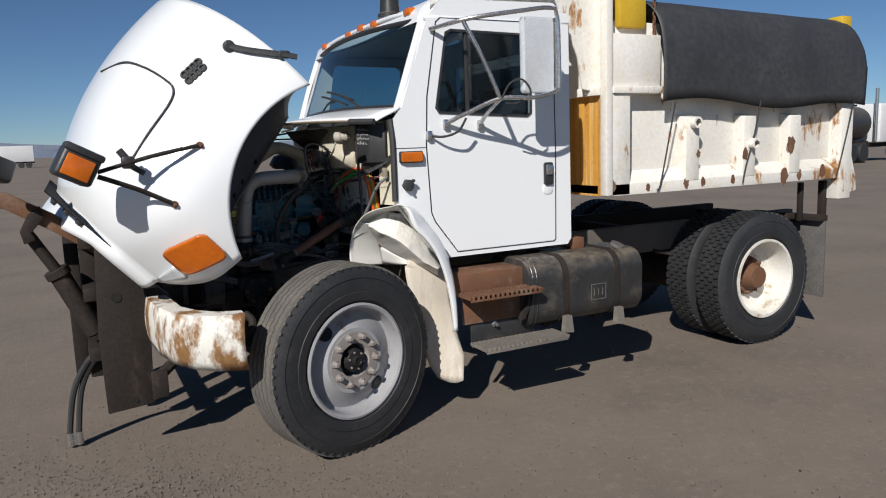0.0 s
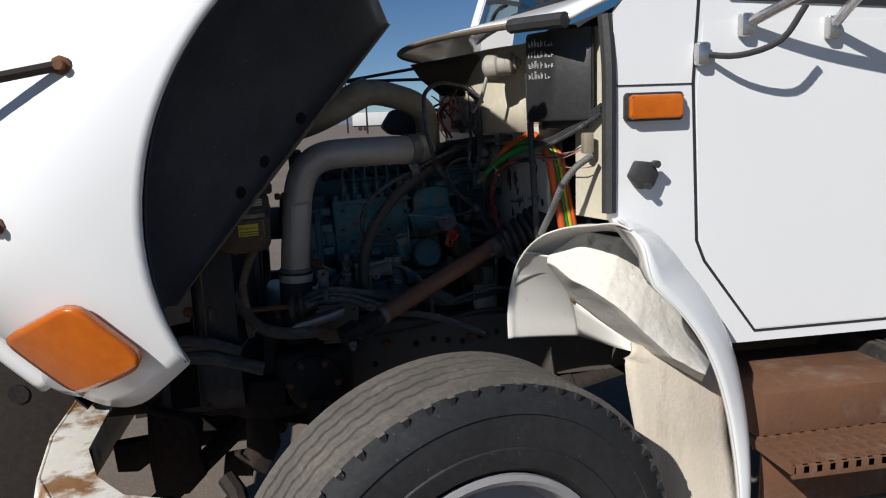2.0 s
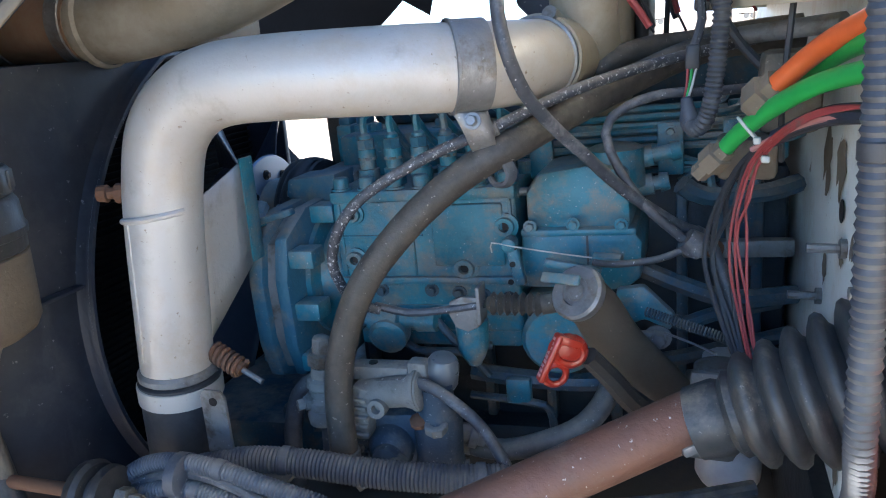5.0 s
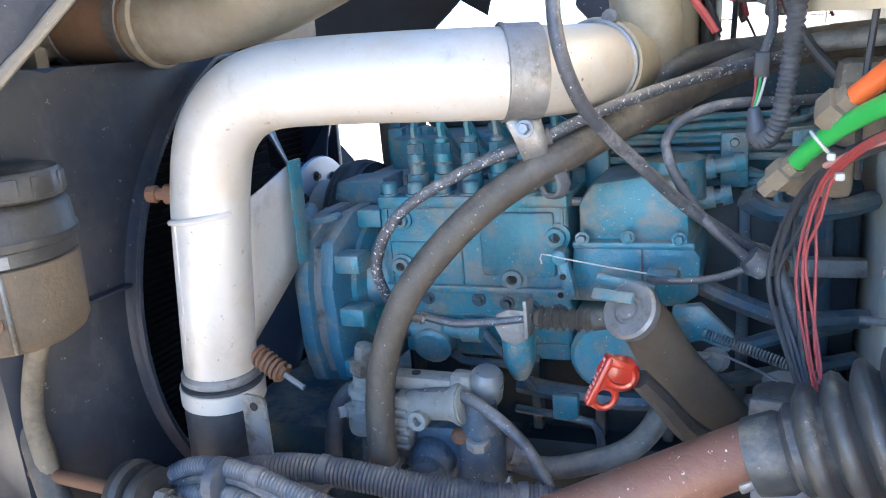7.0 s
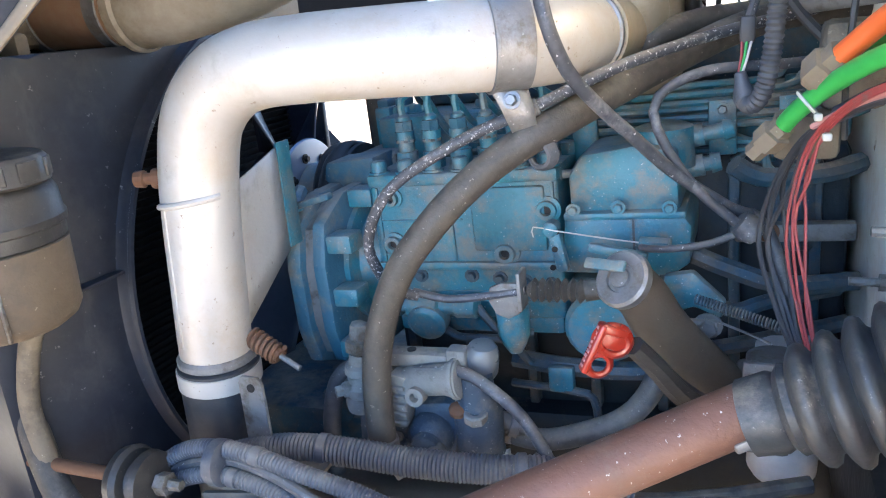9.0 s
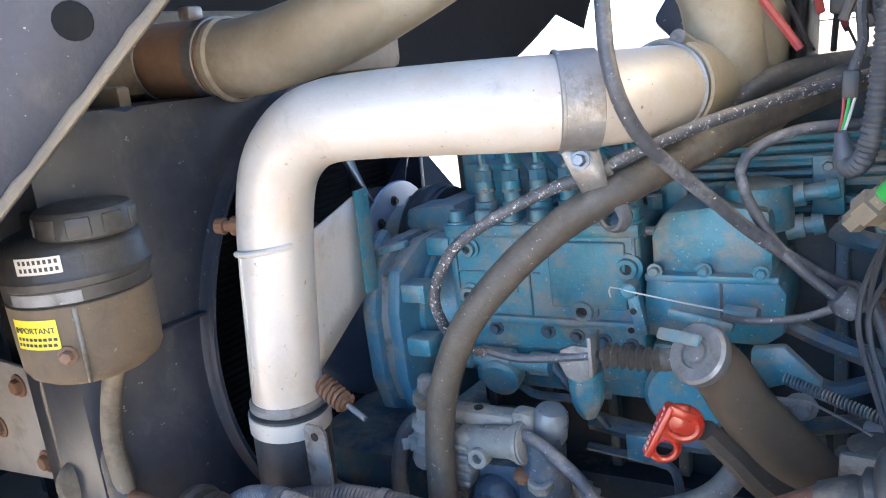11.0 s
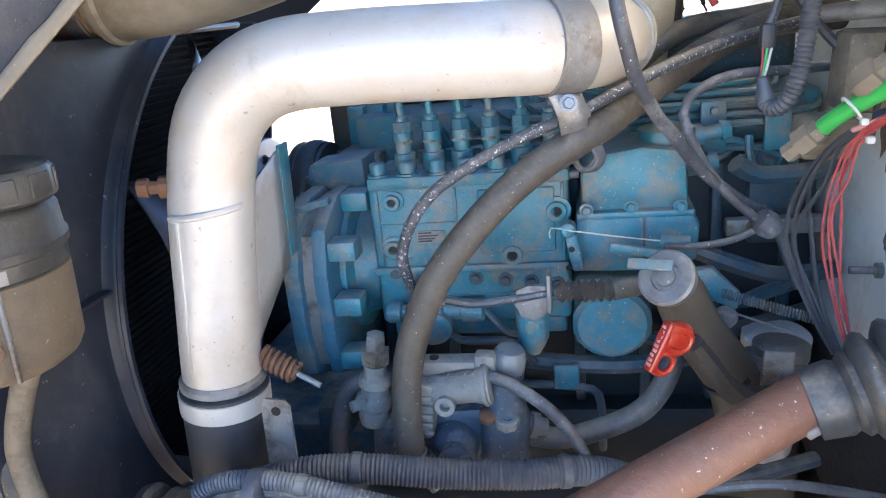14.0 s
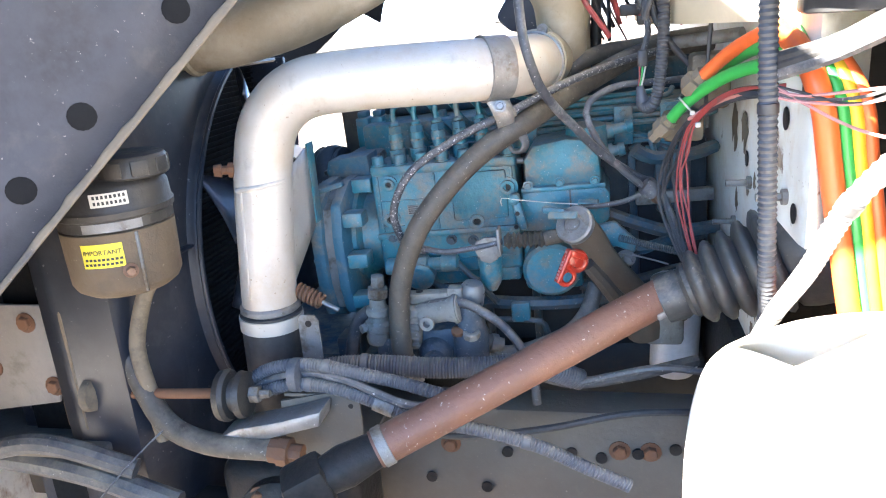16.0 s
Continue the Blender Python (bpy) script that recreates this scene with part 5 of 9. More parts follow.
part("tarp_arm_box", boxbm((3.62, BY + 0.05, 2.55), (3.88, BY + 0.35, 2.90), 0.02), M_YELLOW, bed, "yellow tarp gear housing")
part("tarp_arm_box", boxbm((6.12, BY + 0.05, 2.50), (6.26, BY + 0.2, 2.75), 0.02), M_YELLOW, bed)
ch = bmesh.new()
for k in range(9):
    c = Vector((3.93, BY + 0.03, 2.86 - k * 0.042))
    tube(ch, [c + Vector((0.012 * math.cos(a) * (1 if k % 2 else 0.2), 0.012 * math.cos(a) * (0.2 if k % 2 else 1), 0.026 * math.sin(a))) for a in [q * math.pi / 4 for q in range(9)]], 0.006, n=5, step=0.03)
part("chain", ch, M_RUST, bed, "rusty chain")
for x, z in ((4.30, 1.86), (4.95, 1.68)):
    part("hook_pipe", lathebm((x, BY - 0.06, z), (0, 1, 0), [(0, 0.028), (0, 0.045), (0.06, 0.045)], 14, cap=False), M_BED, bed)
for x, dz in ((3.98, 0.0), (4.90, 0.1), (6.08, 0.05)):
    part("tarp_cord", tubebm([(x + 0.08, BY - 0.06, 2.02), (x + 0.05, BY - 0.03, 1.75), (x - 0.02, BY - 0.015, 1.40 + dz), (x - 0.05, BY - 0.015, 1.37)], 0.007, n=6, step=0.05), M_RUBBER, bed, "black tarp strap")


def rust_spot(x, z, r, y):
    b = bmesh.new()
    n = 18
    c = b.verts.new((x, y - 0.0025, z))
    ring = [b.verts.new((x + r * math.cos(2 * math.pi * k / n) * (0.8 + 0.4 * noise.noise((x * 9 + k, z * 7, k * 0.7))), y - 0.002, z + 1.5 * r * math.sin(2 * math.pi * k / n) * (0.8 + 0.4 * noise.noise((x * 5, k * 0.9, z))))) for k in range(n)]
    for k in range(n):
        b.faces.new((c, ring[k], ring[(k + 1) % n]))
    part("rust_patch", b, M_RUST, bed, "brown rust patch")


for x, z, r in ((4.24, 1.40, 0.035), (4.42, 1.40, 0.03), (5.36, 1.40, 0.06), (5.55, 1.40, 0.04), (5.85, 1.41, 0.05), (3.52, 1.42, 0.03), (3.85, 1.39, 0.025), (4.75, 1.40, 0.03)):
    rust_spot(x, z, r, BY)
for x, z, r in ((5.43, 1.66, 0.06), (4.36, 1.62, 0.025), (4.88, 1.60, 0.04)):
    rust_spot(x, z, r, BY - 0.005)


def tarp(u, v):
    x = 3.95 + 2.36 * u
    wob = 0.02 * noise.noise((x * 2.2, v * 3, 0.4))
    hang = 2.02 + 0.03 * math.sin(u * 9) - 0.06 * u
    if v < 0.5:
        f = v / 0.5
        a = f * math.pi / 2
        z = hang + (2.78 - 0.05 * u - hang) * math.sin(a) ** 0.85
        y = BY - 0.055 - 0.03 * f * (1 - f) * 4 + 0.30 * (1 - math.cos(a)) ** 1.6
    else:
        f = (v - 0.5) / 0.5
        y = BY + 0.245 + (CY - BY) * 1.6 * f
        z = 2.78 - 0.05 * u + 0.10 * math.sin(f * math.pi) + 0.02 * noise.noise((x * 3, y * 2, 0))
    edge = 0.10 * max(0, (u - 0.94) / 0.06) ** 2
    return (x + 0.01 * noise.noise((v * 6, 2, u)) - (0.12 * v if v < 0.5 else 0.06) * (1 - u), y + wob, z - edge * (0 if v < 0.15 else 1))


g = bmesh.new()
grid(g, tarp, 60, 40)
solo("tarp", g, M_TARP, (4.9, CY, 2.0), "black vinyl tarp draped over the dump body", "tarp").modifiers.new("thickness", "SOLIDIFY").thickness = 0.006
# ---- materials of the engine bay ----
M_BLUE = mat("blue_engine_paint", (0.018, 0.195, 0.252), (0.011, 0.100, 0.138), 0.40, scale=16, bump=0.3, bscale=140, dirt=(0.23, 0.195, 0.150), damt=0.46, dscale=17, dsharp=0.16, dust=0.8, film=((0.165, 0.165, 0.150), 0.42, 24.0), fleck=((0.42, 0.44, 0.44), 70, 0.15))
M_BLUED = mat("grimy_blue_engine_paint", (0.014, 0.070, 0.110), (0.009, 0.035, 0.052), 0.5, scale=14, bump=0.4, bscale=90, dirt=(0.12, 0.098, 0.072), damt=0.48, dscale=15, dsharp=0.16, dust=0.6, film=((0.05, 0.055, 0.058), 0.5, 26.0), fleck=((0.30, 0.28, 0.25), 60, 0.14))
M_VALVE = mat("oily_dark_blue_casting", (0.045, 0.068, 0.090), (0.022, 0.040, 0.060), 0.5, scale=22, bump=0.5, bscale=70, dirt=(0.14, 0.135, 0.125), damt=0.40, dscale=30, dsharp=0.2, dust=0.5, fleck=((0.40, 0.40, 0.38), 60, 0.16))
M_CASTW = mat("dusty_pale_casting", (0.235, 0.225, 0.20), (0.14, 0.135, 0.12), 0.7, scale=24, bump=0.5, bscale=90, dirt=(0.10, 0.09, 0.075), damt=0.40, dscale=34, dsharp=0.2, dust=0.4, fleck=((0.45, 0.43, 0.40), 60, 0.14))
M_GLASSCUP = mat("hazy_grey_plastic", (0.16, 0.17, 0.17), (0.11, 0.12, 0.125), 0.3, scale=12, bump=0.1, dirt=(0.22, 0.20, 0.17), damt=0.35, dscale=20)
# grimy block paint; its near-black base also holds the shade behind the pump
M_BLOCK = mat("shade_darkened_grimy_block", (0.010, 0.022, 0.032), (0.006, 0.012, 0.017), 0.55, scale=12, bump=0.4, bscale=60, dirt=(0.035, 0.030, 0.024), damt=0.40, dscale=14, dsharp=0.2, dust=0.3)
M_FLECKED = mat("paint_flecked_cable", (0.032, 0.036, 0.045), (0.06, 0.063, 0.072), 0.5, scale=14, bump=0.25, dirt=(0.34, 0.33, 0.34), damt=0.34, dscale=34, dsharp=0.16, dust=0.7, fleck=((0.60, 0.59, 0.58), 80, 0.24))
M_CAC = mat("silver_white_pipe", (0.50, 0.475, 0.435), (0.43, 0.40, 0.355), 0.42, metal=0.2, scale=7, bump=0.18, bscale=70, dirt=(0.36, 0.30, 0.225), damt=0.36, dscale=13, dsharp=0.25, film=((0.43, 0.36, 0.28), 0.40, 9.0), fleck=((0.22, 0.165, 0.12), 40, 0.14), grain=0.93)
M_DUCT = mat("dusty_tan_duct", (0.33, 0.285, 0.21), (0.26, 0.215, 0.15), 0.55, scale=8, bump=0.15, dirt=(0.15, 0.118, 0.08), damt=0.36, dscale=9, dsharp=0.35, film=((0.40, 0.36, 0.29), 0.35, 7.0), fleck=((0.18, 0.14, 0.10), 50, 0.12))
M_SILI = mat("faded_red_silicone_hose", (0.33, 0.17, 0.10), (0.28, 0.19, 0.12), 0.7, scale=7, bump=0.2, dirt=(0.33, 0.26, 0.18), damt=0.4, dscale=5, dsharp=0.4)
M_ZINC = mat("galvanized_clamp", (0.29, 0.285, 0.28), (0.16, 0.155, 0.15), 0.42, metal=0.5, scale=30, bump=0.3, dirt=(0.20, 0.155, 0.11), damt=0.44, dscale=26, dsharp=0.15, dust=0.5, fleck=((0.50, 0.49, 0.47), 50, 0.14))
M_CAST = mat("dusty_cast_aluminium", (0.24, 0.235, 0.225), (0.12, 0.117, 0.11), 0.55, metal=0.35, scale=22, bump=0.5, dirt=(0.12, 0.092, 0.065), damt=0.46, dscale=22, dsharp=0.14, dust=0.6, fleck=((0.42, 0.40, 0.37), 60, 0.13))
M_HOSE = mat("dusty_rubber_hose", (0.040, 0.046, 0.056), (0.075, 0.078, 0.082), 0.6, scale=12, bump=0.25, dirt=(0.17, 0.155, 0.135), damt=0.40, dscale=18, dsharp=0.25, dust=0.7, fleck=((0.34, 0.33, 0.32), 60, 0.14))
M_HOSET = mat("brown_dusty_rubber_hose", (0.046, 0.040, 0.034), (0.085, 0.071, 0.055), 0.6, scale=9, bump=0.3, bscale=80, dirt=(0.030, 0.027, 0.025), damt=0.40, dscale=14, dsharp=0.2, dust=0.55, film=((0.10, 0.085, 0.066), 0.4, 12.0), fleck=((0.42, 0.38, 0.32), 55, 0.14))
M_CABLE = mat("grey_dusty_cable", (0.035, 0.040, 0.050), (0.07, 0.074, 0.084), 0.5, scale=14, bump=0.2, dirt=(0.24, 0.235, 0.24), damt=0.42, dscale=22, dsharp=0.18, dust=0.7, fleck=((0.55, 0.54, 0.53), 60, 0.16))
M_LOOM = mat("split_loom_plastic", (0.050, 0.058, 0.076), (0.09, 0.096, 0.11), 0.55, scale=8, bump=0.1, dirt=(0.17, 0.155, 0.13), damt=0.40, dscale=12, dsharp=0.3, dust=0.6, fleck=((0.34, 0.32, 0.29), 50, 0.13))
M_LOOMB = mat("black_split_loom", (0.028, 0.029, 0.032), (0.045, 0.045, 0.048), 0.5, scale=6, bump=0.1)
M_LOOMD = mat("dusty_black_split_loom", (0.046, 0.050, 0.058), (0.070, 0.073, 0.080), 0.6, scale=9, bump=0.1, dirt=(0.13, 0.12, 0.11), damt=0.36, dscale=14, dsharp=0.3)
M_LOOMG = mat("grey_loom", (0.17, 0.17, 0.165), (0.12, 0.12, 0.118), 0.6, scale=6, bump=0.1)
M_SHROUD = mat("black_plastic_shroud", (0.010, 0.014, 0.023), (0.020, 0.025, 0.036), 0.46, scale=5, bump=0.15, bscale=40, dirt=(0.075, 0.075, 0.080), damt=0.32, dscale=7, stretch=(1.6, 1.6, 0.5), dsharp=0.22, film=((0.040, 0.040, 0.044), 0.34, 9.0), fleck=((0.26, 0.25, 0.25), 26, 0.13))
M_TANB = mat("mud_coated_bracket", (0.20, 0.158, 0.108), (0.125, 0.10, 0.07), 0.85, scale=12, bump=0.45, dirt=(0.07, 0.06, 0.05), damt=0.42, dscale=13, dsharp=0.2, fleck=((0.32, 0.27, 0.20), 50, 0.12))
M_RES = mat("dark_dusty_plastic", (0.026, 0.024, 0.022), (0.045, 0.040, 0.034), 0.5, scale=8, bump=0.25, dirt=(0.095, 0.075, 0.052), damt=0.38, dscale=9, dsharp=0.3, dust=0.3, fleck=((0.22, 0.19, 0.15), 50, 0.12))
M_RESTAN = mat("mud_coated_plastic", (0.13, 0.092, 0.056), (0.085, 0.062, 0.040), 0.8, scale=10, bump=0.4, dirt=(0.075, 0.06, 0.048), damt=0.42, dscale=12, dsharp=0.25, fleck=((0.30, 0.25, 0.18), 50, 0.12))
M_SHAFT = mat("brown_rusted_shaft", (0.19, 0.085, 0.052), (0.115, 0.060, 0.044), 0.55, metal=0.1, scale=12, bump=0.35, dirt=(0.25, 0.18, 0.13), damt=0.40, dscale=12, dsharp=0.25, fleck=((0.55, 0.50, 0.45), 55, 0.145))
M_BOOT = mat("grey_rubber_boot", (0.030, 0.033, 0.035), (0.058, 0.06, 0.058), 0.5, scale=9, bump=0.25, dirt=(0.135, 0.118, 0.092), damt=0.38, dscale=14, dsharp=0.3, dust=0.4, fleck=((0.26, 0.24, 0.21), 50, 0.13))
M_WALL = mat("chipped_white_firewall", (0.74, 0.755, 0.71), (0.66, 0.675, 0.62), 0.5, scale=6, bump=0.1, dirt=(0.25, 0.17, 0.10), damt=0.22, dscale=9, dsharp=0.03, film=((0.56, 0.49, 0.38), 0.35, 8.0), fleck=((0.22, 0.15, 0.10), 40, 0.13), grain=0.92)
M_CREAM = mat("cream_inner_wall", (0.66, 0.61, 0.48), (0.55, 0.50, 0.38), 0.6, scale=5, bump=0.1, dirt=(0.34, 0.27, 0.17), damt=0.3, dscale=6, dsharp=0.4)
M_GREEN = mat("green_nylon_tube", (0.03, 0.36, 0.07), (0.025, 0.29, 0.06), 0.35, scale=8, bump=0.05)
M_ORANGE = mat("orange_nylon_tube", (0.72, 0.13, 0.03), (0.62, 0.11, 0.03), 0.4, scale=8, bump=0.05)
M_YEL = mat("yellow_nylon_tube", (0.80, 0.48, 0.03), (0.7, 0.4, 0.03), 0.4, scale=8, bump=0.05)
M_REDW = mat("red_wire", (0.32, 0.045, 0.042), (0.25, 0.045, 0.042), 0.5, scale=14, bump=0.03, dirt=(0.16, 0.11, 0.10), damt=0.35, dscale=30)
M_PINK = mat("faded_pink_wire", (0.50, 0.24, 0.22), (0.44, 0.2, 0.19), 0.5, scale=8, bump=0.03)
M_REDTAG = mat("red_plastic_handle", (0.34, 0.022, 0.010), (0.25, 0.016, 0.008), 0.3, scale=14, bump=0.08, coat=0.3, dirt=(0.30, 0.12, 0.08), damt=0.25, dscale=12)
M_TIE = mat("white_nylon_tie", (0.52, 0.50, 0.45), (0.42, 0.40, 0.35), 0.5, scale=12, bump=0.05)
M_FIN = mat("black_radiator_core", (0.008, 0.008, 0.009), (0.012, 0.012, 0.012), 0.9, scale=10, bump=0.3)
M_FIN.node_tree.nodes["Principled BSDF"].inputs["Specular IOR Level"].default_value = 0.1
M_FAN = mat("dark_blue_fan_steel", (0.05, 0.062, 0.09), (0.075, 0.085, 0.11), 0.38, metal=0.3, scale=6, bump=0.1, dirt=(0.10, 0.09, 0.075), damt=0.34, dscale=7, dsharp=0.4)
M_HUBPLATE = mat("pale_blue_grey_steel", (0.24, 0.29, 0.36), (0.18, 0.22, 0.29), 0.35, metal=0.4, scale=10, bump=0.08, dirt=(0.14, 0.13, 0.115), damt=0.3, dscale=12, dsharp=0.3)
M_PULLEY = mat("dusty_black_belt_rubber", (0.030, 0.036, 0.042), (0.055, 0.060, 0.062), 0.6, scale=16, bump=0.1, dirt=(0.13, 0.13, 0.12), damt=0.36, dscale=20, dsharp=0.3)
M_DRAIN = mat("dusty_grey_brown_plastic", (0.115, 0.100, 0.080), (0.080, 0.070, 0.058), 0.7, scale=8, bump=0.2, dirt=(0.17, 0.145, 0.11), damt=0.36, dscale=8, dsharp=0.3)
M_RESLIGHT = mat("pale_dusty_plastic", (0.40, 0.375, 0.32), (0.33, 0.30, 0.25), 0.6, scale=10, bump=0.2, dirt=(0.24, 0.20, 0.15), damt=0.34, dscale=12, dsharp=0.3)
M_BRKT = mat("pale_dusty_bracket_steel", (0.255, 0.225, 0.195), (0.19, 0.165, 0.14), 0.8, scale=10, bump=0.4, dirt=(0.13, 0.105, 0.08), damt=0.40, dscale=11, dsharp=0.2, fleck=((0.32, 0.29, 0.25), 50, 0.12))
M_FILTER = mat("white_filter_paint", (0.76, 0.77, 0.78), (0.68, 0.69, 0.70), 0.35, scale=10, bump=0.05, dirt=(0.4, 0.36, 0.30), damt=0.2, dscale=14, dsharp=0.3)
M_LABEL = mat("pale_paper_label", (0.55, 0.52, 0.45), (0.45, 0.42, 0.36), 0.6, scale=20, bump=0.02)
M_YLABEL = mat("yellow_caution_label", (0.72, 0.58, 0.04), (0.62, 0.5, 0.04), 0.5, scale=16, bump=0.02)
M_INK = mat("black_ink", (0.02, 0.02, 0.02), (0.03, 0.03, 0.03), 0.6, bump=0)
M_CHALK = mat("white_paint_marker", (0.62, 0.62, 0.60), (0.5, 0.5, 0.48), 0.8, bump=0)
M_GEAR = mat("dust_caked_blue_paint", (0.030, 0.135, 0.190), (0.022, 0.10, 0.145), 0.6, scale=14, bump=0.35, bscale=120, dirt=(0.235, 0.195, 0.145), damt=0.52, dscale=16, dsharp=0.22, dust=0.9, fleck=((0.36, 0.33, 0.28), 60, 0.14))
M_BROWNP = mat("brown_primer_pipe", (0.095, 0.072, 0.050), (0.065, 0.05, 0.037), 0.6, scale=9, bump=0.2, dirt=(0.14, 0.112, 0.08), damt=0.36, dscale=11, dsharp=0.3, fleck=((0.26, 0.21, 0.16), 50, 0.12))
M_RAIL = mat("dusty_frame_rail", (0.13, 0.115, 0.095), (0.085, 0.075, 0.062), 0.8, scale=7, bump=0.3, dirt=(0.19, 0.162, 0.125), damt=0.42, dscale=7, dsharp=0.3, fleck=((0.26, 0.23, 0.19), 50, 0.12))


def wire(name, pts, r, mt, parent, label="", **kw):
    kw.setdefault("n", 8)
    kw.setdefault("step", 0.014)
    return part(name, tubebm(pts, r, **kw), mt, parent, label)


def single(name, pts, r, mt, label, cat, **kw):
    kw.setdefault("n", 12)
    kw.setdefault("step", 0.012)
    at = Vector(pts[0])
    return solo(name, tubebm(pts, r, **kw), mt, at, label, cat)


def bundle(name, pts, r, mt, label, cat, bands=(), inner="sleeve", band_mat=None, **kw):
    """A hose or loom with the bands that hold it: one thing, its sleeve and each band as parts."""
    kw.setdefault("n", 14)
    kw.setdefault("step", 0.012)
    t = thing(name, tuple(pts[0]), label, cat)
    part(inner, tubebm(pts, r, **kw), mt, t)
    c = spline(pts, 0.004)
    for f in bands:
        i = min(int(f * (len(c) - 1)), len(c) - 2)
        ax = (c[i + 1] - c[i]).normalized()
        part("band", lathebm(c[i] - ax * 0.006, ax, [(0, r * 1.04), (0.001, r * 1.14), (0.011, r * 1.14), (0.012, r * 1.04)], 18), band_mat or M_LOOMB, t)
    return t


def helix_bm(p, q, r, turns, wr, n=6, per=12):
    p, q = Vector(p), Vector(q)
    a, u, w = basis(q - p)
    L = (q - p).length
    k = turns * per
    return tubebm([p + a * (L * i / k) + (u * math.cos(2 * math.pi * i / per) + w * math.sin(2 * math.pi * i / per)) * r for i in range(k + 1)], wr, n=n, straight=True)


def seat_engine(p):
    return Vector((p.x + 0.036 * (1.43 - p.z) + 0.002, p.y + 0.06 * (p.x - 1.15), p.z + 0.044 * (1.43 - p.z) + 0.035 * (p.x - 1.09)))


def seat_rail(p):
    return Vector((p.x + 0.036, p.y, p.z + 0.014))


# ---- firewall ----
fw_bm = prismbm([(1.720, 5.45), (1.720, 3.72), (1.723, 3.70), (1.732, 3.705), (1.760, 3.745), (1.800, 3.790), (1.800, 3.805), (1.735, 3.76), (1.735, 5.45)], "z", 1.39, 1.645)
box(fw_bm, (1.720, 3.86, 0.98), (1.735, 5.45, 1.39))
fw = part("firewall", fw_bm, M_WALL, truck, "chipped white painted firewall")
# added black panel: stands for the shade low on the white firewall
part("dark_gap_panel", boxbm((1.700, 3.88, 0.98), (1.722, 5.45, 1.165), 0.006), M_BLACKOIL, fw, "black panel added for the dark gap below the boot")
part("firewall_return", prismbm([(1.815, 3.475), (1.825, 3.475), (1.786, 3.605), (1.776, 3.605)], "z", 1.395, 1.90), M_CREAM, fw, "cream inner wall")
part("recess_floor", boxbm((1.722, 3.74, 1.645), (1.90, 5.45, 1.655)), M_CREAM, fw)


def wall_bow(y):
    """How far the upper firewall bows forward below the cowl."""
    u = 2 * (y - Y0) / (Y1 - Y0) - 1
    return 0.15 * max(0.0, 1 - (u / 0.62) ** 4)


g = bmesh.new()
grid(g, lambda u, v: (1.735 - wall_bow(3.86 + 1.28 * u), 3.86 + 1.28 * u, 1.630 + 0.27 * v), 32, 3)
part("upper_firewall", g, M_CREAM, fw, "cream upper firewall bowed under the cowl", thick=0.008)
part("recess_back", boxbm((1.88, 3.46, 1.65), (1.895, 5.45, 1.93)), M_CREAM, fw)
part("recess_side", boxbm((1.82, 3.492, 1.42), (1.89, 3.505, 1.93)), M_CREAM, fw)
g = bmesh.new()
g.faces.new([g.verts.new(p) for p in ((1.425, 4.46, 1.888), (1.590, 4.09, 1.892), (1.655, 4.02, 1.845), (1.665, 4.10, 1.750), (1.520, 4.34, 1.765), (1.460, 4.44, 1.83))])
part("drain_panel", g, M_DRAIN, fw, "grey cowl drain panel", thick=0.008)
for y, z, r in ((4.02, 1.43, 0.012), (3.80, 1.52, 0.014), (3.74, 1.42, 0.012), (4.05, 1.20, 0.013), (3.72, 1.56, 0.016)):
    part("firewall_hole", lathebm((1.7185, y, z), (-1, 0, 0), [(0, r), (0.0008, r)], 14), M_BLACKOIL, fw)
for y, z in ((3.99, 1.40), (4.10, 1.31), (3.78, 1.43)):
    part("firewall_stud", lathebm((1.72, y, z), (-1, 0, 0), [(0, 0.010), (0.006, 0.010), (0.006, 0.005), (0.035, 0.005)], 8), M_CAST, fw)


def chip(y, z, r, seed):
    b = bmesh.new()
    n = 16
    ring = [b.verts.new((1.7188, y + r * math.cos(2 * math.pi * k / n) * (0.7 + 0.7 * noise.noise((seed, k * 0.8, 0))), z + 1.3 * r * math.sin(2 * math.pi * k / n) * (0.7 + 0.7 * noise.noise((k * 0.8, seed, 5))))) for k in range(n)]
    b.faces.new(ring)
    part("paint_chip", b, M_TANB, fw, "bare brown patch")


for k, (y, z, r) in enumerate(((4.006, 1.391, 0.017), (3.961, 1.407, 0.014), (4.09, 1.345, 0.022), (4.05, 1.47, 0.035), (4.13, 1.46, 0.04), (3.90, 1.32, 0.018), (3.91, 1.24, 0.022), (3.93, 1.19, 0.016))):
    chip(y, z, r, 3.3 * k + 1)

# fuse box with marker notes, brake fluid reservoir
fb = thing("fuse_box", (1.76, 3.66, 1.655), "black plastic fuse box with white marker notes", "fuse box")
FA, FB = Vector((1.650, 3.655, 0)), Vector((1.698, 3.560, 0))
part("cover", prismbm([(FA.x, FA.y), (FB.x, FB.y), (1.780, 3.492), (1.792, 3.50), (1.794, 3.70), (1.68, 3.74)], "z", 1.662, 1.905, bevel=0.010), M_BLACKPL, fb)
part("base", prismbm([(1.69, 3.64), (1.72, 3.59), (1.78, 3.53), (1.792, 3.54), (1.792, 3.69), (1.70, 3.71)], "z", 1.640, 1.668, bevel=0.004), M_BLACKPL, fb)
FD = (FB - FA).normalized()
FNRM = Vector((FD.y, -FD.x, 0))
rng = random.Random(7)


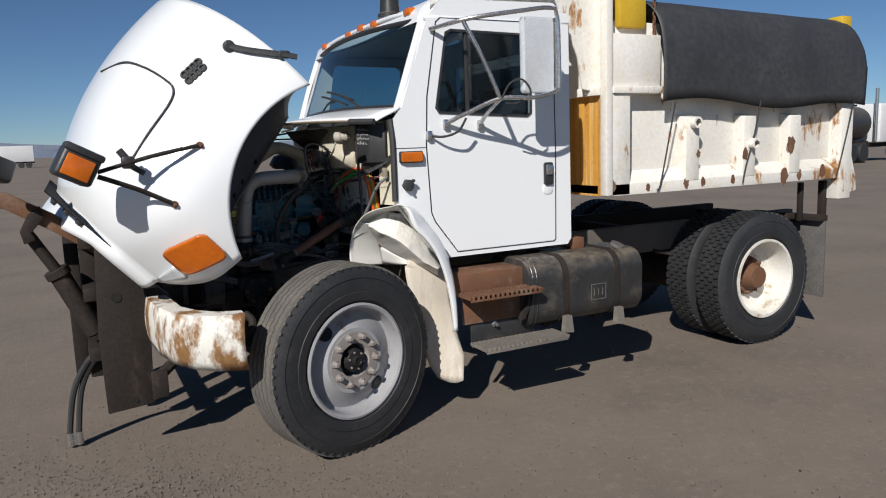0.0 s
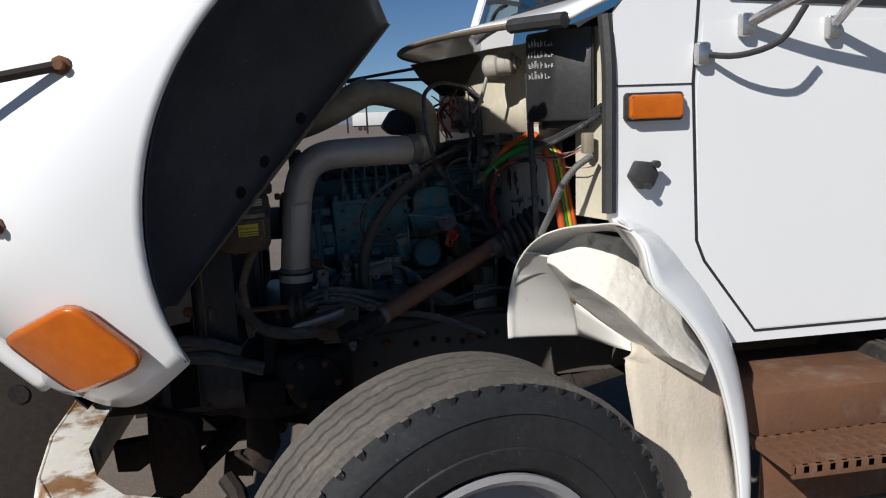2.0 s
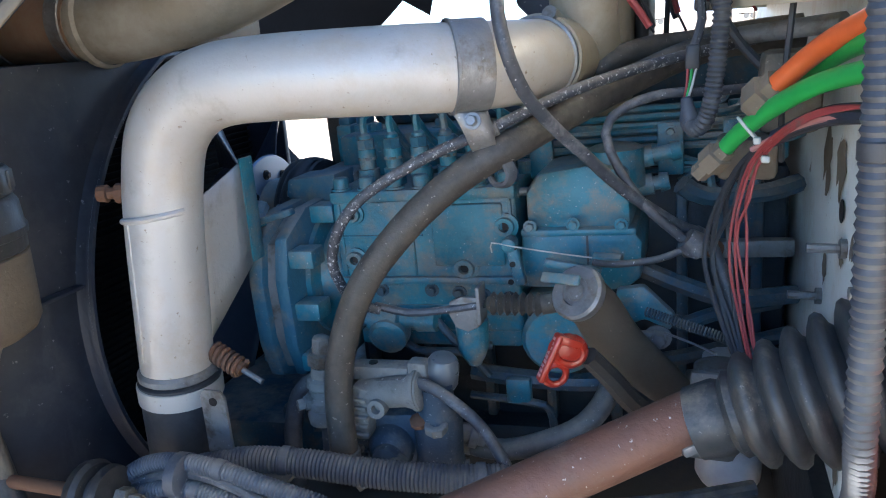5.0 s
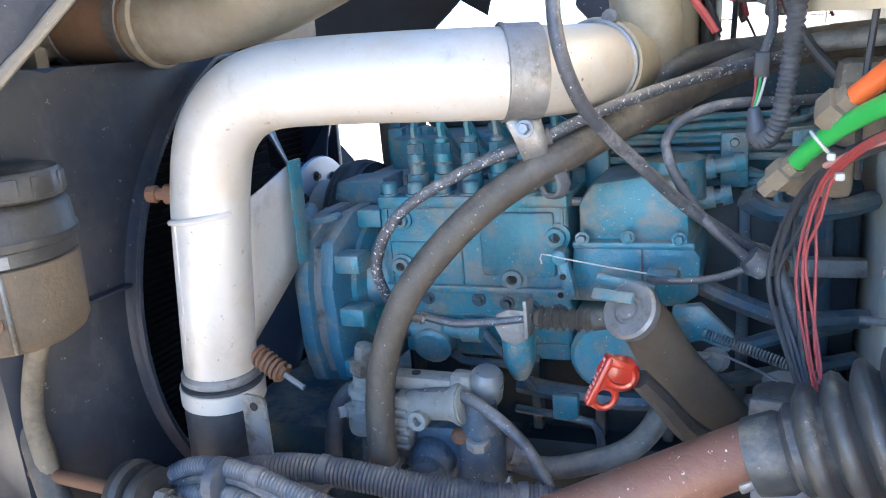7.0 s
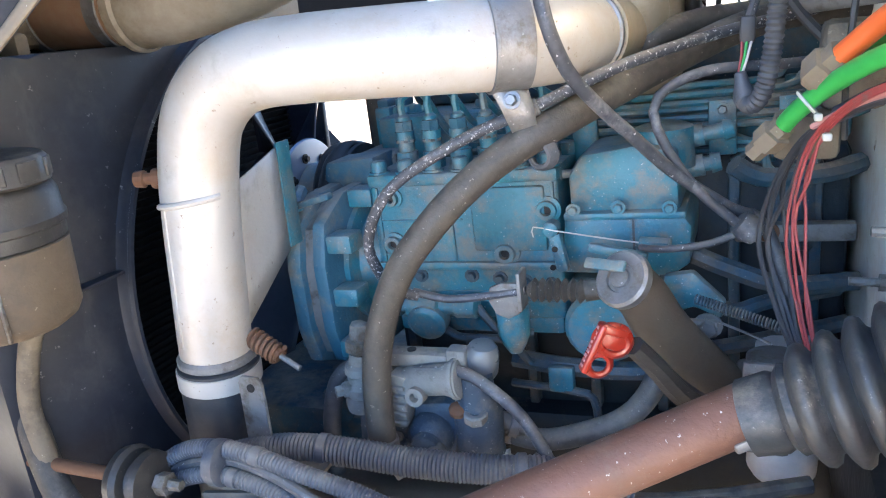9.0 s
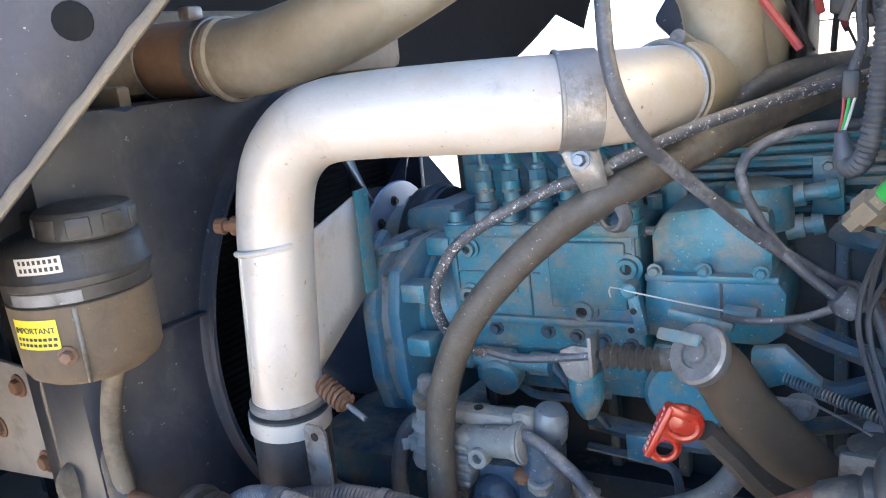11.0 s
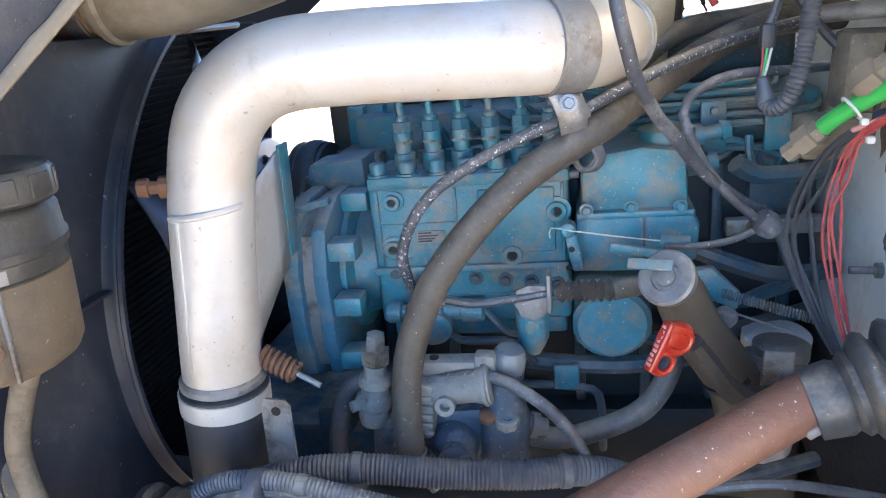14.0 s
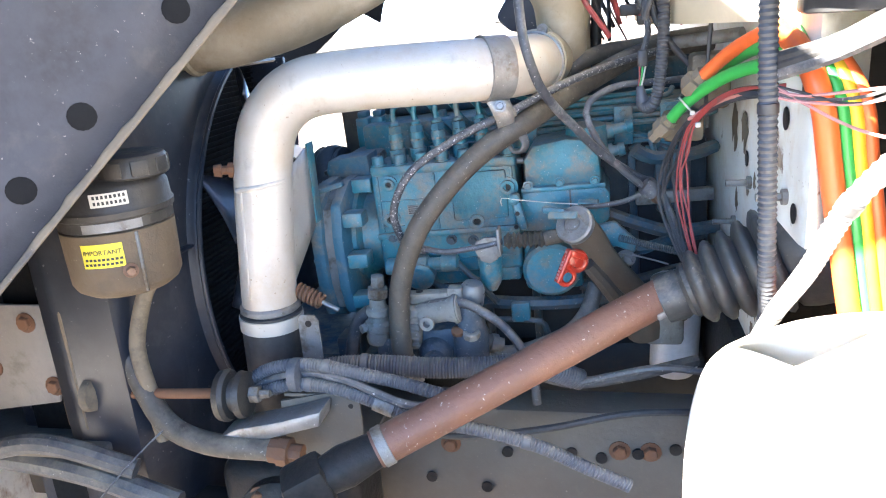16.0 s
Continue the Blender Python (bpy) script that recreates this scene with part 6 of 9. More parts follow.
def stroke(x, z, w, h):
    """One marker stroke on the angled face, x along it."""
    p = FA + FD * x + FNRM * 0.0004
    q = p + FD * w + FNRM * 0.0009
    m = Matrix(((FD.x, FNRM.x, 0, p.x), (FD.y, FNRM.y, 0, p.y), (0, 0, 1, z), (0, 0, 0, 1)))
    part("marker_stroke", boxbm((0, 0, 0), (w, 0.0009, h), m=m), M_CHALK, fb)


for r in range(4):
    for k in range(8 - (r == 3)):
        x0 = 0.012 + k * 0.0120 + (0.004 if k > 4 else 0)
        h = 0.013 + 0.004 * ((k * 7 + r * 3) % 3) - (0.007 if k > 4 else 0)
        z0 = 1.866 - r * 0.0285 - 0.0004 * k
        stroke(x0, z0, 0.0020, h)
        if rng.random() < 0.75:
            stroke(x0, z0 + h * rng.choice((0, 0.45, 0.85)), 0.0075, 0.0019)
        if rng.random() < 0.5:
            stroke(x0 + 0.0046, z0 + h * 0.3 * rng.random(), 0.0018, h * 0.6)
part("lid_lug", boxbm((1.71, 3.62, 1.898), (1.79, 3.65, 1.925), 0.006), M_BLACKPL, fb)
br = thing("brake_fluid_reservoir", (1.69, 3.86, 1.80), "dusty grey brake fluid reservoir on the cowl", "reservoir")
RA = Vector((0.80, -0.55, 0.08)).normalized()
part("reservoir_body", lathebm(Vector((1.640, 3.815, 1.836)) - RA * 0.075, RA, [(0, 0.026), (0.010, 0.036), (0.045, 0.038), (0.052, 0.032), (0.075, 0.031), (0.078, 0.034), (0.092, 0.034), (0.096, 0.028)], 24), M_RESLIGHT, br, "pale dusty reservoir")
part("cap", lathebm(Vector((1.640, 3.815, 1.836)) + RA * 0.02, RA, [(0, 0.020), (0.010, 0.020), (0.012, 0.010), (0.020, 0.010)], 18), M_RESLIGHT, br)
part("outlet", tubebm([(1.585, 3.845, 1.815), (1.575, 3.85, 1.78), (1.565, 3.87, 1.735), (1.55, 3.92, 1.70)], 0.006, n=8, step=0.01), M_RESLIGHT, br)
part("master_cylinder", cylbm((1.70, 3.90, 1.780), (1.87, 3.90, 1.780), 0.022, 14), M_CAST, br)
part("support", boxbm((1.73, 3.88, 1.655), (1.755, 3.92, 1.83), 0.004), M_RESLIGHT, br)
hb_ = thing("cowl_harness", (1.66, 4.0, 1.655), "tangled dark wiring and valves below the cowl", "wiring")
rng = random.Random(11)
for k in range(14):
    y = 4.02 + 0.045 * k
    p0 = Vector((1.70 - wall_bow(y) + rng.uniform(-0.05, 0.01), y, 1.625 + rng.uniform(-0.03, 0.05)))
    wire("lead", [p0, p0 + Vector((rng.uniform(-0.05, 0.03), rng.uniform(-0.05, 0.05), 0.08)), p0 + Vector((rng.uniform(-0.03, 0.02), rng.uniform(-0.08, 0.08), 0.12)), p0 + Vector((0.03, rng.uniform(-0.05, 0.05), 0.09))], rng.choice((0.002, 0.003, 0.0045)), rng.choice((M_LOOMB, M_RUBBER, M_REDW, M_LOOMB, M_RUBBER, M_CABLE)), hb_)
for k, (y, z) in enumerate(((4.14, 1.655), (4.26, 1.64), (4.36, 1.66))):
    part("connector", boxbm((1.57, y - 0.014, z - 0.012), (1.61, y + 0.014, z + 0.014), 0.004), M_BLACKPL, hb_)
part("red_battery_clip", lathebm((1.62, 4.22, 1.655), (1, 0.1, 0), [(0, 0.006), (0.005, 0.009), (0.07, 0.009), (0.08, 0.008)], 10), M_REDW, hb_, "red cable boot")
part("solenoid", lathebm((1.59, 4.18, 1.655), (0, 0, 1), [(0, 0.024), (0.05, 0.024), (0.052, 0.02), (0.07, 0.012)], 14), M_CAST, hb_)
part("pipe_stub", cylbm((1.62, 4.12, 1.60), (1.71, 4.05, 1.61), 0.010, 12), M_CAST, hb_)

# ---- radiator, shroud and fan ----
rad = thing("radiator", (0.66, 4.35, 0.80), "black finned radiator behind a plastic fan shroud", "radiator")
part("core", boxbm((0.58, 3.78, 0.86), (0.66, 4.62, 1.62)), M_FIN, rad)
fin0 = part("fin", boxbm((0.66, 3.80, 0.88), (0.668, 4.60, 0.884)), M_FIN, rad)
for k in range(1, 60):
    piece("fin", fin0, (0, 0, k * 0.0122), rad)
part("top_tank", boxbm((0.56, 3.76, 1.62), (0.70, 4.64, 1.74), 0.02), M_TANB, rad)
part("side_frame", boxbm((0.55, 3.785, 0.84), (0.70, 3.82, 1.74), 0.008), M_SHROUD, rad, "dark radiator side frame")
FC = Vector((0.84, 4.29, 1.265))
FR = 0.388


def shroud(u, v):
    a = 2 * math.pi * u
    c, s = math.cos(a), math.sin(a)
    ri = FR
    k = 1 / max(abs(c) / (0.53 if c < 0 else 0.42), abs(s) / 0.45)
    ro = min(max(k, ri + 0.012), 0.64)
    if v < 0.12:
        x, r = 0.862 - 0.02 * v / 0.12, ri + 0.004 + 0.004 * v
    elif v < 0.75:
        f = (v - 0.12) / 0.63
        x, r = 0.842 - 0.05 * f * f, ri + 0.008 + (ro - ri) * f
    else:
        f = (v - 0.75) / 0.25
        x, r = 0.792 - 0.12 * f, ro + 0.01
    return (x, min(FC.y + r * c, 4.57), min(FC.z + r * s, 1.615))


g = bmesh.new()
grid(g, lambda u, v: shroud(0.25 + 0.5 * u, v), 60, 16)
part("fan_shroud", g, M_SHROUD, rad, "dusty black plastic fan shroud with a round opening", thick=0.005)
part("shroud_rim", tubebm([shroud(0.25 + k / 80, 0) for k in range(41)], 0.0045, n=6, step=0.03), M_SHROUD, rad)
# plain wall added to keep far-side light off the radiator fins
part("core_light_block", boxbm((0.66, 4.585, 0.86), (0.752, 4.60, 1.61), 0.004), M_SHROUD, rad)
part("shroud_seam", boxbm((0.815, 3.80, 1.340), (0.853, 3.905, 1.345), 0.002), M_SHROUD, rad)
FN = Vector((0.80, 4.36, 1.325))
fan = thing("cooling_fan", tuple(FN), "blue-grey steel cooling fan with wide blades and a ribbed belt pulley", "fan")
for k in range(6):
    a0 = radians(53 + 60 * k)

    def blade(u, v):
        r = 0.085 + 0.205 * u
        a = a0 + (v - 0.5) * (0.62 - 0.16 * u)
        return (FN.x + 0.095 * (v - 0.5) * (1 - 0.25 * u) + 0.012 * math.sin(math.pi * v), FN.y + r * math.cos(a), FN.z + r * math.sin(a))
    g = bmesh.new()
    grid(g, blade, 8, 8)
    part("fan_blade", g, M_FAN, fan, thick=0.003)
part("fan_hub", lathebm((0.755, FN.y, FN.z), (1, 0, 0), [(0, 0.05), (0.01, 0.085), (0.05, 0.092), (0.056, 0.06)], 36), M_FAN, fan)
part("hub_plate", lathebm((0.838, FN.y, FN.z), (1, 0, 0), [(0, 0.03), (0.001, 0.100), (0.007, 0.104), (0.011, 0.102), (0.012, 0.094), (0.0125, 0.02)], 44), M_HUBPLATE, fan, "pale blue-grey steel hub plate")
for k in range(8):
    a = 2 * math.pi * k / 8 + 0.2
    part("hub_bolt", bolt_bm((0.8505, FN.y + 0.072 * math.cos(a), FN.z + 0.072 * math.sin(a)), (1, 0, 0), 0.006, 0.006), M_BLACKOIL, fan)
part("hub_drum", lathebm((0.850, FN.y, FN.z), (1, 0, 0), [(0, 0.055), (0.004, 0.060), (0.050, 0.060), (0.054, 0.05)], 32), M_BLUE, fan, "blue hub drum")
ribs = [(0.008 + 0.0045 * i, 0.0935 if i % 2 else 0.0895) for i in range(9)]
part("pulley", lathebm((0.905, FN.y, FN.z), (1, 0, 0), [(0, 0.07), (0.001, 0.094), (0.006, 0.096)] + ribs + [(0.050, 0.096), (0.055, 0.094), (0.056, 0.072), (0.040, 0.066)], 48), M_PULLEY, fan, "dark ribbed belt pulley")
part("pulley_core", lathebm((0.925, FN.y, FN.z), (1, 0, 0), [(0, 0.065), (0.016, 0.065), (0.018, 0.03), (0.10, 0.03)], 24), M_BLACKOIL, fan)
g = bmesh.new()
tube(g, [(0.935, FN.y + 0.0955 * math.cos(t), FN.z + 0.0955 * math.sin(t)) for t in [radians(a) for a in range(-30, 200, 20)]] + [(0.935, 4.29, 1.12), (0.935, 4.31, 0.92), (0.935, 4.42, 0.90)], 0.0040, n=8, step=0.03, flat=1.0)
bmesh.ops.scale(g, vec=(3.4, 1, 1), verts=g.verts, space=Matrix.Translation((-0.935, 0, 0)))
part("drive_belt", g, M_PULLEY, fan, "black ribbed drive belt")

# ---- engine ----
SEAT = seat_engine
eng = thing("diesel_engine", (1.35, 4.42, 0.75), "blue-painted dusty inline diesel engine", "engine")
# block and crankcase: the dark void below the pump is in their colour
part("block", boxbm((1.03, 4.28, 0.86), (1.70, 4.64, 1.40), 0.015), M_BLOCK, eng, "grimy blue engine block, coloured near black for the shade")
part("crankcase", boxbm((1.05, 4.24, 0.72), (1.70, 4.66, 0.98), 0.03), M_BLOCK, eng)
part("cylinder_head", boxbm((1.03, 4.30, 1.40), (1.70, 4.62, 1.475), 0.008), M_BLUE, eng, "blue cylinder head")
part("valve_cover", boxbm((1.045, 4.40, 1.475), (1.69, 4.62, 1.576), 0.02, 3), M_BLUED, eng)
part("oil_pan", boxbm((1.08, 4.28, 0.58), (1.60, 4.62, 0.74), 0.04), M_BLACKOIL, eng)
for k in range(7):
    part("block_rib", boxbm((1.05 + 0.1 * k, 4.262, 0.98), (1.066 + 0.1 * k, 4.285, 1.38), 0.004), M_BLUED, eng)
for k in range(6):
    part("head_bolt", bolt_bm((1.08 + 0.11 * k, 4.34, 1.475), (0, 0, 1), 0.010, 0.012), M_BLUE, eng)
part("thermostat_housing", boxbm((1.0, 4.26, 1.35), (1.075, 4.40, 1.425), 0.010), M_CAST, eng)
part("coolant_outlet", boxbm((0.947, 4.42, 1.385), (0.996, 4.49, 1.60), 0.012, 3), M_HOSET, eng, "dark grey coolant outlet housing")
part("outlet_flange", boxbm((0.942, 4.405, 1.385), (1.00, 4.49, 1.402), 0.004), M_RAIL, eng)
part("pump_mount", prismbm([(0.980, 1.398), (0.986, 1.424), (1.066, 1.430), (1.070, 1.305), (1.030, 1.305), (1.030, 1.372), (1.012, 1.386), (0.988, 1.388)], "y", 4.20, 4.27, bevel=0.005), M_GEAR, eng, "dust-topped blue mounting block")
part("pump_mount_tab", boxbm((0.966, 4.225, 1.390), (0.990, 4.24, 1.400), 0.002), M_CAST, eng)
for x in (1.018, 1.050):
    part("fuel_filter_post", boxbm((x - 0.0145, 4.345, 1.36), (x + 0.0135, 4.39, 1.487), 0.005, 2), M_BLUE, eng, "blue fuel filter post")
    part("post_cap", boxbm((x - 0.0105, 4.350, 1.486), (x + 0.0095, 4.385, 1.500), 0.004, 2), M_GEAR, eng)
# front gear cover plates
GC = [(4.06, 1.20), (4.075, 1.145), (4.14, 1.115), (4.45, 1.10), (4.62, 1.2), (4.62, 1.36), (4.42, 1.395), (4.14, 1.392), (4.075, 1.36), (4.06, 1.30)]
part("gear_cover", prismbm(GC, "x", 0.985, 1.008, bevel=0.005), M_GEAR, eng, "blue front gear cover")
part("gear_cover_flange", prismbm([(y + (0.012 if y < 4.3 else -0.012), z + (0.01 if z < 1.25 else -0.01)) for y, z in GC], "x", 1.008, 1.024), M_CAST, eng, "dusty unpainted flange")
part("gear_cover_back", prismbm([(y + 0.004, z) for y, z in GC], "x", 1.024, 1.044, bevel=0.004), M_GEAR, eng)
for y, z in ((4.068, 1.17), (4.072, 1.25), (4.075, 1.33), (4.15, 1.378)):
    part("cover_boss", boxbm((1.044, y - 0.002, z - 0.014), (1.082, y + 0.035, z + 0.014), 0.004), M_BLUE, eng)
    part("cover_bolt", bolt_bm((0.985, y + 0.02, z), (-1, 0, 0), 0.009, 0.008), M_BLUE, eng)
part("cover_arm", tubebm([(0.99, 4.10, 1.375), (0.965, 4.14, 1.378), (0.935, 4.2, 1.38)], 0.012, n=8), M_BLUE, eng)
part("cover_arm", boxbm((0.985, 4.09, 1.385), (1.05, 4.105, 1.395), 0.003, m=Matrix.Translation((1.02, 4.1, 1.39)) @ Matrix.Rotation(radians(-14), 4, "Y") @ Matrix.Translation((-1.02, -4.1, -1.39))), M_GEAR, eng)

# injection pump
pump = part("injection_pump", boxbm((1.088, 4.135, 1.195), (1.352, 4.25, 1.408), 0.007, 3), M_BLUE, eng, "blue inline injection pump")
part("pump_foot", boxbm((1.10, 4.15, 1.165), (1.345, 4.25, 1.20), 0.006), M_BLUE, pump)
part("pump_nose", lathebm((1.040, 4.215, 1.27), (1, 0, 0), [(0, 0.105), (0.012, 0.105), (0.018, 0.085), (0.05, 0.075)], 28), M_BLUE, pump)
part("pump_top", boxbm((1.090, 4.128, 1.398), (1.354, 4.245, 1.416), 0.004), M_BLUE, pump)
part("pump_ledge", boxbm((1.088, 4.128, 1.272), (1.352, 4.137, 1.284), 0.003), M_BLUE, pump)
part("pump_panel", boxbm((1.235, 4.129, 1.30), (1.335, 4.136, 1.392), 0.004), M_BLUE, pump)
for k in range(7):
    part("pump_bolt", lathebm((1.104 + 0.0395 * k, 4.143, 1.416), (0, 0, 1), [(0, 0.0145), (0.003, 0.0145), (0.003, 0.0112), (0.016, 0.0112), (0.0185, 0.0095), (0.019, 0.005)], 12), M_BLUE, pump)
for k in range(6):
    x = 1.134 + 0.0395 * k
    part("delivery_valve", lathebm((x, 4.175, 1.414), (0, 0, 1), [(0, 0.015), (0.026, 0.015), (0.027, 0.0115), (0.040, 0.0115), (0.041, 0.013), (0.056, 0.013), (0.057, 0.009), (0.076, 0.009), (0.080, 0.005)], 12), M_BLUE, pump, "blue delivery valve holder")
    part("valve_ring", lathebm((x, 4.175, 1.454), (0, 0, 1), [(0, 0.0145), (0.004, 0.0145)], 6), M_CAST, pump)
    part("line_nut", lathebm((x, 4.175, 1.470), (0, 0, 1), [(0, 0.0125), (0.014, 0.0125), (0.016, 0.008)], 6), M_GEAR, pump)
    part("rear_pump_bolt", lathebm((x + 0.018, 4.215, 1.416), (0, 0, 1), [(0, 0.010), (0.018, 0.010)], 6), M_BLUE, pump)
for x, z, r in ((1.122, 1.381, 0.0105), (1.117, 1.312, 0.012), (1.277, 1.297, 0.0135), (1.337, 1.358, 0.013)):
    part("plug", lathebm((x, 4.136, z), (0, -1, 0), [(0, r * 1.45), (0.005, r * 1.45), (0.006, r * 1.05), (0.012, r), (0.012, r * 0.55), (0.004, r * 0.5)], 16), M_BLUE, pump)
    part("plug_socket", lathebm((x, 4.1365 - 0.0055, z), (0, -1, 0), [(0, r * 0.48), (0.0008, r * 0.48)], 12), M_BLACKOIL, pump)
for x, z in ((1.225, 1.262), (1.265, 1.258), (1.30, 1.254), (1.335, 1.25), (1.115, 1.275), (1.15, 1.262)):
    part("face_bolt", lathebm((x, 4.136, z), (0, -1, 0), [(0, 0.0105), (0.003, 0.0105), (0.003, 0.0065), (0.010, 0.006)], 10), M_BLUED, pump)
part("name_plate", boxbm((1.150, 4.132, 1.318), (1.188, 4.1345, 1.336), 0.0005), M_CAST, pump, "small metal data plate")
for k in range(4):
    part("plate_print", boxbm((1.152, 4.1305, 1.3205 + k * 0.004), (1.17 + 0.004 * (k % 3), 4.1318, 1.3222 + k * 0.004)), M_INK, pump)
for x0, x1, z0 in ((1.10, 1.22, 1.345), (1.10, 1.14, 1.295), (1.17, 1.30, 1.236), (1.24, 1.34, 1.222)):
    part("casting_line", boxbm((x0, 4.1325, z0), (x1, 4.137, z0 + 0.003), 0.001), M_BLUE, pump)
for x0 in (1.10, 1.205, 1.345):
    part("casting_edge", boxbm((x0 - 0.002, 4.1315, 1.285), (x0 + 0.002, 4.137, 1.396), 0.0015), M_BLUE, pump)
# lift pump below
part("lift_pump", lathebm((1.105, 4.115, 1.222), (1, 0, 0), [(0, 0.016), (0.018, 0.016), (0.02, 0.010), (0.03, 0.010), (0.032, 0.018), (0.075, 0.018), (0.078, 0.012), (0.10, 0.012), (0.102, 0.017), (0.13, 0.017), (0.133, 0.008)], 12), M_BLUE, pump)
part("lift_pump_drum", lathebm((1.165, 4.12, 1.205), (0, -1, -0.2), [(0, 0.028), (0.022, 0.028), (0.026, 0.022)], 18), M_BLUE, pump)
for pts in ([(1.235, 4.115, 1.222), (1.25, 4.11, 1.205), (1.27, 4.11, 1.185), (1.31, 4.12, 1.182)], [(1.17, 4.13, 1.19), (1.20, 4.12, 1.172), (1.27, 4.12, 1.168), (1.30, 4.125, 1.13)]):
    wire("fuel_line", pts, 0.006, M_BLUED, pump)
# governor
part("governor_lower", prismbm([(1.354, 1.272), (1.362, 1.352), (1.505, 1.352), (1.515, 1.335), (1.512, 1.285), (1.49, 1.268)], "y", 4.118, 4.25, bevel=0.006), M_BLUE, pump, "blue governor housing")
part("governor_upper", prismbm([(1.368, 1.352), (1.368, 1.405), (1.385, 1.432), (1.445, 1.440), (1.498, 1.432), (1.502, 1.352)], "y", 4.125, 4.24, bevel=0.008), M_BLUE, pump)
part("governor_lid_edge", boxbm((1.362, 4.112, 1.347), (1.508, 4.25, 1.357), 0.003), M_BLUE, pump)
part("governor_drum", lathebm((1.478, 4.18, 1.40), (0, 0, 1), [(0, 0.038), (0.052, 0.036), (0.056, 0.028), (0.06, 0.012)], 20), M_BLUE, pump)
for z, L in ((1.435, 0.055), (1.395, 0.04)):
    part("governor_port", lathebm((1.505, 4.19, z), (1, 0.05, 0.15), [(0, 0.015), (0.02, 0.015), (0.02, 0.010), (L - 0.012, 0.010), (L - 0.012, 0.014), (L, 0.012)], 12), M_BLUE, pump)
part("governor_knob", lathebm((1.366, 4.16, 1.40), (-1, 0, 0), [(0, 0.006), (0.012, 0.006), (0.013, 0.009), (0.02, 0.008)], 10), M_CAST, pump)
for x, z in ((1.375, 1.362), (1.49, 1.362), (1.43, 1.364)):
    part("governor_bolt", bolt_bm((x, 4.113, z), (0, -1, 0), 0.006, 0.006), M_BLUE, pump)
part("governor_split", boxbm((1.445, 4.1165, 1.275), (1.448, 4.119, 1.35)), M_BLUED, pump)
part("stop_drum", lathebm((1.405, 4.15, 1.195), (0, -1, 0), [(0, 0.052), (0.035, 0.052), (0.042, 0.045)], 24), M_BLUE, pump)
part("pump_base_box", boxbm((1.352, 4.15, 1.14), (1.46, 4.26, 1.25), 0.012), M_BLUE, pump)
# lever and throttle linkage
lev = part("stop_lever", boxbm((1.352, 4.085, 1.285), (1.368, 4.10, 1.345), 0.005, m=Matrix.Translation((1.36, 4.09, 1.31)) @ Matrix.Rotation(radians(-10), 4, "Y") @ Matrix.Translation((-1.36, -4.09, -1.31))), M_BLUE, pump, "blue stop lever")
for z in (1.293, 1.318, 1.342):
    part("lever_hole", cylbm((1.356 + (1.318 - z) * -0.15, 4.0835, z), (1.356 + (1.318 - z) * -0.15, 4.0845, z), 0.004, 10), M_BLACKOIL, lev)
part("lever_pivot", lathebm((1.352, 4.10, 1.345), (0, -1, 0), [(0, 0.010), (0.02, 0.010), (0.022, 0.007)], 12), M_BLUE, lev)
wire("stop_wire", [(1.33, 4.085, 1.335), (1.332, 4.08, 1.35), (1.36, 4.078, 1.345), (1.42, 4.07, 1.337), (1.475, 4.06, 1.332)], 0.0010, M_TIE, pump, "thin steel wire", n=6)
part("wire_sleeve", cylbm((1.462, 4.063, 1.333), (1.495, 4.057, 1.332), 0.008, 10), M_BLUE, pump)
part("throttle_arm", boxbm((1.40, 4.06, 1.315), (1.47, 4.07, 1.328), 0.004, m=Matrix.Translation((1.43, 4.06, 1.32)) @ Matrix.Rotation(radians(12), 4, "Y") @ Matrix.Translation((-1.43, -4.06, -1.32))), M_BLUE, pump)
part("throttle_quadrant", prismbm([(1.485, 1.24), (1.488, 1.295), (1.52, 1.30), (1.555, 1.262), (1.55, 1.24), (1.52, 1.255)], "y", 4.05, 4.065, bevel=0.004), M_BLUE, pump)
part("throttle_bolt", bolt_bm((1.535, 4.05, 1.232), (0, -1, 0), 0.011, 0.012), M_CAST, pump)
part("rod_end", cylbm((1.50, 4.045, 1.238), (1.545, 4.045, 1.236), 0.006, 8), M_CAST, pump)
brk = part("cable_bracket", prismbm([(1.288, 1.272), (1.290, 1.290), (1.305, 1.297), (1.326, 1.296), (1.332, 1.27), (1.325, 1.255), (1.311, 1.248), (1.296, 1.254)], "y", 4.018, 4.024, bevel=0.002), M_CAST, pump, "galvanized cable bracket")
part("bracket_flange", boxbm((1.328, 4.005, 1.264), (1.333, 4.033, 1.314), 0.0015), M_CAST, brk)
part("bracket_boss", lathebm((1.306, 4.05, 1.252), (0.0, 0, -1), [(0, 0.021), (0.04, 0.020), (0.055, 0.014), (0.065, 0.008)], 14), M_BLUE, pump)
wire("throttle_cable", [(1.20, 4.0, 1.292), (1.24, 4.01, 1.278), (1.29, 4.018, 1.28), (1.335, 4.02, 1.287)], 0.0055, M_CABLE, pump)
part("cable_bellows", lathebm((1.338, 4.02, 1.288), (1, 0, -0.01), [(0.0, 0.008)] + [(0.003 + 0.0045 * i, 0.0155 if i % 2 else 0.010) for i in range(14)] + [(0.068, 0.009)], 14), M_HOSET, pump, "dusty rubber bellows")
part("cable_sleeve", cylbm((1.404, 4.02, 1.287), (1.452, 4.03, 1.292), 0.013, 12), M_HOSET, pump)
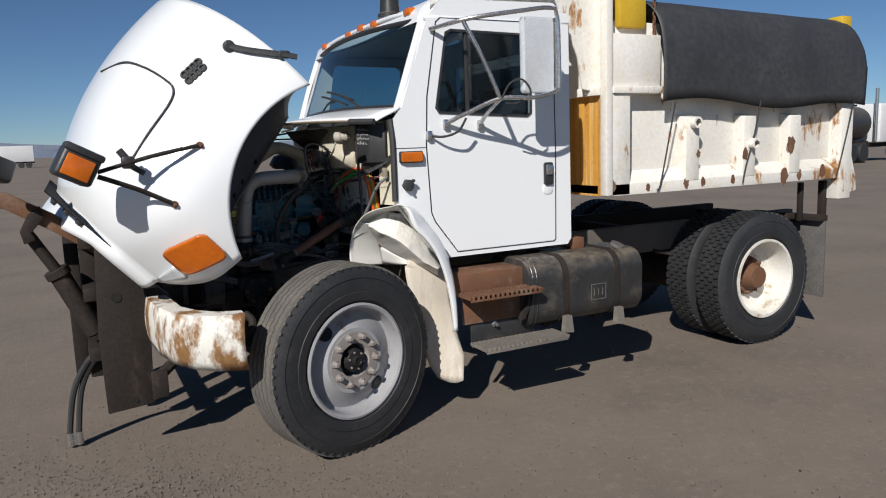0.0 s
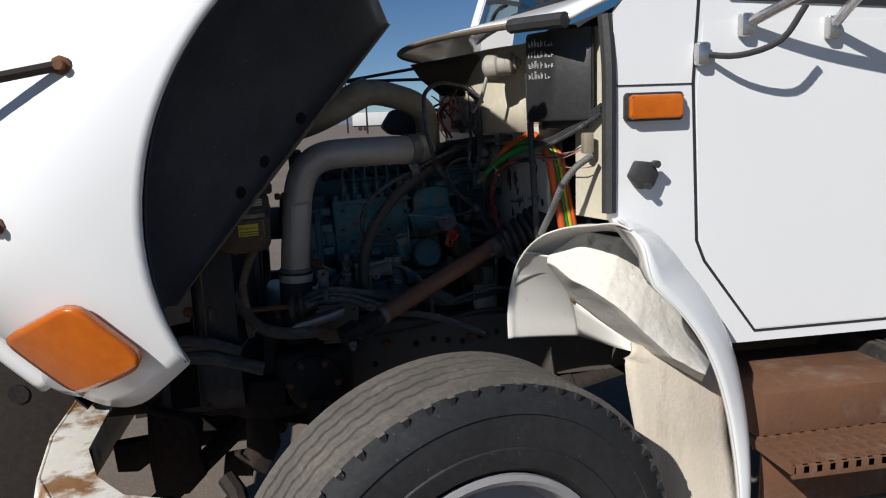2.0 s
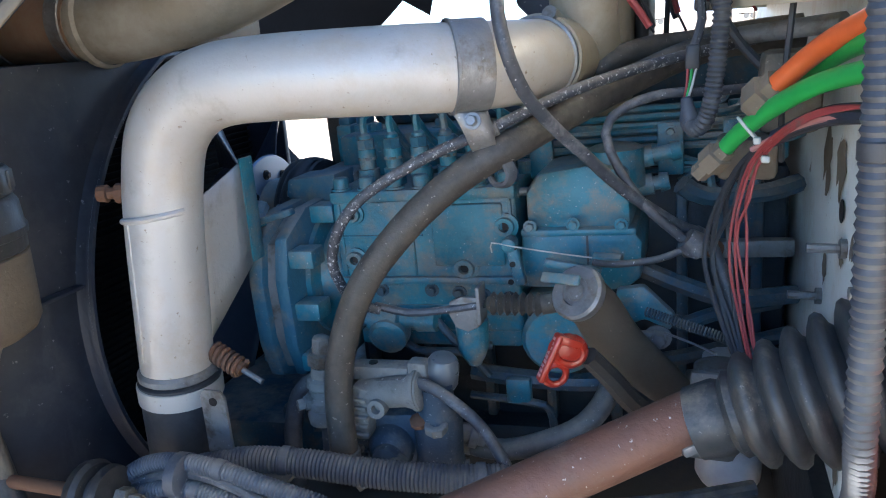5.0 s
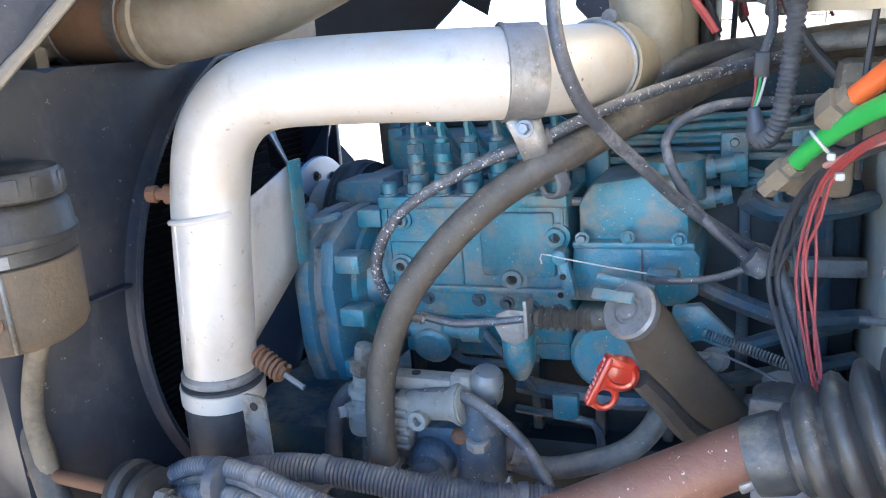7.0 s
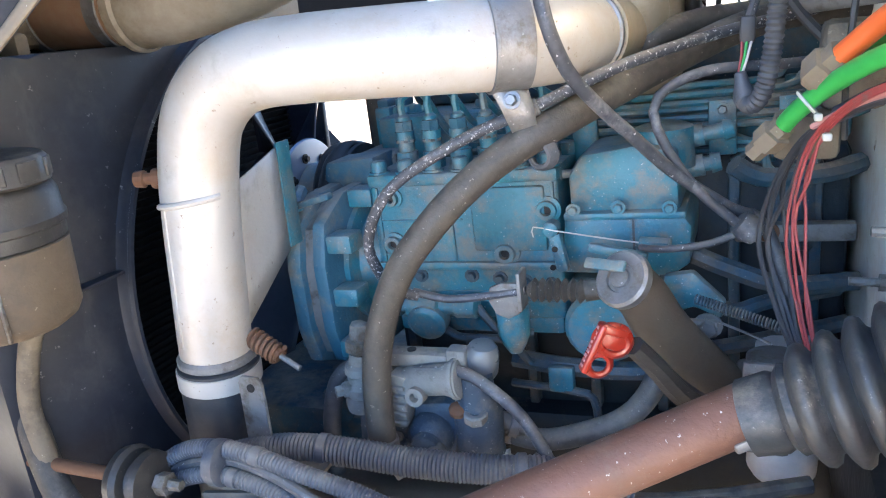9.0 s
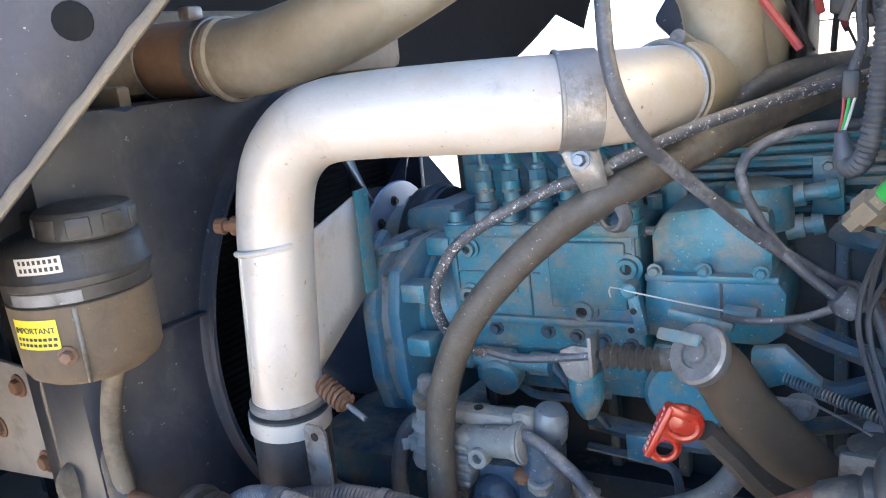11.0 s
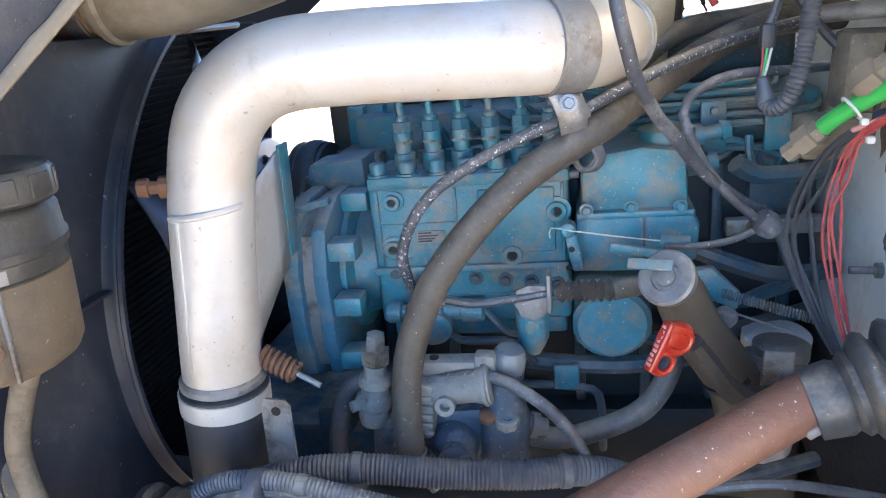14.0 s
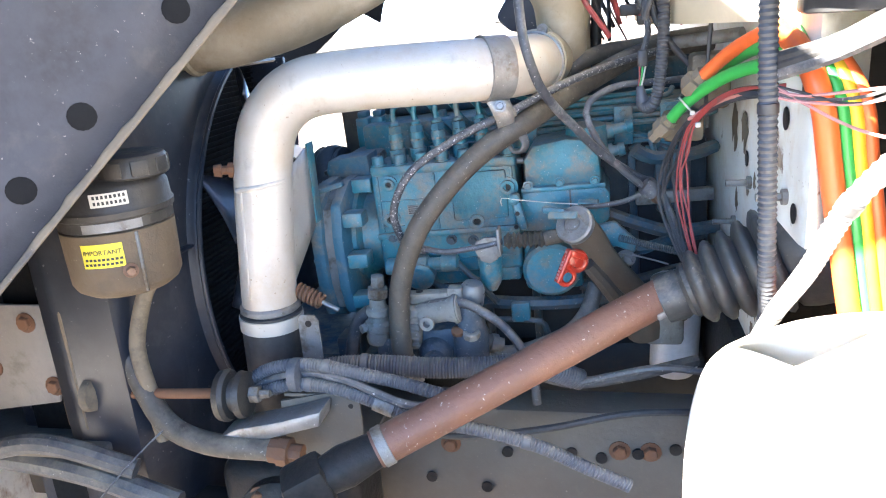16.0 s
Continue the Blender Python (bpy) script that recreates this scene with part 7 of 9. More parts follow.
wire("return_spring_wire", [(1.545, 4.045, 1.24), (1.58, 4.02, 1.236), (1.60, 4.0, 1.235)], 0.0015, M_ZINC, pump, n=5)
part("return_spring", helix_bm((1.525, 4.01, 1.283), (1.62, 3.975, 1.262), 0.0052, 30, 0.0011), M_BLUED, pump, "coiled return spring")

# injector lines
for k in range(6):
    x = 1.134 + 0.0395 * k
    yy, zz = 4.245 + 0.011 * (k % 3), 1.440 + 0.013 * k * 0.8
    end = 1.70 - 0.02 * k
    wire("injector_line", [(x, 4.175, 1.49), (x, 4.176, 1.515 + 0.004 * k), (x + 0.02, 4.20, 1.52), (x + 0.045, 4.235, zz + 0.012), (x + 0.09, yy, zz), (end - 0.10, yy, zz), (end, yy + 0.02, zz), (end + 0.02, yy + 0.06, zz + 0.01)], 0.0052, M_BLUE, eng, "blue steel injector line", n=7)
    wire("lower_line", [(1.16 + 0.03 * k, 4.262, 1.37), (1.20 + 0.03 * k, 4.262, 1.418 - 0.012 * (k % 3)), (1.35, 4.258, 1.425 - 0.012 * (k % 3)), (1.55 + 0.03 * (k % 3), 4.255, 1.425 - 0.012 * (k % 3)), (1.575 + 0.03 * (k % 3), 4.26, 1.40 - 0.014 * (k % 3)), (1.555 + 0.03 * (k % 3), 4.265, 1.385)], 0.0052, M_BLUE, eng, n=7) if k < 3 else None
for x in (1.37, 1.545, 1.628):
    part("line_clamp", boxbm((x - 0.017, 4.232, 1.40), (x + 0.017, 4.242, 1.475), 0.003), M_BLUE, eng, "blue line clamp")
    part("clamp_bolt", bolt_bm((x, 4.232, 1.462), (0, -1, 0), 0.006, 0.006), M_BLUE, eng)
wire("drain_line", [(1.595, 4.25, 1.42), (1.598, 4.24, 1.38), (1.625, 4.24, 1.358), (1.652, 4.24, 1.375), (1.655, 4.25, 1.42)], 0.006, M_BLUE, eng)
part("line_post", boxbm((1.60, 4.26, 1.25), (1.66, 4.30, 1.40), 0.008), M_BLUED, eng)
part("rear_bracket", boxbm((1.56, 4.20, 1.285), (1.70, 4.22, 1.31), 0.004), M_CAST, eng)
part("bracket_bolt", bolt_bm((1.60, 4.20, 1.30), (0, -1, 0), 0.009, 0.008), M_RUST, eng)
for pts, r in (([(1.56, 4.15, 1.405), (1.59, 4.16, 1.385), (1.66, 4.17, 1.385), (1.70, 4.2, 1.39)], 0.013), ([(1.51, 4.16, 1.285), (1.56, 4.15, 1.265), (1.62, 4.15, 1.245), (1.70, 4.18, 1.24)], 0.013), ([(1.52, 4.12, 1.245), (1.56, 4.10, 1.23), (1.60, 4.12, 1.235), (1.68, 4.2, 1.22)], 0.010), ([(1.45, 4.2, 1.13), (1.52, 4.2, 1.125), (1.62, 4.22, 1.14), (1.70, 4.25, 1.15)], 0.012)):
    wire("rear_pipe", pts, r, M_BLUED, eng)
part("front_support", boxbm((0.80, 4.08, 0.62), (1.06, 4.62, 1.06), 0.02), M_BLUED, eng, "grimy blue front engine support")
part("sump_guard", boxbm((0.55, 4.02, 0.62), (0.86, 4.98, 0.86), 0.02), M_BLACKOIL, eng)
# side oil gallery pipe and brackets below the pump
wire("oil_pipe", [(1.27, 4.15, 1.125), (1.35, 4.14, 1.12), (1.44, 4.14, 1.118), (1.55, 4.16, 1.125)], 0.014, M_BLUED, eng)
part("pipe_clip", boxbm((1.325, 4.115, 1.09), (1.36, 4.13, 1.13), 0.004), M_BLUE, eng)
wire("brake_line", [(1.27, 4.13, 1.095), (1.36, 4.12, 1.092), (1.385, 4.12, 1.08), (1.39, 4.12, 1.03), (1.39, 4.13, 0.98)], 0.006, M_BLUED, eng)
part("engine_mount", boxbm((1.02, 4.06, 0.90), (1.10, 4.28, 1.06), 0.01), M_BLUED, eng)
part("front_pulley", lathebm((0.90, 4.44, 0.95), (1, 0, 0), [(0, 0.10), (0.01, 0.125), (0.02, 0.115), (0.05, 0.115), (0.06, 0.125), (0.07, 0.10)], 32), M_BLUED, eng)

SEAT = None
# oil filler with its cap
CAPN = Vector((-0.42, -0.72, 0.55)).normalized()
CAPC = Vector((1.462, 3.97, 1.348))
of = part("oil_filler", tubebm([CAPC - CAPN * 0.008, CAPC - CAPN * 0.035 + Vector((0.004, 0, -0.01)), (1.505, 4.02, 1.265), (1.56, 4.07, 1.175), (1.58, 4.09, 1.12)], 0.027, n=20, step=0.012, taper=0.036), M_BROWNP, eng, "dark brown oil filler pipe")
part("filler_cap", lathebm(CAPC - CAPN * 0.014, CAPN, [(0, 0.029), (0.003, 0.031), (0.012, 0.031), (0.015, 0.028), (0.0152, 0.016), (0.0125, 0.015), (0.0125, 0.011), (0.0155, 0.010), (0.016, 0.004)], 28), M_ZINC, of, "galvanized filler cap")
CAPM = Matrix.Translation(CAPC + CAPN * 0.002 + Vector((-0.006, 0, 0.012))) @ CAPN.to_track_quat("Z", "Y").to_matrix().to_4x4() @ Matrix.Rotation(radians(8), 4, "Z")
part("cap_lever", boxbm((-0.034, -0.006, 0), (0.016, 0.006, 0.005), 0.002, m=CAPM), M_BLUE, of, "blue cap lever")
part("filler_foot", boxbm((1.575, 4.06, 1.10), (1.64, 4.12, 1.20), 0.01), M_CAST, of)
part("filler_band", lathebm((1.545, 4.058, 1.197), (0.5, 0.42, -0.76), [(0, 0.031), (0.001, 0.034), (0.012, 0.034), (0.013, 0.031)], 24), M_BLACKOIL, of)
part("filler_strap", boxbm((1.583, 4.03, 1.165), (1.618, 4.04, 1.235), 0.004), M_CAST, of)
# white oil filter under the boot
solo("oil_filter", lathebm((1.640, 4.235, 0.965), (0.02, -0.10, 1), [(0, 0.030), (0.006, 0.040), (0.016, 0.0455), (0.175, 0.0455), (0.182, 0.042), (0.188, 0.046), (0.205, 0.046), (0.21, 0.034)], 28), M_FILTER, (1.640, 4.235, 0.965), "white spin-on oil filter canister", "filter")
solo("dark_canister", lathebm((1.62, 4.10, 1.13), (0, 0, 1), [(0, 0.02), (0.01, 0.03), (0.06, 0.03), (0.065, 0.034), (0.08, 0.034), (0.085, 0.02)], 20), M_ZINC, (1.62, 4.10, 1.13), "small metal canister with a chrome band", "canister")

# dipstick
dip = thing("dipstick", (1.44, 3.90, 1.262), "red plastic dipstick handle on a dusty black tube", "dipstick")
DO = Vector((1.4415, 3.879, 1.289))
DA = (Vector((1.4585, 3.889, 1.331)) - DO).normalized()
DW = Vector((1.488, 3.904, 1.316)) - Vector((1.458, 3.888, 1.331))
DW = (DW - DA * DW.dot(DA)).normalized()
DN = DA.cross(DW)
DM = Matrix.Translation(DO) @ Matrix(((DA.x, DW.x, DN.x), (DA.y, DW.y, DN.y), (DA.z, DW.z, DN.z))).to_4x4()


def dip_part(name, g, mt, parent, label=""):
    bmesh.ops.transform(g, matrix=DM, verts=g.verts)
    return part(name, g, mt, parent, label)


grip = dip_part("grip", boxbm((-0.004, -0.003, -0.0065), (0.048, 0.0035, 0.0065), 0.0022, 3), M_REDTAG, dip, "translucent red grip with raised letters")
dip_part("finger_loop", tubebm([(0.034 + 0.0135 * math.cos(a), 0.0165 + 0.0165 * math.sin(a), 0) for a in [k * math.pi / 10 for k in range(21)]], 0.0042, n=10, step=0.004, flat=1.5), M_REDTAG, dip)
dip_part("lower_loop", tubebm([(0.008 + 0.0115 * math.cos(a), 0.0125 + 0.0115 * math.sin(a), 0) for a in [k * math.pi / 10 for k in range(21)]], 0.0034, n=10, step=0.004, flat=1.5), M_REDTAG, dip)
dip_part("grip_web", boxbm((0.026, 0.002, -0.003), (0.042, 0.030, 0.003), 0.001), M_REDTAG, dip)
dip_part("grip_bar", boxbm((0.040, -0.002, -0.006), (0.049, 0.024, 0.006), 0.002), M_REDTAG, dip)
for k in range(9):
    dip_part("grip_mark", boxbm((0.001 + 0.005 * k, -0.0036, -0.0035 + 0.0008 * (k % 3)), (0.0042 + 0.005 * k, -0.0028, 0.0035 - 0.0012 * (k % 2)), 0.0002), M_PINK, grip)
wire("dipstick_tube", [(1.484, 3.908, 1.303), (1.502, 3.925, 1.275), (1.528, 3.95, 1.232), (1.562, 3.98, 1.200), (1.62, 4.02, 1.19)], 0.0105, M_RES, dip, "dusty black tube", taper=0.016)

# ---- charge air pipe ----
cac = thing("charge_air_pipe", (0.93, 3.95, 1.23), "silver-white painted charge air pipe with a square bend", "pipe")
CP = [(0.963, 3.918, 1.230), (0.966, 3.918, 1.27), (0.972, 3.918, 1.33), (0.980, 3.918, 1.41), (0.990, 3.918, 1.475), (1.008, 3.918, 1.53), (1.042, 3.919, 1.566), (1.085, 3.920, 1.583), (1.15, 3.924, 1.588), (1.22, 3.932, 1.589), (1.29, 3.945, 1.589), (1.340, 3.966, 1.588), (1.378, 4.004, 1.587), (1.398, 4.06, 1.586), (1.406, 4.13, 1.585)]
part("pipe", tubebm(CP, 0.0452, n=36, step=0.010), M_CAC, cac, "silver-white painted steel pipe")
part("weld_bead", tubebm([(0.983 + 0.0465 * math.cos(a), 3.918 + 0.0465 * math.sin(a), 1.440 + 0.006 * math.cos(a)) for a in [radians(d) for d in range(-125, -20, 8)]], 0.0040, n=8, step=0.005, ribs=0.05, pitch=0.011), M_CAC, cac, "ragged weld seam")
part("seam", tubebm([(0.966, 3.876, 1.438), (0.960, 3.875, 1.36), (0.952, 3.874, 1.26)], 0.0020, n=5, step=0.02), M_CAC, cac)


def gus(u, v):
    p = Vector((1.003 + 0.012 * v, 3.925 + 0.01 * v, 1.255 + 0.19 * v))
    q = Vector((1.012, 4.040, 1.336 + 0.138 * v))
    return p.lerp(q, u)


g = bmesh.new()
grid(g, gus, 4, 4)
part("gusset_plate", g, M_CAC, cac, "flat welded gusset plate", thick=0.003)
part("gusset_flange", boxbm((1.010, 4.040, 1.338), (1.014, 4.068, 1.480), 0.001), M_BLUE, cac)
part("drain_plug", lathebm((0.952, 3.900, 1.466), (-1, -0.35, 0.03), [(0, 0.012), (0.012, 0.012), (0.013, 0.007), (0.022, 0.007), (0.023, 0.0105), (0.034, 0.0095)], 10), M_RUST, cac, "rusty drain plug")
part("end_bead", lathebm((0.963, 3.918, 1.225), (0.02, 0, 1), [(0, 0.0455), (0.003, 0.0495), (0.010, 0.0495), (0.014, 0.0465)], 36), M_CAST, cac)
part("hose_lip", lathebm((0.963, 3.918, 1.210), (0.02, 0, 1), [(0.006, 0.0495), (0.008, 0.0515), (0.013, 0.0515), (0.015, 0.048)], 36), M_RUBBER, cac)
hose = part("lower_hose", lathebm((0.954, 3.918, 0.98), (0.035, 0, 1), [(0, 0.047), (0.02, 0.0495), (0.235, 0.0505), (0.24, 0.047)], 36), M_RUBBER, cac, "black rubber hose")
part("hose_clamp", lathebm((0.962, 3.918, 1.196), (0.03, 0, 1), [(0, 0.0515), (0.001, 0.0530), (0.023, 0.0530), (0.024, 0.0515)], 36), M_CAC, cac, "silver band clamp")
tb = part("clamp_t_bolt", cylbm((1.012, 3.935, 1.250), (1.078, 3.93, 1.219), 0.0038, 8), M_ZINC, cac, "spring-loaded T-bolt")
part("t_bolt_spring", helix_bm((1.008, 3.936, 1.252), (1.048, 3.932, 1.233), 0.0115, 6, 0.0032), M_RUST, tb)
part("t_bolt_core", cylbm((1.008, 3.936, 1.252), (1.050, 3.932, 1.232), 0.009, 10), M_RUST, tb)
part("clamp_ear", tubebm([(0.998, 3.94, 1.20), (1.008, 3.935, 1.235), (1.004, 3.93, 1.262), (0.994, 3.93, 1.25)], 0.0025, n=6), M_ZINC, tb)
part("hose_strap", prismbm([(1.030, 1.09), (1.031, 1.226), (1.036, 1.234), (1.058, 1.234), (1.064, 1.226), (1.066, 1.09)], "y", 3.870, 3.874), M_CAST, cac, "drilled flat steel strap")
part("strap_hole", cylbm((1.048, 3.869, 1.220), (1.048, 3.870, 1.220), 0.0055, 12), M_BLACKOIL, cac)
# clamps at the far end


def band(p, ax, w, r, mt, name, label=""):
    return part(name, lathebm(p, ax, [(0, r - 0.003), (0.001, r), (w - 0.001, r), (w, r - 0.003)], 36, cap=False), mt, cac, label)


band((1.335, 3.964, 1.5885), (0.85, 0.53, 0), 0.038, 0.0475, M_ZINC, "support_band", "galvanized support band")
part("band_edge", lathebm((1.333, 3.963, 1.5885), (0.85, 0.53, 0), [(0, 0.0465), (0.001, 0.049), (0.004, 0.049), (0.005, 0.0465)], 36, cap=False), M_ZINC, cac)
band((1.401, 4.085, 1.586), (0.15, 1, 0), 0.008, 0.049, M_ZINC, "end_collar")
band((1.402, 4.095, 1.586), (0.12, 1, 0), 0.020, 0.0515, M_DUCT, "outlet_clamp")
band((1.404, 4.110, 1.586), (0.12, 1, 0), 0.10, 0.048, M_DUCT, "outlet_sleeve", "tan rubber sleeve")
part("clamp_screw", tubebm([(1.420, 4.10, 1.634), (1.432, 4.15, 1.612), (1.446, 4.219, 1.583)], 0.004, n=8), M_CAST, cac)
part("clamp_barrel", cylbm((1.416, 4.09, 1.637), (1.424, 4.125, 1.624), 0.009, 10), M_CAST, cac)
tab = bmesh.new()
grid(tab, lambda u, v: (Vector((1.334 + 0.036 * v, 3.958 + 0.018 * v, 1.549)) * (1 - u) + Vector((1.352 + 0.022 * v, 3.988 + 0.008 * v, 1.492)) * u + Vector((0.006, -0.012, 0)) * math.sin(math.pi * u) + Vector((0, 0, -0.006 * v * (1 - u)))), 8, 3)
part("support_tab", tab, M_ZINC, cac, "bent galvanized support tab", thick=0.004)
part("tab_bolt", bolt_bm((1.360, 3.957, 1.534), (0.1, -1, 0.2), 0.006, 0.009), M_ZINC, cac)

# ---- intake duct ----
duct = thing("intake_duct", (0.70, 4.03, 1.62), "dusty tan intake duct with a faded red silicone hose", "pipe")
part("silicone_hose", tubebm([(0.62, 4.03, 1.668), (0.72, 4.03, 1.668), (0.825, 4.03, 1.662)], 0.0525, n=32, step=0.02), M_SILI, duct, "faded red silicone hose")
part("front_pipe", tubebm([(0.52, 4.02, 1.668), (0.66, 4.03, 1.668)], 0.049, n=28, step=0.05), M_BLACKOIL, duct)
for x in (0.68, 0.80):
    part("duct_clamp", lathebm((x, 4.03, 1.667 if x < 0.8 else 1.664), (1, 0, -0.04), [(0, 0.0535), (0.001, 0.0555), (0.021, 0.0555), (0.022, 0.0535)], 32, cap=False), M_ZINC, duct, "galvanized band clamp")
    part("clamp_bridge", boxbm((x, 3.985, 1.715), (x + 0.022, 4.01, 1.732), 0.004), M_ZINC, duct)
part("duct_collar", lathebm((0.833, 4.03, 1.660), (1, 0.02, 0.05), [(0, 0.051), (0.002, 0.057), (0.010, 0.057), (0.014, 0.053)], 32, cap=False), M_DUCT, duct)
part("duct_pipe", tubebm([(0.825, 4.03, 1.660), (0.90, 4.032, 1.664), (1.02, 4.04, 1.688), (1.12, 4.06, 1.728), (1.20, 4.085, 1.768), (1.235, 4.095, 1.784)], 0.052, n=32, step=0.015, taper=0.046), M_DUCT, duct, "dusty tan duct pipe")
part("duct_elbow", tubebm([(1.19, 4.09, 1.768), (1.26, 4.10, 1.775), (1.34, 4.12, 1.757), (1.400, 4.145, 1.732), (1.434, 4.17, 1.69), (1.442, 4.20, 1.62), (1.442, 4.26, 1.555), (1.442, 4.34, 1.51)], 0.041, n=26, step=0.012), M_DUCT, duct, "dusty tan crossover elbow")
ac = thing("air_cleaner_housing", (1.52, 4.38, 1.56), "tan and black air cleaner housing above the engine", "air cleaner")
part("housing", boxbm((1.440, 4.29, 1.50), (1.488, 4.52, 1.72), 0.022, 4), M_DUCT, ac)
part("lid", boxbm((1.490, 4.34, 1.55), (1.510, 4.50, 1.69), 0.010, 3), M_RES, ac)
part("inlet_cover", prismbm([(1.30, 1.66), (1.34, 1.72), (1.43, 1.74), (1.44, 1.62), (1.33, 1.63)], "y", 4.40, 4.52, bevel=0.01), M_HOODIN, ac, "dark inlet cover")
part("housing_support", boxbm((1.40, 4.40, 1.55), (1.49, 4.50, 1.64), 0.01), M_RES, ac)

# ---- hoses and cables ----
bundle("heater_hose", [(1.18, 3.935, 1.102), (1.177, 3.94, 1.198), (1.188, 3.945, 1.272), (1.22, 3.95, 1.349), (1.268, 3.965, 1.411), (1.316, 3.98, 1.456), (1.363, 3.985, 1.488), (1.392, 4.0, 1.503), (1.419, 4.04, 1.516), (1.447, 4.08, 1.529), (1.477, 4.12, 1.543), (1.520, 4.18, 1.561), (1.564, 4.22, 1.577), (1.62, 4.26, 1.588), (1.70, 4.29, 1.590)], 0.0175, M_HOSET, "dusty brown rubber hose curving across the engine", "hose", n=18, bands=(0.03,), inner="hose", band_mat=M_ZINC)
g = lathebm((1.18, 3.935, 1.098), (0, 0, 1), [(0, 0.0185), (0.001, 0.0205), (0.018, 0.0205), (0.019, 0.0185)], 24)
solo("hose_clamp", g, M_ZINC, (1.18, 3.935, 1.098), "galvanized worm-drive hose clamp", "clamp")
solo("clamp_worm", cylbm((1.195, 3.915, 1.122), (1.212, 3.915, 1.098), 0.007, 10), M_ZINC, (1.2, 3.915, 1.11), "small steel screw of a hose clamp", "clamp")
single("breather_hose", [(1.43, 4.22, 1.535), (1.456, 4.2, 1.562), (1.472, 4.2, 1.575), (1.496, 4.22, 1.584), (1.527, 4.24, 1.590), (1.565, 4.26, 1.592), (1.63, 4.275, 1.600), (1.70, 4.28, 1.605)], 0.0140, M_HOSET, "dusty brown breather hose", "hose", n=16)
st = thing("hose_strap", (1.375, 3.99, 1.48), "dark rubber strap holding the hose below the pipe", "strap")
SA = Vector((0.050, 0.025, 0.036)).normalized()
part("strap_ring", lathebm(Vector((1.376, 4.008, 1.499)) - SA * 0.008, SA, [(0, 0.0185), (0.001, 0.0205), (0.015, 0.0205), (0.016, 0.0185)], 24, cap=False), M_HOSE, st)
part("strap_curl", tubebm([(1.386, 3.985, 1.489), (1.393, 3.985, 1.474), (1.387, 3.987, 1.462), (1.374, 3.99, 1.460), (1.367, 3.992, 1.468)], 0.0035, n=8, flat=2.2), M_HOSE, st)
single("shutoff_cable", [(1.215, 4.0, 1.298), (1.192, 3.985, 1.31), (1.183, 3.97, 1.335), (1.184, 3.95, 1.385), (1.219, 3.95, 1.444), (1.297, 3.965, 1.492), (1.372, 3.985, 1.522), (1.455, 4.04, 1.556), (1.546, 4.14, 1.577), (1.641, 4.2, 1.593)], 0.0064, M_FLECKED, "paint-flecked black control cable", "cable", n=14)
solo("cable_clip", lathebm((1.366, 3.983, 1.5195), (1, 0.3, 0.38), [(0, 0.0085), (0.001, 0.0095), (0.013, 0.0095), (0.014, 0.0085)], 14), M_CAST, (1.37, 3.985, 1.521), "small white cable clip", "clip")
bundle("vacuum_hose", [(1.60, 4.05, 1.75), (1.54, 4.05, 1.785), (1.46, 4.0, 1.795), (1.405, 3.955, 1.765), (1.396, 3.93, 1.71), (1.399, 3.922, 1.653), (1.403, 3.918, 1.624), (1.411, 3.918, 1.594), (1.421, 3.935, 1.562), (1.433, 3.955, 1.539), (1.450, 3.985, 1.512), (1.465, 4.0, 1.494), (1.506, 4.05, 1.441), (1.560, 4.08, 1.396), (1.599, 4.11, 1.366), (1.63, 4.09, 1.29)], 0.0069, M_CABLE, "slate grey rubber hose hanging across the pipe and engine", "hose", n=16, bands=(0.88,), inner="hose", band_mat=M_CABLE)
single("sensor_lead", [(1.68, 4.14, 1.545), (1.608, 4.12, 1.542), (1.532, 4.09, 1.541), (1.487, 4.07, 1.518), (1.488, 4.06, 1.485), (1.524, 4.06, 1.426), (1.579, 4.07, 1.373)], 0.0055, M_CABLE, "grey sleeved sensor lead", "cable")
single("lead_branch", [(1.581, 4.075, 1.374), (1.545, 4.06, 1.360), (1.496, 4.05, 1.354), (1.47, 4.06, 1.352)], 0.0042, M_CABLE, "grey sleeved lead beside the pump", "cable")
solo("cable_knot", lathebm((1.572, 4.066, 1.384), (0.6, 0.1, -0.5), [(0, 0.013), (0.012, 0.016), (0.024, 0.013)], 12), M_CABLE, (1.58, 4.07, 1.37), "dark taped joint between two cables", "cable")
lh = thing("hanging_loom", (1.58, 4.08, 1.52), "dark corrugated wire loom hanging into a connector boot", "wire loom")
part("sleeve", tubebm([(1.5705, 4.087, 1.514), (1.574, 4.080, 1.507), (1.581, 4.068, 1.508), (1.589, 4.056, 1.522), (1.594, 4.050, 1.550), (1.597, 4.048, 1.59), (1.599, 4.05, 1.643), (1.598, 4.06, 1.70), (1.61, 4.09, 1.75), (1.68, 4.12, 1.77)], 0.0088, n=14, step=0.0016, ribs=0.10, pitch=0.0052), M_LOOMD, lh)
part("boot", lathebm((1.5665, 4.09, 1.539), (0.20, -0.1, -1), [(0, 0.004), (0.002, 0.006), (0.012, 0.0075), (0.022, 0.0105), (0.030, 0.011), (0.036, 0.008)], 16), M_LOOM, lh, "grey rubber boot")
part("connector", boxbm((1.564, 4.10, 1.566), (1.580, 4.116, 1.594), 0.004), M_LOOMB, lh, "black inline connector")
part("connector_tail", tubebm([(1.573, 4.108, 1.592), (1.580, 4.108, 1.62), (1.578, 4.11, 1.66), (1.60, 4.12, 1.72)], 0.005, n=8), M_CABLE, lh)
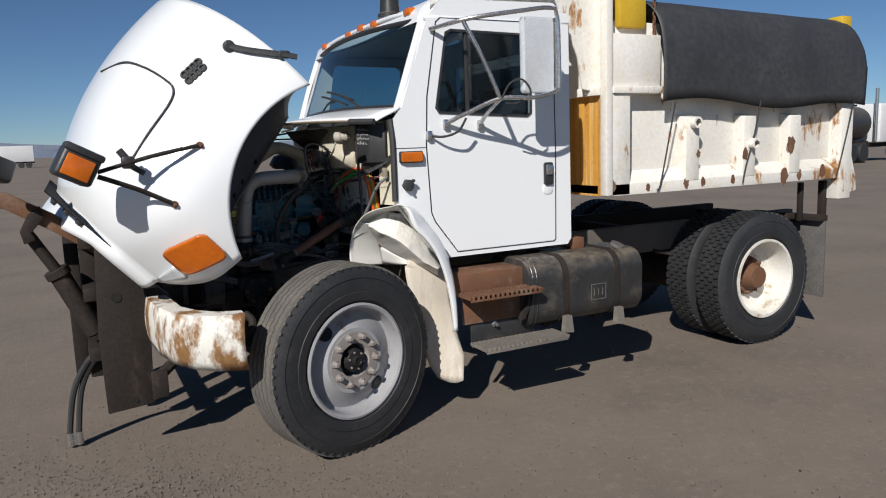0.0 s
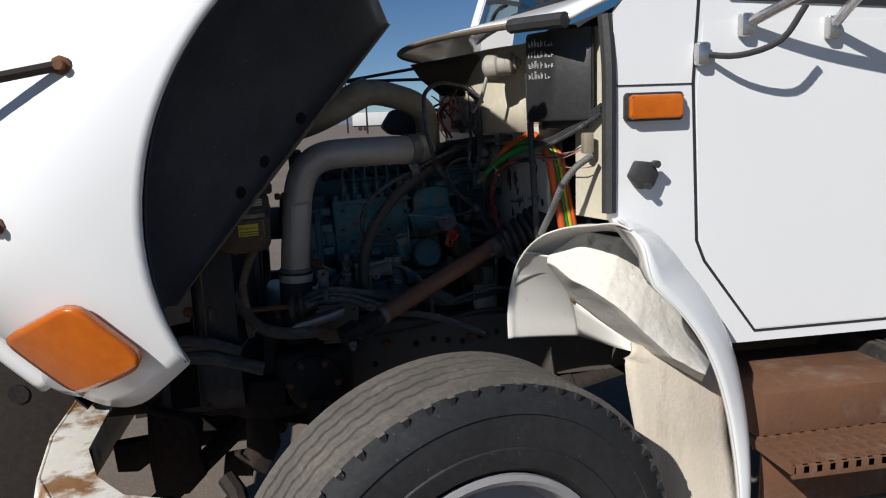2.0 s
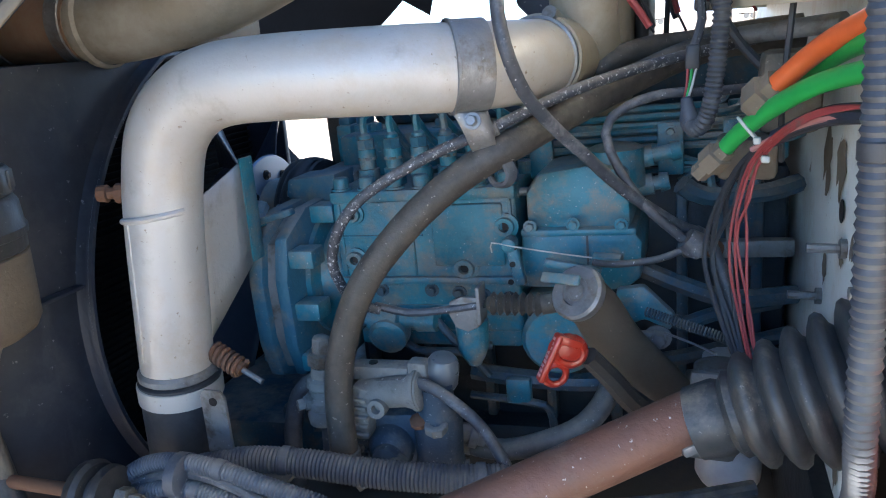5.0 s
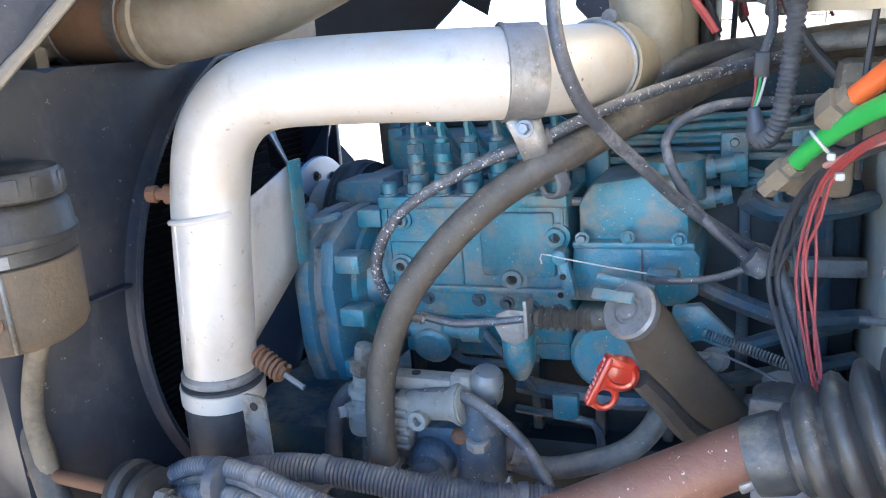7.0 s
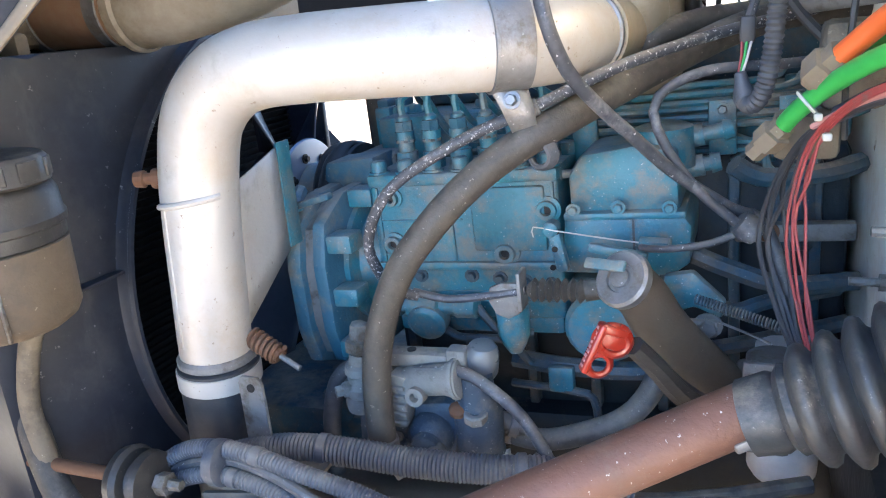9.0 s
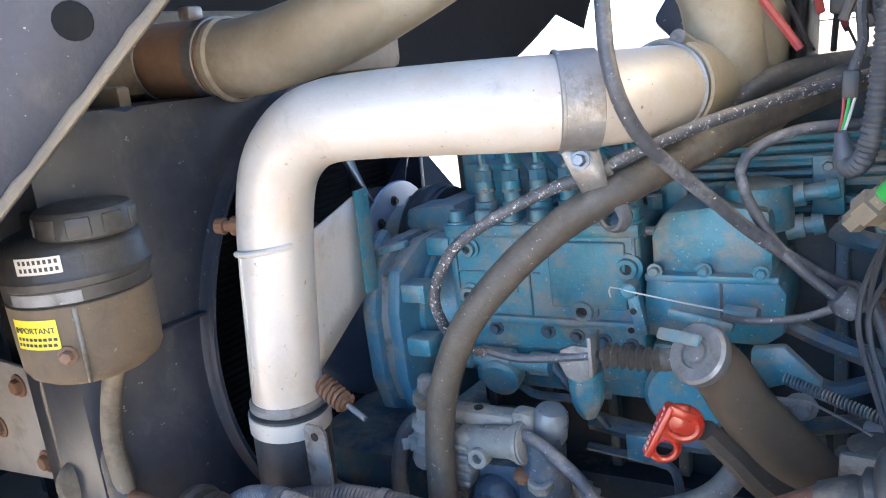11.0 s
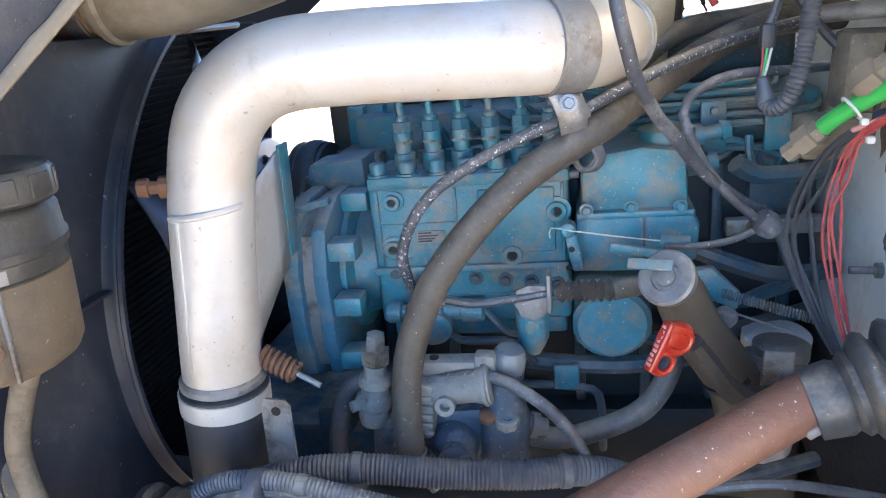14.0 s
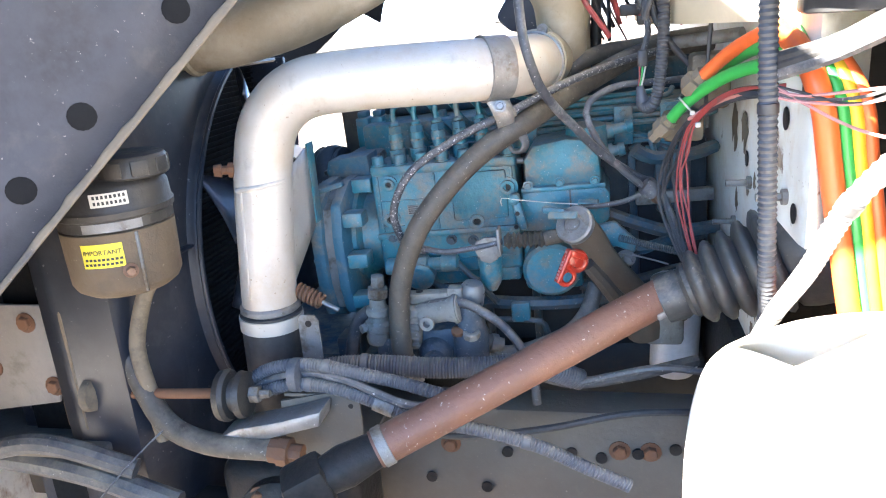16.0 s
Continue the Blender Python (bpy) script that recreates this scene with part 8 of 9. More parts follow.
for k, mt in enumerate((M_REDW, M_GREEN, M_TIE)):
    part("connector_wire", tubebm([(1.567 + 0.0045 * k, 4.102, 1.568), (1.567 + 0.003 * k, 4.098, 1.553), (1.565 + 0.002 * k, 4.093, 1.538)], 0.0015, n=6, step=0.004), mt, lh)
single("red_lead", [(1.64, 4.2, 1.625), (1.615, 4.19, 1.665), (1.60, 4.18, 1.70), (1.625, 4.17, 1.72), (1.655, 4.16, 1.69), (1.66, 4.15, 1.65)], 0.0018, M_REDW, "thin red battery lead below the cowl", "wire", n=8)
single("red_lead", [(1.55, 4.26, 1.655), (1.60, 4.24, 1.645), (1.64, 4.22, 1.665), (1.67, 4.2, 1.71)], 0.006, M_REDW, "thick red battery lead below the cowl", "wire", n=8)
single("black_lead", [(1.585, 4.13, 1.70), (1.59, 4.12, 1.645), (1.615, 4.11, 1.60), (1.65, 4.10, 1.56), (1.69, 4.10, 1.52)], 0.0055, M_RUBBER, "black battery lead hanging below the cowl", "cable", n=8)
solo("relay", boxbm((1.54, 4.24, 1.645), (1.575, 4.27, 1.665), 0.004), M_BLACKPL, (1.55, 4.25, 1.65), "small black plastic relay below the cowl", "relay")
single("engine_hook_wire", [(1.66, 4.0, 1.66), (1.655, 4.0, 1.55), (1.66, 4.02, 1.48)], 0.003, M_RUBBER, "thin dark wire hanging by the firewall", "wire", n=6)

# green and orange air lines with the wire bundle tied to them
air = thing("air_line_bundle", (1.60, 3.97, 1.48), "green and orange nylon air lines with tied red wires", "air lines")
wire("green_line", [(1.606, 4.003, 1.495), (1.614, 3.992, 1.508), (1.635, 3.96, 1.534), (1.664, 3.91, 1.561), (1.689, 3.86, 1.576), (1.712, 3.80, 1.583), (1.74, 3.72, 1.57)], 0.0086, M_GREEN, air, "green nylon air line", n=14)
wire("orange_line", [(1.645, 3.95, 1.562), (1.672, 3.92, 1.592), (1.694, 3.87, 1.612), (1.712, 3.82, 1.624), (1.735, 3.74, 1.615)], 0.0095, M_ORANGE, air, "orange nylon air line", n=14)
wire("second_green_line", [(1.672, 3.99, 1.565), (1.688, 3.92, 1.59), (1.705, 3.85, 1.602), (1.737, 3.75, 1.595)], 0.010, M_GREEN, air, n=12)
part("line_fitting", lathebm((1.608, 4.002, 1.497), (-0.5, 0.4, -0.6), [(0, 0.011), (0.009, 0.011), (0.010, 0.015), (0.028, 0.015), (0.029, 0.010), (0.045, 0.010)], 6), M_TANB, air, "dusty brass fitting")
part("line_fitting", lathebm((1.647, 3.952, 1.564), (-0.5, 0.5, -0.6), [(0, 0.014), (0.012, 0.014), (0.013, 0.019), (0.03, 0.019), (0.04, 0.012)], 6), M_TANB, air)
part("fitting_block", boxbm((1.60, 4.04, 1.455), (1.66, 4.09, 1.50), 0.008), M_TANB, air)
part("air_manifold", boxbm((1.64, 4.06, 1.50), (1.70, 4.12, 1.585), 0.01), M_TANB, air)
wire("zip_tie", [(1.624 + 0.0125 * math.cos(a) * 0.65, 3.977 + 0.0125 * math.sin(a), 1.520 + 0.0125 * math.cos(a) * -0.75) for a in [k * math.pi / 6 for k in range(13)]], 0.0017, M_TIE, air, n=6)
part("tie_head", boxbm((1.629, 3.962, 1.506), (1.636, 3.970, 1.513), 0.002), M_TIE, air)
part("tie_head", boxbm((1.637, 3.965, 1.488), (1.645, 3.973, 1.495), 0.002), M_TIE, air)
for k in range(4):
    d = 0.0045 * k
    wire("red_wire", [(1.73, 3.80, 1.555 + 0.002 * k), (1.675, 3.90, 1.545 - d * 0.3), (1.636 + d * 0.5, 3.975, 1.500 - d * 0.2), (1.620 + d * (1.1 - 0.5 * (k % 2)), 3.99 - 0.006 * (k % 3), 1.45), (1.615 + d * (0.7 + 0.4 * (k % 2)), 3.985, 1.388 + 0.01 * k), (1.627 + d * (1.2 - 0.6 * (k % 2)), 3.97, 1.33), (1.640 + d * 0.6, 3.95, 1.28)], 0.0015, M_REDW, air, n=6)
for k in range(4):
    d = 0.008 * k
    wire("black_wire", [(1.73, 3.82, 1.545), (1.68, 3.92, 1.53), (1.632, 3.995, 1.495 - d * 0.3), (1.604 + d * (0.9 - 0.6 * (k % 2)), 4.03 - 0.01 * (k % 3), 1.437), (1.592 + d * (0.5 + 0.6 * (k % 2)), 4.03, 1.373), (1.612 + d * 0.6, 4.0, 1.31), (1.632 + d * 0.3, 3.96, 1.27)], 0.0026, M_LOOMB, air, n=6)
wire("pink_wire", [(1.63, 3.985, 1.498), (1.668, 3.93, 1.53), (1.705, 3.86, 1.545), (1.75, 3.76, 1.545)], 0.003, M_PINK, air, n=6)
wire("blue_line", [(1.65, 3.98, 1.51), (1.685, 3.91, 1.54), (1.735, 3.80, 1.55)], 0.008, M_HOODIN, air, n=8)

# orange, green and yellow lines hanging in front of the cab wall
band_ = thing("hanging_air_lines", (1.70, 3.56, 1.36), "orange, green and yellow nylon lines hanging by the wall", "air lines")
for mt, r, top_x, x0, x1 in ((M_ORANGE, 0.0125, 1.712, 1.727, 1.780), (M_GREEN, 0.0065, 1.728, 1.745, 1.797), (M_YEL, 0.0075, 1.737, 1.757, 1.806), (M_ORANGE, 0.0075, 1.745, 1.768, 1.820)):
    wire("air_line", [(top_x - 0.012, 3.77, 1.622), (top_x, 3.72, 1.600)] + [(x0 + (x1 - x0) * f, 3.695 + 0.01 * f, 1.552 - 0.265 * f) for f in (0, 0.25, 0.5, 0.75, 1)] + [(x1 + 0.008, 3.72, 1.25)], r, mt, band_, n=12)
bundle("wall_loom", [(1.775, 3.47, 1.572), (1.755, 3.475, 1.558), (1.725, 3.478, 1.535), (1.697, 3.495, 1.490), (1.685, 3.545, 1.420), (1.682, 3.64, 1.340), (1.682, 3.74, 1.250), (1.68, 3.80, 1.18)], 0.0090, M_LOOMG, "grey corrugated wire loom by the wall", "wire loom", ribs=0.08, pitch=0.008, n=12, bands=(0.2, 0.6), inner="sleeve", band_mat=M_RUBBER)
bundle("wall_loom", [(1.666, 3.69, 1.80), (1.670, 3.69, 1.658), (1.675, 3.69, 1.54), (1.680, 3.69, 1.43), (1.684, 3.695, 1.36), (1.694, 3.73, 1.30), (1.70, 3.79, 1.23)], 0.0096, M_LOOMD, "black corrugated wire loom hanging down", "wire loom", ribs=0.08, pitch=0.0065, n=12, bands=(0.42,), inner="sleeve", band_mat=M_LOOMB)
solo("wall_block", boxbm((1.758, 3.485, 1.575), (1.785, 3.515, 1.63), 0.004), M_DUCT, (1.77, 3.5, 1.58), "tan connector block on the wall", "connector")
for k in range(3):
    single("wall_cable", [(1.68, 3.70, 1.58 + 0.008 * k), (1.72, 3.62, 1.605 + 0.006 * k), (1.76, 3.54, 1.64 + 0.008 * k), (1.80, 3.47, 1.68 + 0.01 * k)], 0.0075, M_RUBBER if k else M_CABLE, "dark cable running to the fuse box", "cable", n=8)
for k in range(5):
    single("wall_wire", [(1.675, 3.70, 1.560 + 0.004 * k), (1.70, 3.665, 1.556 + 0.003 * k - 0.012 * (k > 3)), (1.735, 3.60, 1.560 + 0.006 * (k % 3) - 0.03 * (k > 3)), (1.765, 3.52, 1.585 + 0.008 * (k % 2) - 0.05 * (k > 3)), (1.785, 3.495, 1.60 - 0.06 * (k > 3))], 0.0016, (M_PINK, M_CABLE, M_PINK, M_LOOMB, M_PINK)[k], "thin wire at the wall", "wire", n=6)

# ---- steering shaft and boot ----
sh = thing("steering_shaft", (1.2, 3.65, 1.13), "brown rusted steering shaft running into a rubber boot", "shaft")
S0, S1 = Vector((1.204, 3.684, 1.119)), Vector((1.604, 3.880, 1.274))
BD = Vector((0.118, -0.004, 0.050)).normalized()
part("shaft_tube", cylbm(S0, S1, 0.0265, 24), M_SHAFT, sh)
d = (S1 - S0).normalized()
part("shaft_ring", lathebm(S0 + d * 0.004, d, [(0, 0.0275), (0.001, 0.0285), (0.014, 0.0285), (0.015, 0.0275)], 24), M_CAST, sh, "pale worn ring")
part("joint", lathebm(S0 - d * 0.085, d, [(0, 0.012), (0.005, 0.026), (0.04, 0.030), (0.075, 0.026), (0.09, 0.024)], 16), M_BLACKOIL, sh, "greasy universal joint")
part("joint_yoke", boxbm((-0.03, -0.032, -0.03), (0.03, 0.032, 0.03), 0.01, 2, m=Matrix.Translation(S0 - d * 0.10) @ d.to_track_quat("X", "Z").to_matrix().to_4x4()), M_BLACKOIL, sh)
part("joint_bolt", lathebm(S0 - d * 0.10 + Vector((0.0, -0.03, -0.02)), (0, -1, -0.2), [(0, 0.012), (0.012, 0.012), (0.014, 0.008), (0.03, 0.007)], 6), M_CAST, sh)
part("shaft_notch", boxbm((-0.016, -0.006, -0.004), (0.016, 0.006, 0.006), 0.002, m=Matrix.Translation(S1 - d * 0.02 + Vector((0.004, -0.022, -0.016))) @ d.to_track_quat("X", "Z").to_matrix().to_4x4()), M_ZINC, sh)
bt = []
for i in range(5):
    b0 = 0.046 + 0.024 * i
    rr = 0.052 + 0.0052 * i
    bt += [(b0, rr * 0.74), (b0 + 0.003, rr * 0.86), (b0 + 0.008, rr * 0.99), (b0 + 0.013, rr * 1.02), (b0 + 0.018, rr * 0.97), (b0 + 0.021, rr * 0.84)]
bm_ = lathebm(S1 - d * 0.022 + Vector((0.0, 0.0, -0.006)), BD, [(0, 0.027), (0.002, 0.034), (0.028, 0.036), (0.034, 0.033), (0.040, 0.040)] + bt + [(0.168, 0.070), (0.185, 0.076), (0.24, 0.084), (0.30, 0.090)], 36, cap=False)
part("boot", bm_, M_BOOT, sh, "dusty ribbed rubber boot", sharp=60)

# ---- hydraulic valve block ----
SEAT = None
vb = thing("fuel_pump_block", (1.20, 4.02, 1.05), "grimy blue and grey hydraulic pump block with fittings", "pump")
part("block", prismbm([(1.112, 1.045), (1.116, 1.128), (1.130, 1.142), (1.205, 1.158), (1.262, 1.166), (1.276, 1.150), (1.276, 1.090), (1.262, 1.076)], "y", 3.985, 4.09, bevel=0.010), M_VALVE, vb, "grimy dark blue cast body")
part("right_drum", lathebm((1.284, 3.995, 1.088), (0.02, -0.04, 1), [(0, 0.012), (0.003, 0.028), (0.010, 0.032), (0.016, 0.030), (0.068, 0.031), (0.078, 0.027), (0.100, 0.022), (0.118, 0.020)], 24), M_VALVE, vb)
part("front_bulb", lathebm((1.222, 3.995, 1.118), (0.12, -1, -0.1), [(0, 0.030), (0.020, 0.030), (0.030, 0.024), (0.034, 0.020), (0.046, 0.019), (0.050, 0.012)], 20), M_VALVE, vb)
part("bulb_plug", lathebm((1.238, 3.958, 1.110), (0.4, -1, -0.1), [(0, 0.015), (0.014, 0.015), (0.018, 0.009)], 12), M_BLUED, vb)
part("spool_housing", lathebm((1.196, 3.980, 1.190), (1, 0, 0.17), [(0, 0.016), (0.006, 0.019), (0.054, 0.0195), (0.062, 0.022), (0.070, 0.0235), (0.076, 0.0235), (0.078, 0.017)], 24), M_CASTW, vb, "dusty pale grey cylinder")
part("spool_rim", lathebm((1.262, 3.980, 1.2015), (1, 0, 0.17), [(0, 0.022), (0.001, 0.0255), (0.006, 0.0255), (0.007, 0.022)], 24), M_CASTW, vb)
part("lug_eye", lathebm((1.219, 3.968, 1.183), (0, -1, 0.1), [(0, 0.012), (0.016, 0.012), (0.016, 0.006), (0.006, 0.005)], 16), M_CASTW, vb)
part("top_plate", prismbm([(1.150, 1.203), (1.152, 1.222), (1.252, 1.228), (1.252, 1.208)], "y", 3.985, 4.012, bevel=0.004), M_CASTW, vb, "pale cast top plate")
part("plate_hole", cylbm((1.200, 3.998, 1.2235), (1.200, 3.998, 1.2265), 0.006, 12), M_BLACKOIL, vb)
part("upright_flange", prismbm([(1.250, 1.195), (1.250, 1.236), (1.276, 1.236), (1.277, 1.200)], "y", 3.985, 4.008, bevel=0.005), M_CASTW, vb)
part("filter_cup", lathebm((1.286, 4.01, 1.196), (0.15, -0.1, 1), [(0, 0.018), (0.006, 0.021), (0.034, 0.021), (0.042, 0.016), (0.044, 0.008)], 20), M_GLASSCUP, vb, "hazy plastic filter cup")
part("ribbed_casting", prismbm([(1.180, 1.132), (1.176, 1.196), (1.184, 1.208), (1.206, 1.204), (1.204, 1.168), (1.200, 1.132)], "y", 3.962, 3.992, bevel=0.005), M_CASTW, vb)
for k in range(5):
    part("casting_rib", boxbm((1.181, 3.957, 1.140 + 0.012 * k), (1.203, 3.964, 1.145 + 0.012 * k), 0.002), M_CASTW, vb)
part("front_web", prismbm([(1.150, 1.150), (1.152, 1.205), (1.180, 1.200), (1.182, 1.150)], "y", 3.985, 4.02, bevel=0.006), M_CASTW, vb)
st0 = Vector((1.117, 3.998, 1.130))
part("pipe_fitting", lathebm(st0, (0.09, -0.01, 1), [(0, 0.018), (0.012, 0.021), (0.022, 0.018), (0.026, 0.023), (0.038, 0.024), (0.044, 0.018), (0.052, 0.017), (0.056, 0.021), (0.066, 0.020), (0.070, 0.015), (0.084, 0.014)], 14), M_CASTW, vb, "pale stepped pipe fitting")
part("stack_nut", lathebm(st0 + Vector((0.0076, 0, 0.084)), (0.09, -0.01, 1), [(0, 0.014), (0.003, 0.019), (0.018, 0.019), (0.020, 0.012), (0.026, 0.013), (0.040, 0.012), (0.043, 0.007)], 6), M_CAST, vb)
part("side_fitting", lathebm((1.112, 3.985, 1.166), (-0.7, -0.7, 0), [(0, 0.011), (0.010, 0.011), (0.011, 0.008), (0.020, 0.008)], 6), M_CASTW, vb)
part("rusty_cap", lathebm((1.268, 3.972, 1.162), (0.05, -0.35, 1), [(0, 0.012), (0.006, 0.012), (0.009, 0.007)], 10), M_RUST, vb, "rusty cap bolt")
part("hex_plug", lathebm((1.290, 3.972, 1.154), (0.05, -0.25, 1), [(0, 0.014), (0.003, 0.0155), (0.012, 0.0155), (0.014, 0.013), (0.014, 0.008), (0.009, 0.007)], 8), M_CASTW, vb, "pale hexagonal plug")
rng = random.Random(21)
for k in range(12):
    x, z = 1.125 + 0.145 * rng.random(), 1.075 + 0.06 * rng.random()
    part("casting_boss", lathebm((x, 3.987, z), (rng.uniform(-0.3, 0.3), -1, rng.uniform(-0.2, 0.4)), [(0, 0.009), (0.004, 0.008), (0.005, 0.005), (0.008 + 0.004 * rng.random(), 0.004)], rng.choice((6, 8, 12))), rng.choice((M_CAST, M_VALVE, M_VALVE)), vb)
part("hose_nipple", lathebm((1.188, 3.958, 1.098), (0.5, -0.8, 0.1), [(0, 0.008), (0.014, 0.008), (0.016, 0.005), (0.022, 0.005)], 10), M_CASTW, vb)
part("outlet", lathebm((1.300, 4.03, 1.120), (0.9, 0.25, -0.3), [(0, 0.013), (0.012, 0.014), (0.013, 0.017), (0.024, 0.017), (0.025, 0.012), (0.035, 0.012)], 12), M_CAST, vb)
single("outlet_hose", [(1.289, 4.055, 1.092), (1.33, 4.05, 1.087), (1.373, 4.05, 1.093), (1.444, 4.06, 1.122), (1.478, 4.08, 1.154), (1.495, 4.10, 1.20)], 0.0145, M_HOSE, "grey-blue rubber fuel hose below the pump", "hose", n=16)
solo("hose_clamp", lathebm((1.297, 4.054, 1.091), (1, 0, -0.05), [(0, 0.015), (0.001, 0.017), (0.012, 0.017), (0.013, 0.015)], 20), M_ZINC, (1.3, 4.05, 1.09), "galvanized worm-drive hose clamp", "clamp")
solo("clamp_worm", cylbm((1.303, 4.036, 1.076), (1.306, 4.032, 1.056), 0.006, 8), M_ZINC, (1.3, 4.03, 1.06), "small steel screw of a hose clamp", "clamp")
single("arched_lead", [(1.17, 3.975, 1.175), (1.185, 3.98, 1.192), (1.209, 3.98, 1.204), (1.253, 3.98, 1.214), (1.295, 3.97, 1.210), (1.351, 3.96, 1.174), (1.389, 3.95, 1.114), (1.398, 3.94, 1.05)], 0.0075, M_CABLE, "grey sleeved cable arching over the pump block", "cable", n=16)
single("side_hose", [(1.129, 4.02, 1.183), (1.10, 4.015, 1.18), (1.078, 4.01, 1.16), (1.064, 4.005, 1.11), (1.062, 4.0, 1.051), (1.062, 4.0, 0.97)], 0.0125, M_HOSE, "blue-grey rubber hose beside the pump block", "hose", n=12)
SEAT = seat_engine
part("belt_guard", boxbm((1.0, 4.06, 0.92), (1.05, 4.12, 1.10), 0.01), M_BLUED, eng)

SEAT = None
# ---- wire looms along the frame rail ----
bundle("rail_loom", [(0.945, 3.785, 1.142), (0.968, 3.79, 1.153), (1.0, 3.80, 1.172), (1.047, 3.80, 1.183), (1.10, 3.80, 1.181), (1.155, 3.80, 1.170), (1.21, 3.805, 1.155), (1.27, 3.81, 1.135), (1.33, 3.83, 1.11)], 0.0100, M_LOOM, "grey corrugated wire loom on the frame rail", "wire loom", ribs=0.06, pitch=0.0042, n=14, bands=(0.4,), inner="sleeve", band_mat=M_LOOM)
bundle("rail_loom", [(0.945, 3.775, 1.118), (0.99, 3.785, 1.140), (1.04, 3.79, 1.155), (1.10, 3.79, 1.153), (1.152, 3.79, 1.138), (1.201, 3.79, 1.117), (1.251, 3.79, 1.100), (1.327, 3.79, 1.090), (1.409, 3.79, 1.068), (1.473, 3.79, 1.038), (1.54, 3.79, 1.008)], 0.0098, M_LOOM, "grey corrugated wire loom on the frame rail", "wire loom", ribs=0.06, pitch=0.0042, n=14, bands=(0.22, 0.75), inner="sleeve", band_mat=M_LOOM)
single("rail_cable", [(0.955, 3.79, 1.135), (1.01, 3.795, 1.160), (1.06, 3.80, 1.170), (1.12, 3.795, 1.165), (1.17, 3.79, 1.148), (1.22, 3.79, 1.128), (1.28, 3.80, 1.118)], 0.0065, M_CABLE, "smooth grey cable on the frame rail", "cable", n=10)
bundle("large_loom", [(0.98, 3.85, 1.120), (1.07, 3.87, 1.142), (1.15, 3.885, 1.142), (1.236, 3.90, 1.132), (1.32, 3.915, 1.128), (1.392, 3.94, 1.120), (1.47, 3.97, 1.08)], 0.0170, M_LOOM, "thick grey corrugated wire loom", "wire loom", ribs=0.06, pitch=0.0048, n=18, bands=(0.3, 0.75), inner="sleeve", band_mat=M_LOOM)
solo("loom_tie", lathebm((1.045, 3.795, 1.169), (1, 0, 0.02), [(0, 0.024), (0.001, 0.026), (0.014, 0.026), (0.015, 0.024)], 16), M_LOOM, (1.05, 3.79, 1.165), "grey plastic loom strap", "strap")
solo("taped_joint", cylbm((1.172, 3.79, 1.130), (1.200, 3.79, 1.118), 0.0125, 12), M_CAST, (1.18, 3.79, 1.125), "pale taped joint on a wire loom", "tape")
SEAT = seat_rail
# bracket plate with a canister, rod and rubber mount
pb = thing("loom_bracket", (1.05, 3.80, 1.02), "bent grey steel loom bracket on the frame rail", "bracket")
part("plate", prismbm([(0.985, 1.02), (0.985, 1.112), (1.075, 1.130), (1.112, 1.125), (1.112, 1.022), (1.05, 1.005)], "y", 3.79, 3.795), M_RAIL, pb)
part("plate_top", boxbm((0.99, 3.795, 1.118), (1.11, 3.90, 1.123)), M_RAIL, pb)
part("plate_hole", cylbm((1.098, 3.7885, 1.108), (1.098, 3.7895, 1.108), 0.004, 10), M_BLACKOIL, pb)
part("bracket_arm", boxbm((1.0, 3.80, 1.0), (1.10, 3.98, 1.01), 0.003), M_RAIL, pb)
part("lower_shelf", prismbm([(0.90, 1.075), (0.93, 1.09), (1.0, 1.105), (1.07, 1.125), (1.065, 1.10), (0.98, 1.075), (0.92, 1.06)], "y", 3.74, 3.79, bevel=0.004), M_ZINC, pb)
mt_ = thing("rubber_mount", (0.92, 3.76, 1.13), "round rubber mount with a rusty rod", "mount")
part("mount_disc", lathebm((0.905, 3.762, 1.135), (1, 0.05, 0.04), [(0, 0.018), (0.002, 0.038), (0.012, 0.040), (0.018, 0.036), (0.020, 0.026), (0.030, 0.024), (0.032, 0.036), (0.042, 0.034), (0.046, 0.015)], 24), M_RES, mt_, "cracked rubber disc")
part("mount_nut", lathebm((0.953, 3.764, 1.137), (1, 0.05, 0.04), [(0, 0.013), (0.014, 0.013), (0.015, 0.007), (0.03, 0.006)], 6), M_CAST, mt_)
part("rod", cylbm((0.675, 3.758, 1.132), (0.91, 3.762, 1.138), 0.008, 12), M_RUST, mt_, "rusty steel rod")
part("rod_washer", lathebm((0.698, 3.756, 1.133), (-1, 0, 0), [(0, 0.012), (0.004, 0.026), (0.016, 0.028), (0.02, 0.02)], 18), M_TANB, mt_)
# frame horn bracket at the front
fh = thing("frame_horn_bracket", (0.66, 3.75, 1.0), "mud-coated steel bracket box by the radiator", "bracket")
SEAT = None
part("bracket_plate", prismbm([(0.46, 1.10), (0.47, 1.300), (0.690, 1.296), (0.698, 1.285), (0.660, 1.130)], "y", 3.755, 3.762, bevel=0.003), M_BRKT, fh, "pale dusty bracket plate")
part("bracket_side", prismbm([(3.748, 1.275), (3.752, 1.300), (3.80, 1.300), (3.88, 1.262), (3.86, 1.10), (3.75, 1.085)], "x", 0.700, 0.706, bevel=0.002), M_TANB, fh)
part("bracket_lip", prismbm([(0.700, 1.285), (0.754, 1.276), (0.748, 1.18), (0.712, 1.092), (0.668, 1.090), (0.668, 1.13)], "y", 3.752, 3.757, bevel=0.002), M_TANB, fh, "bent mud-coated flange")
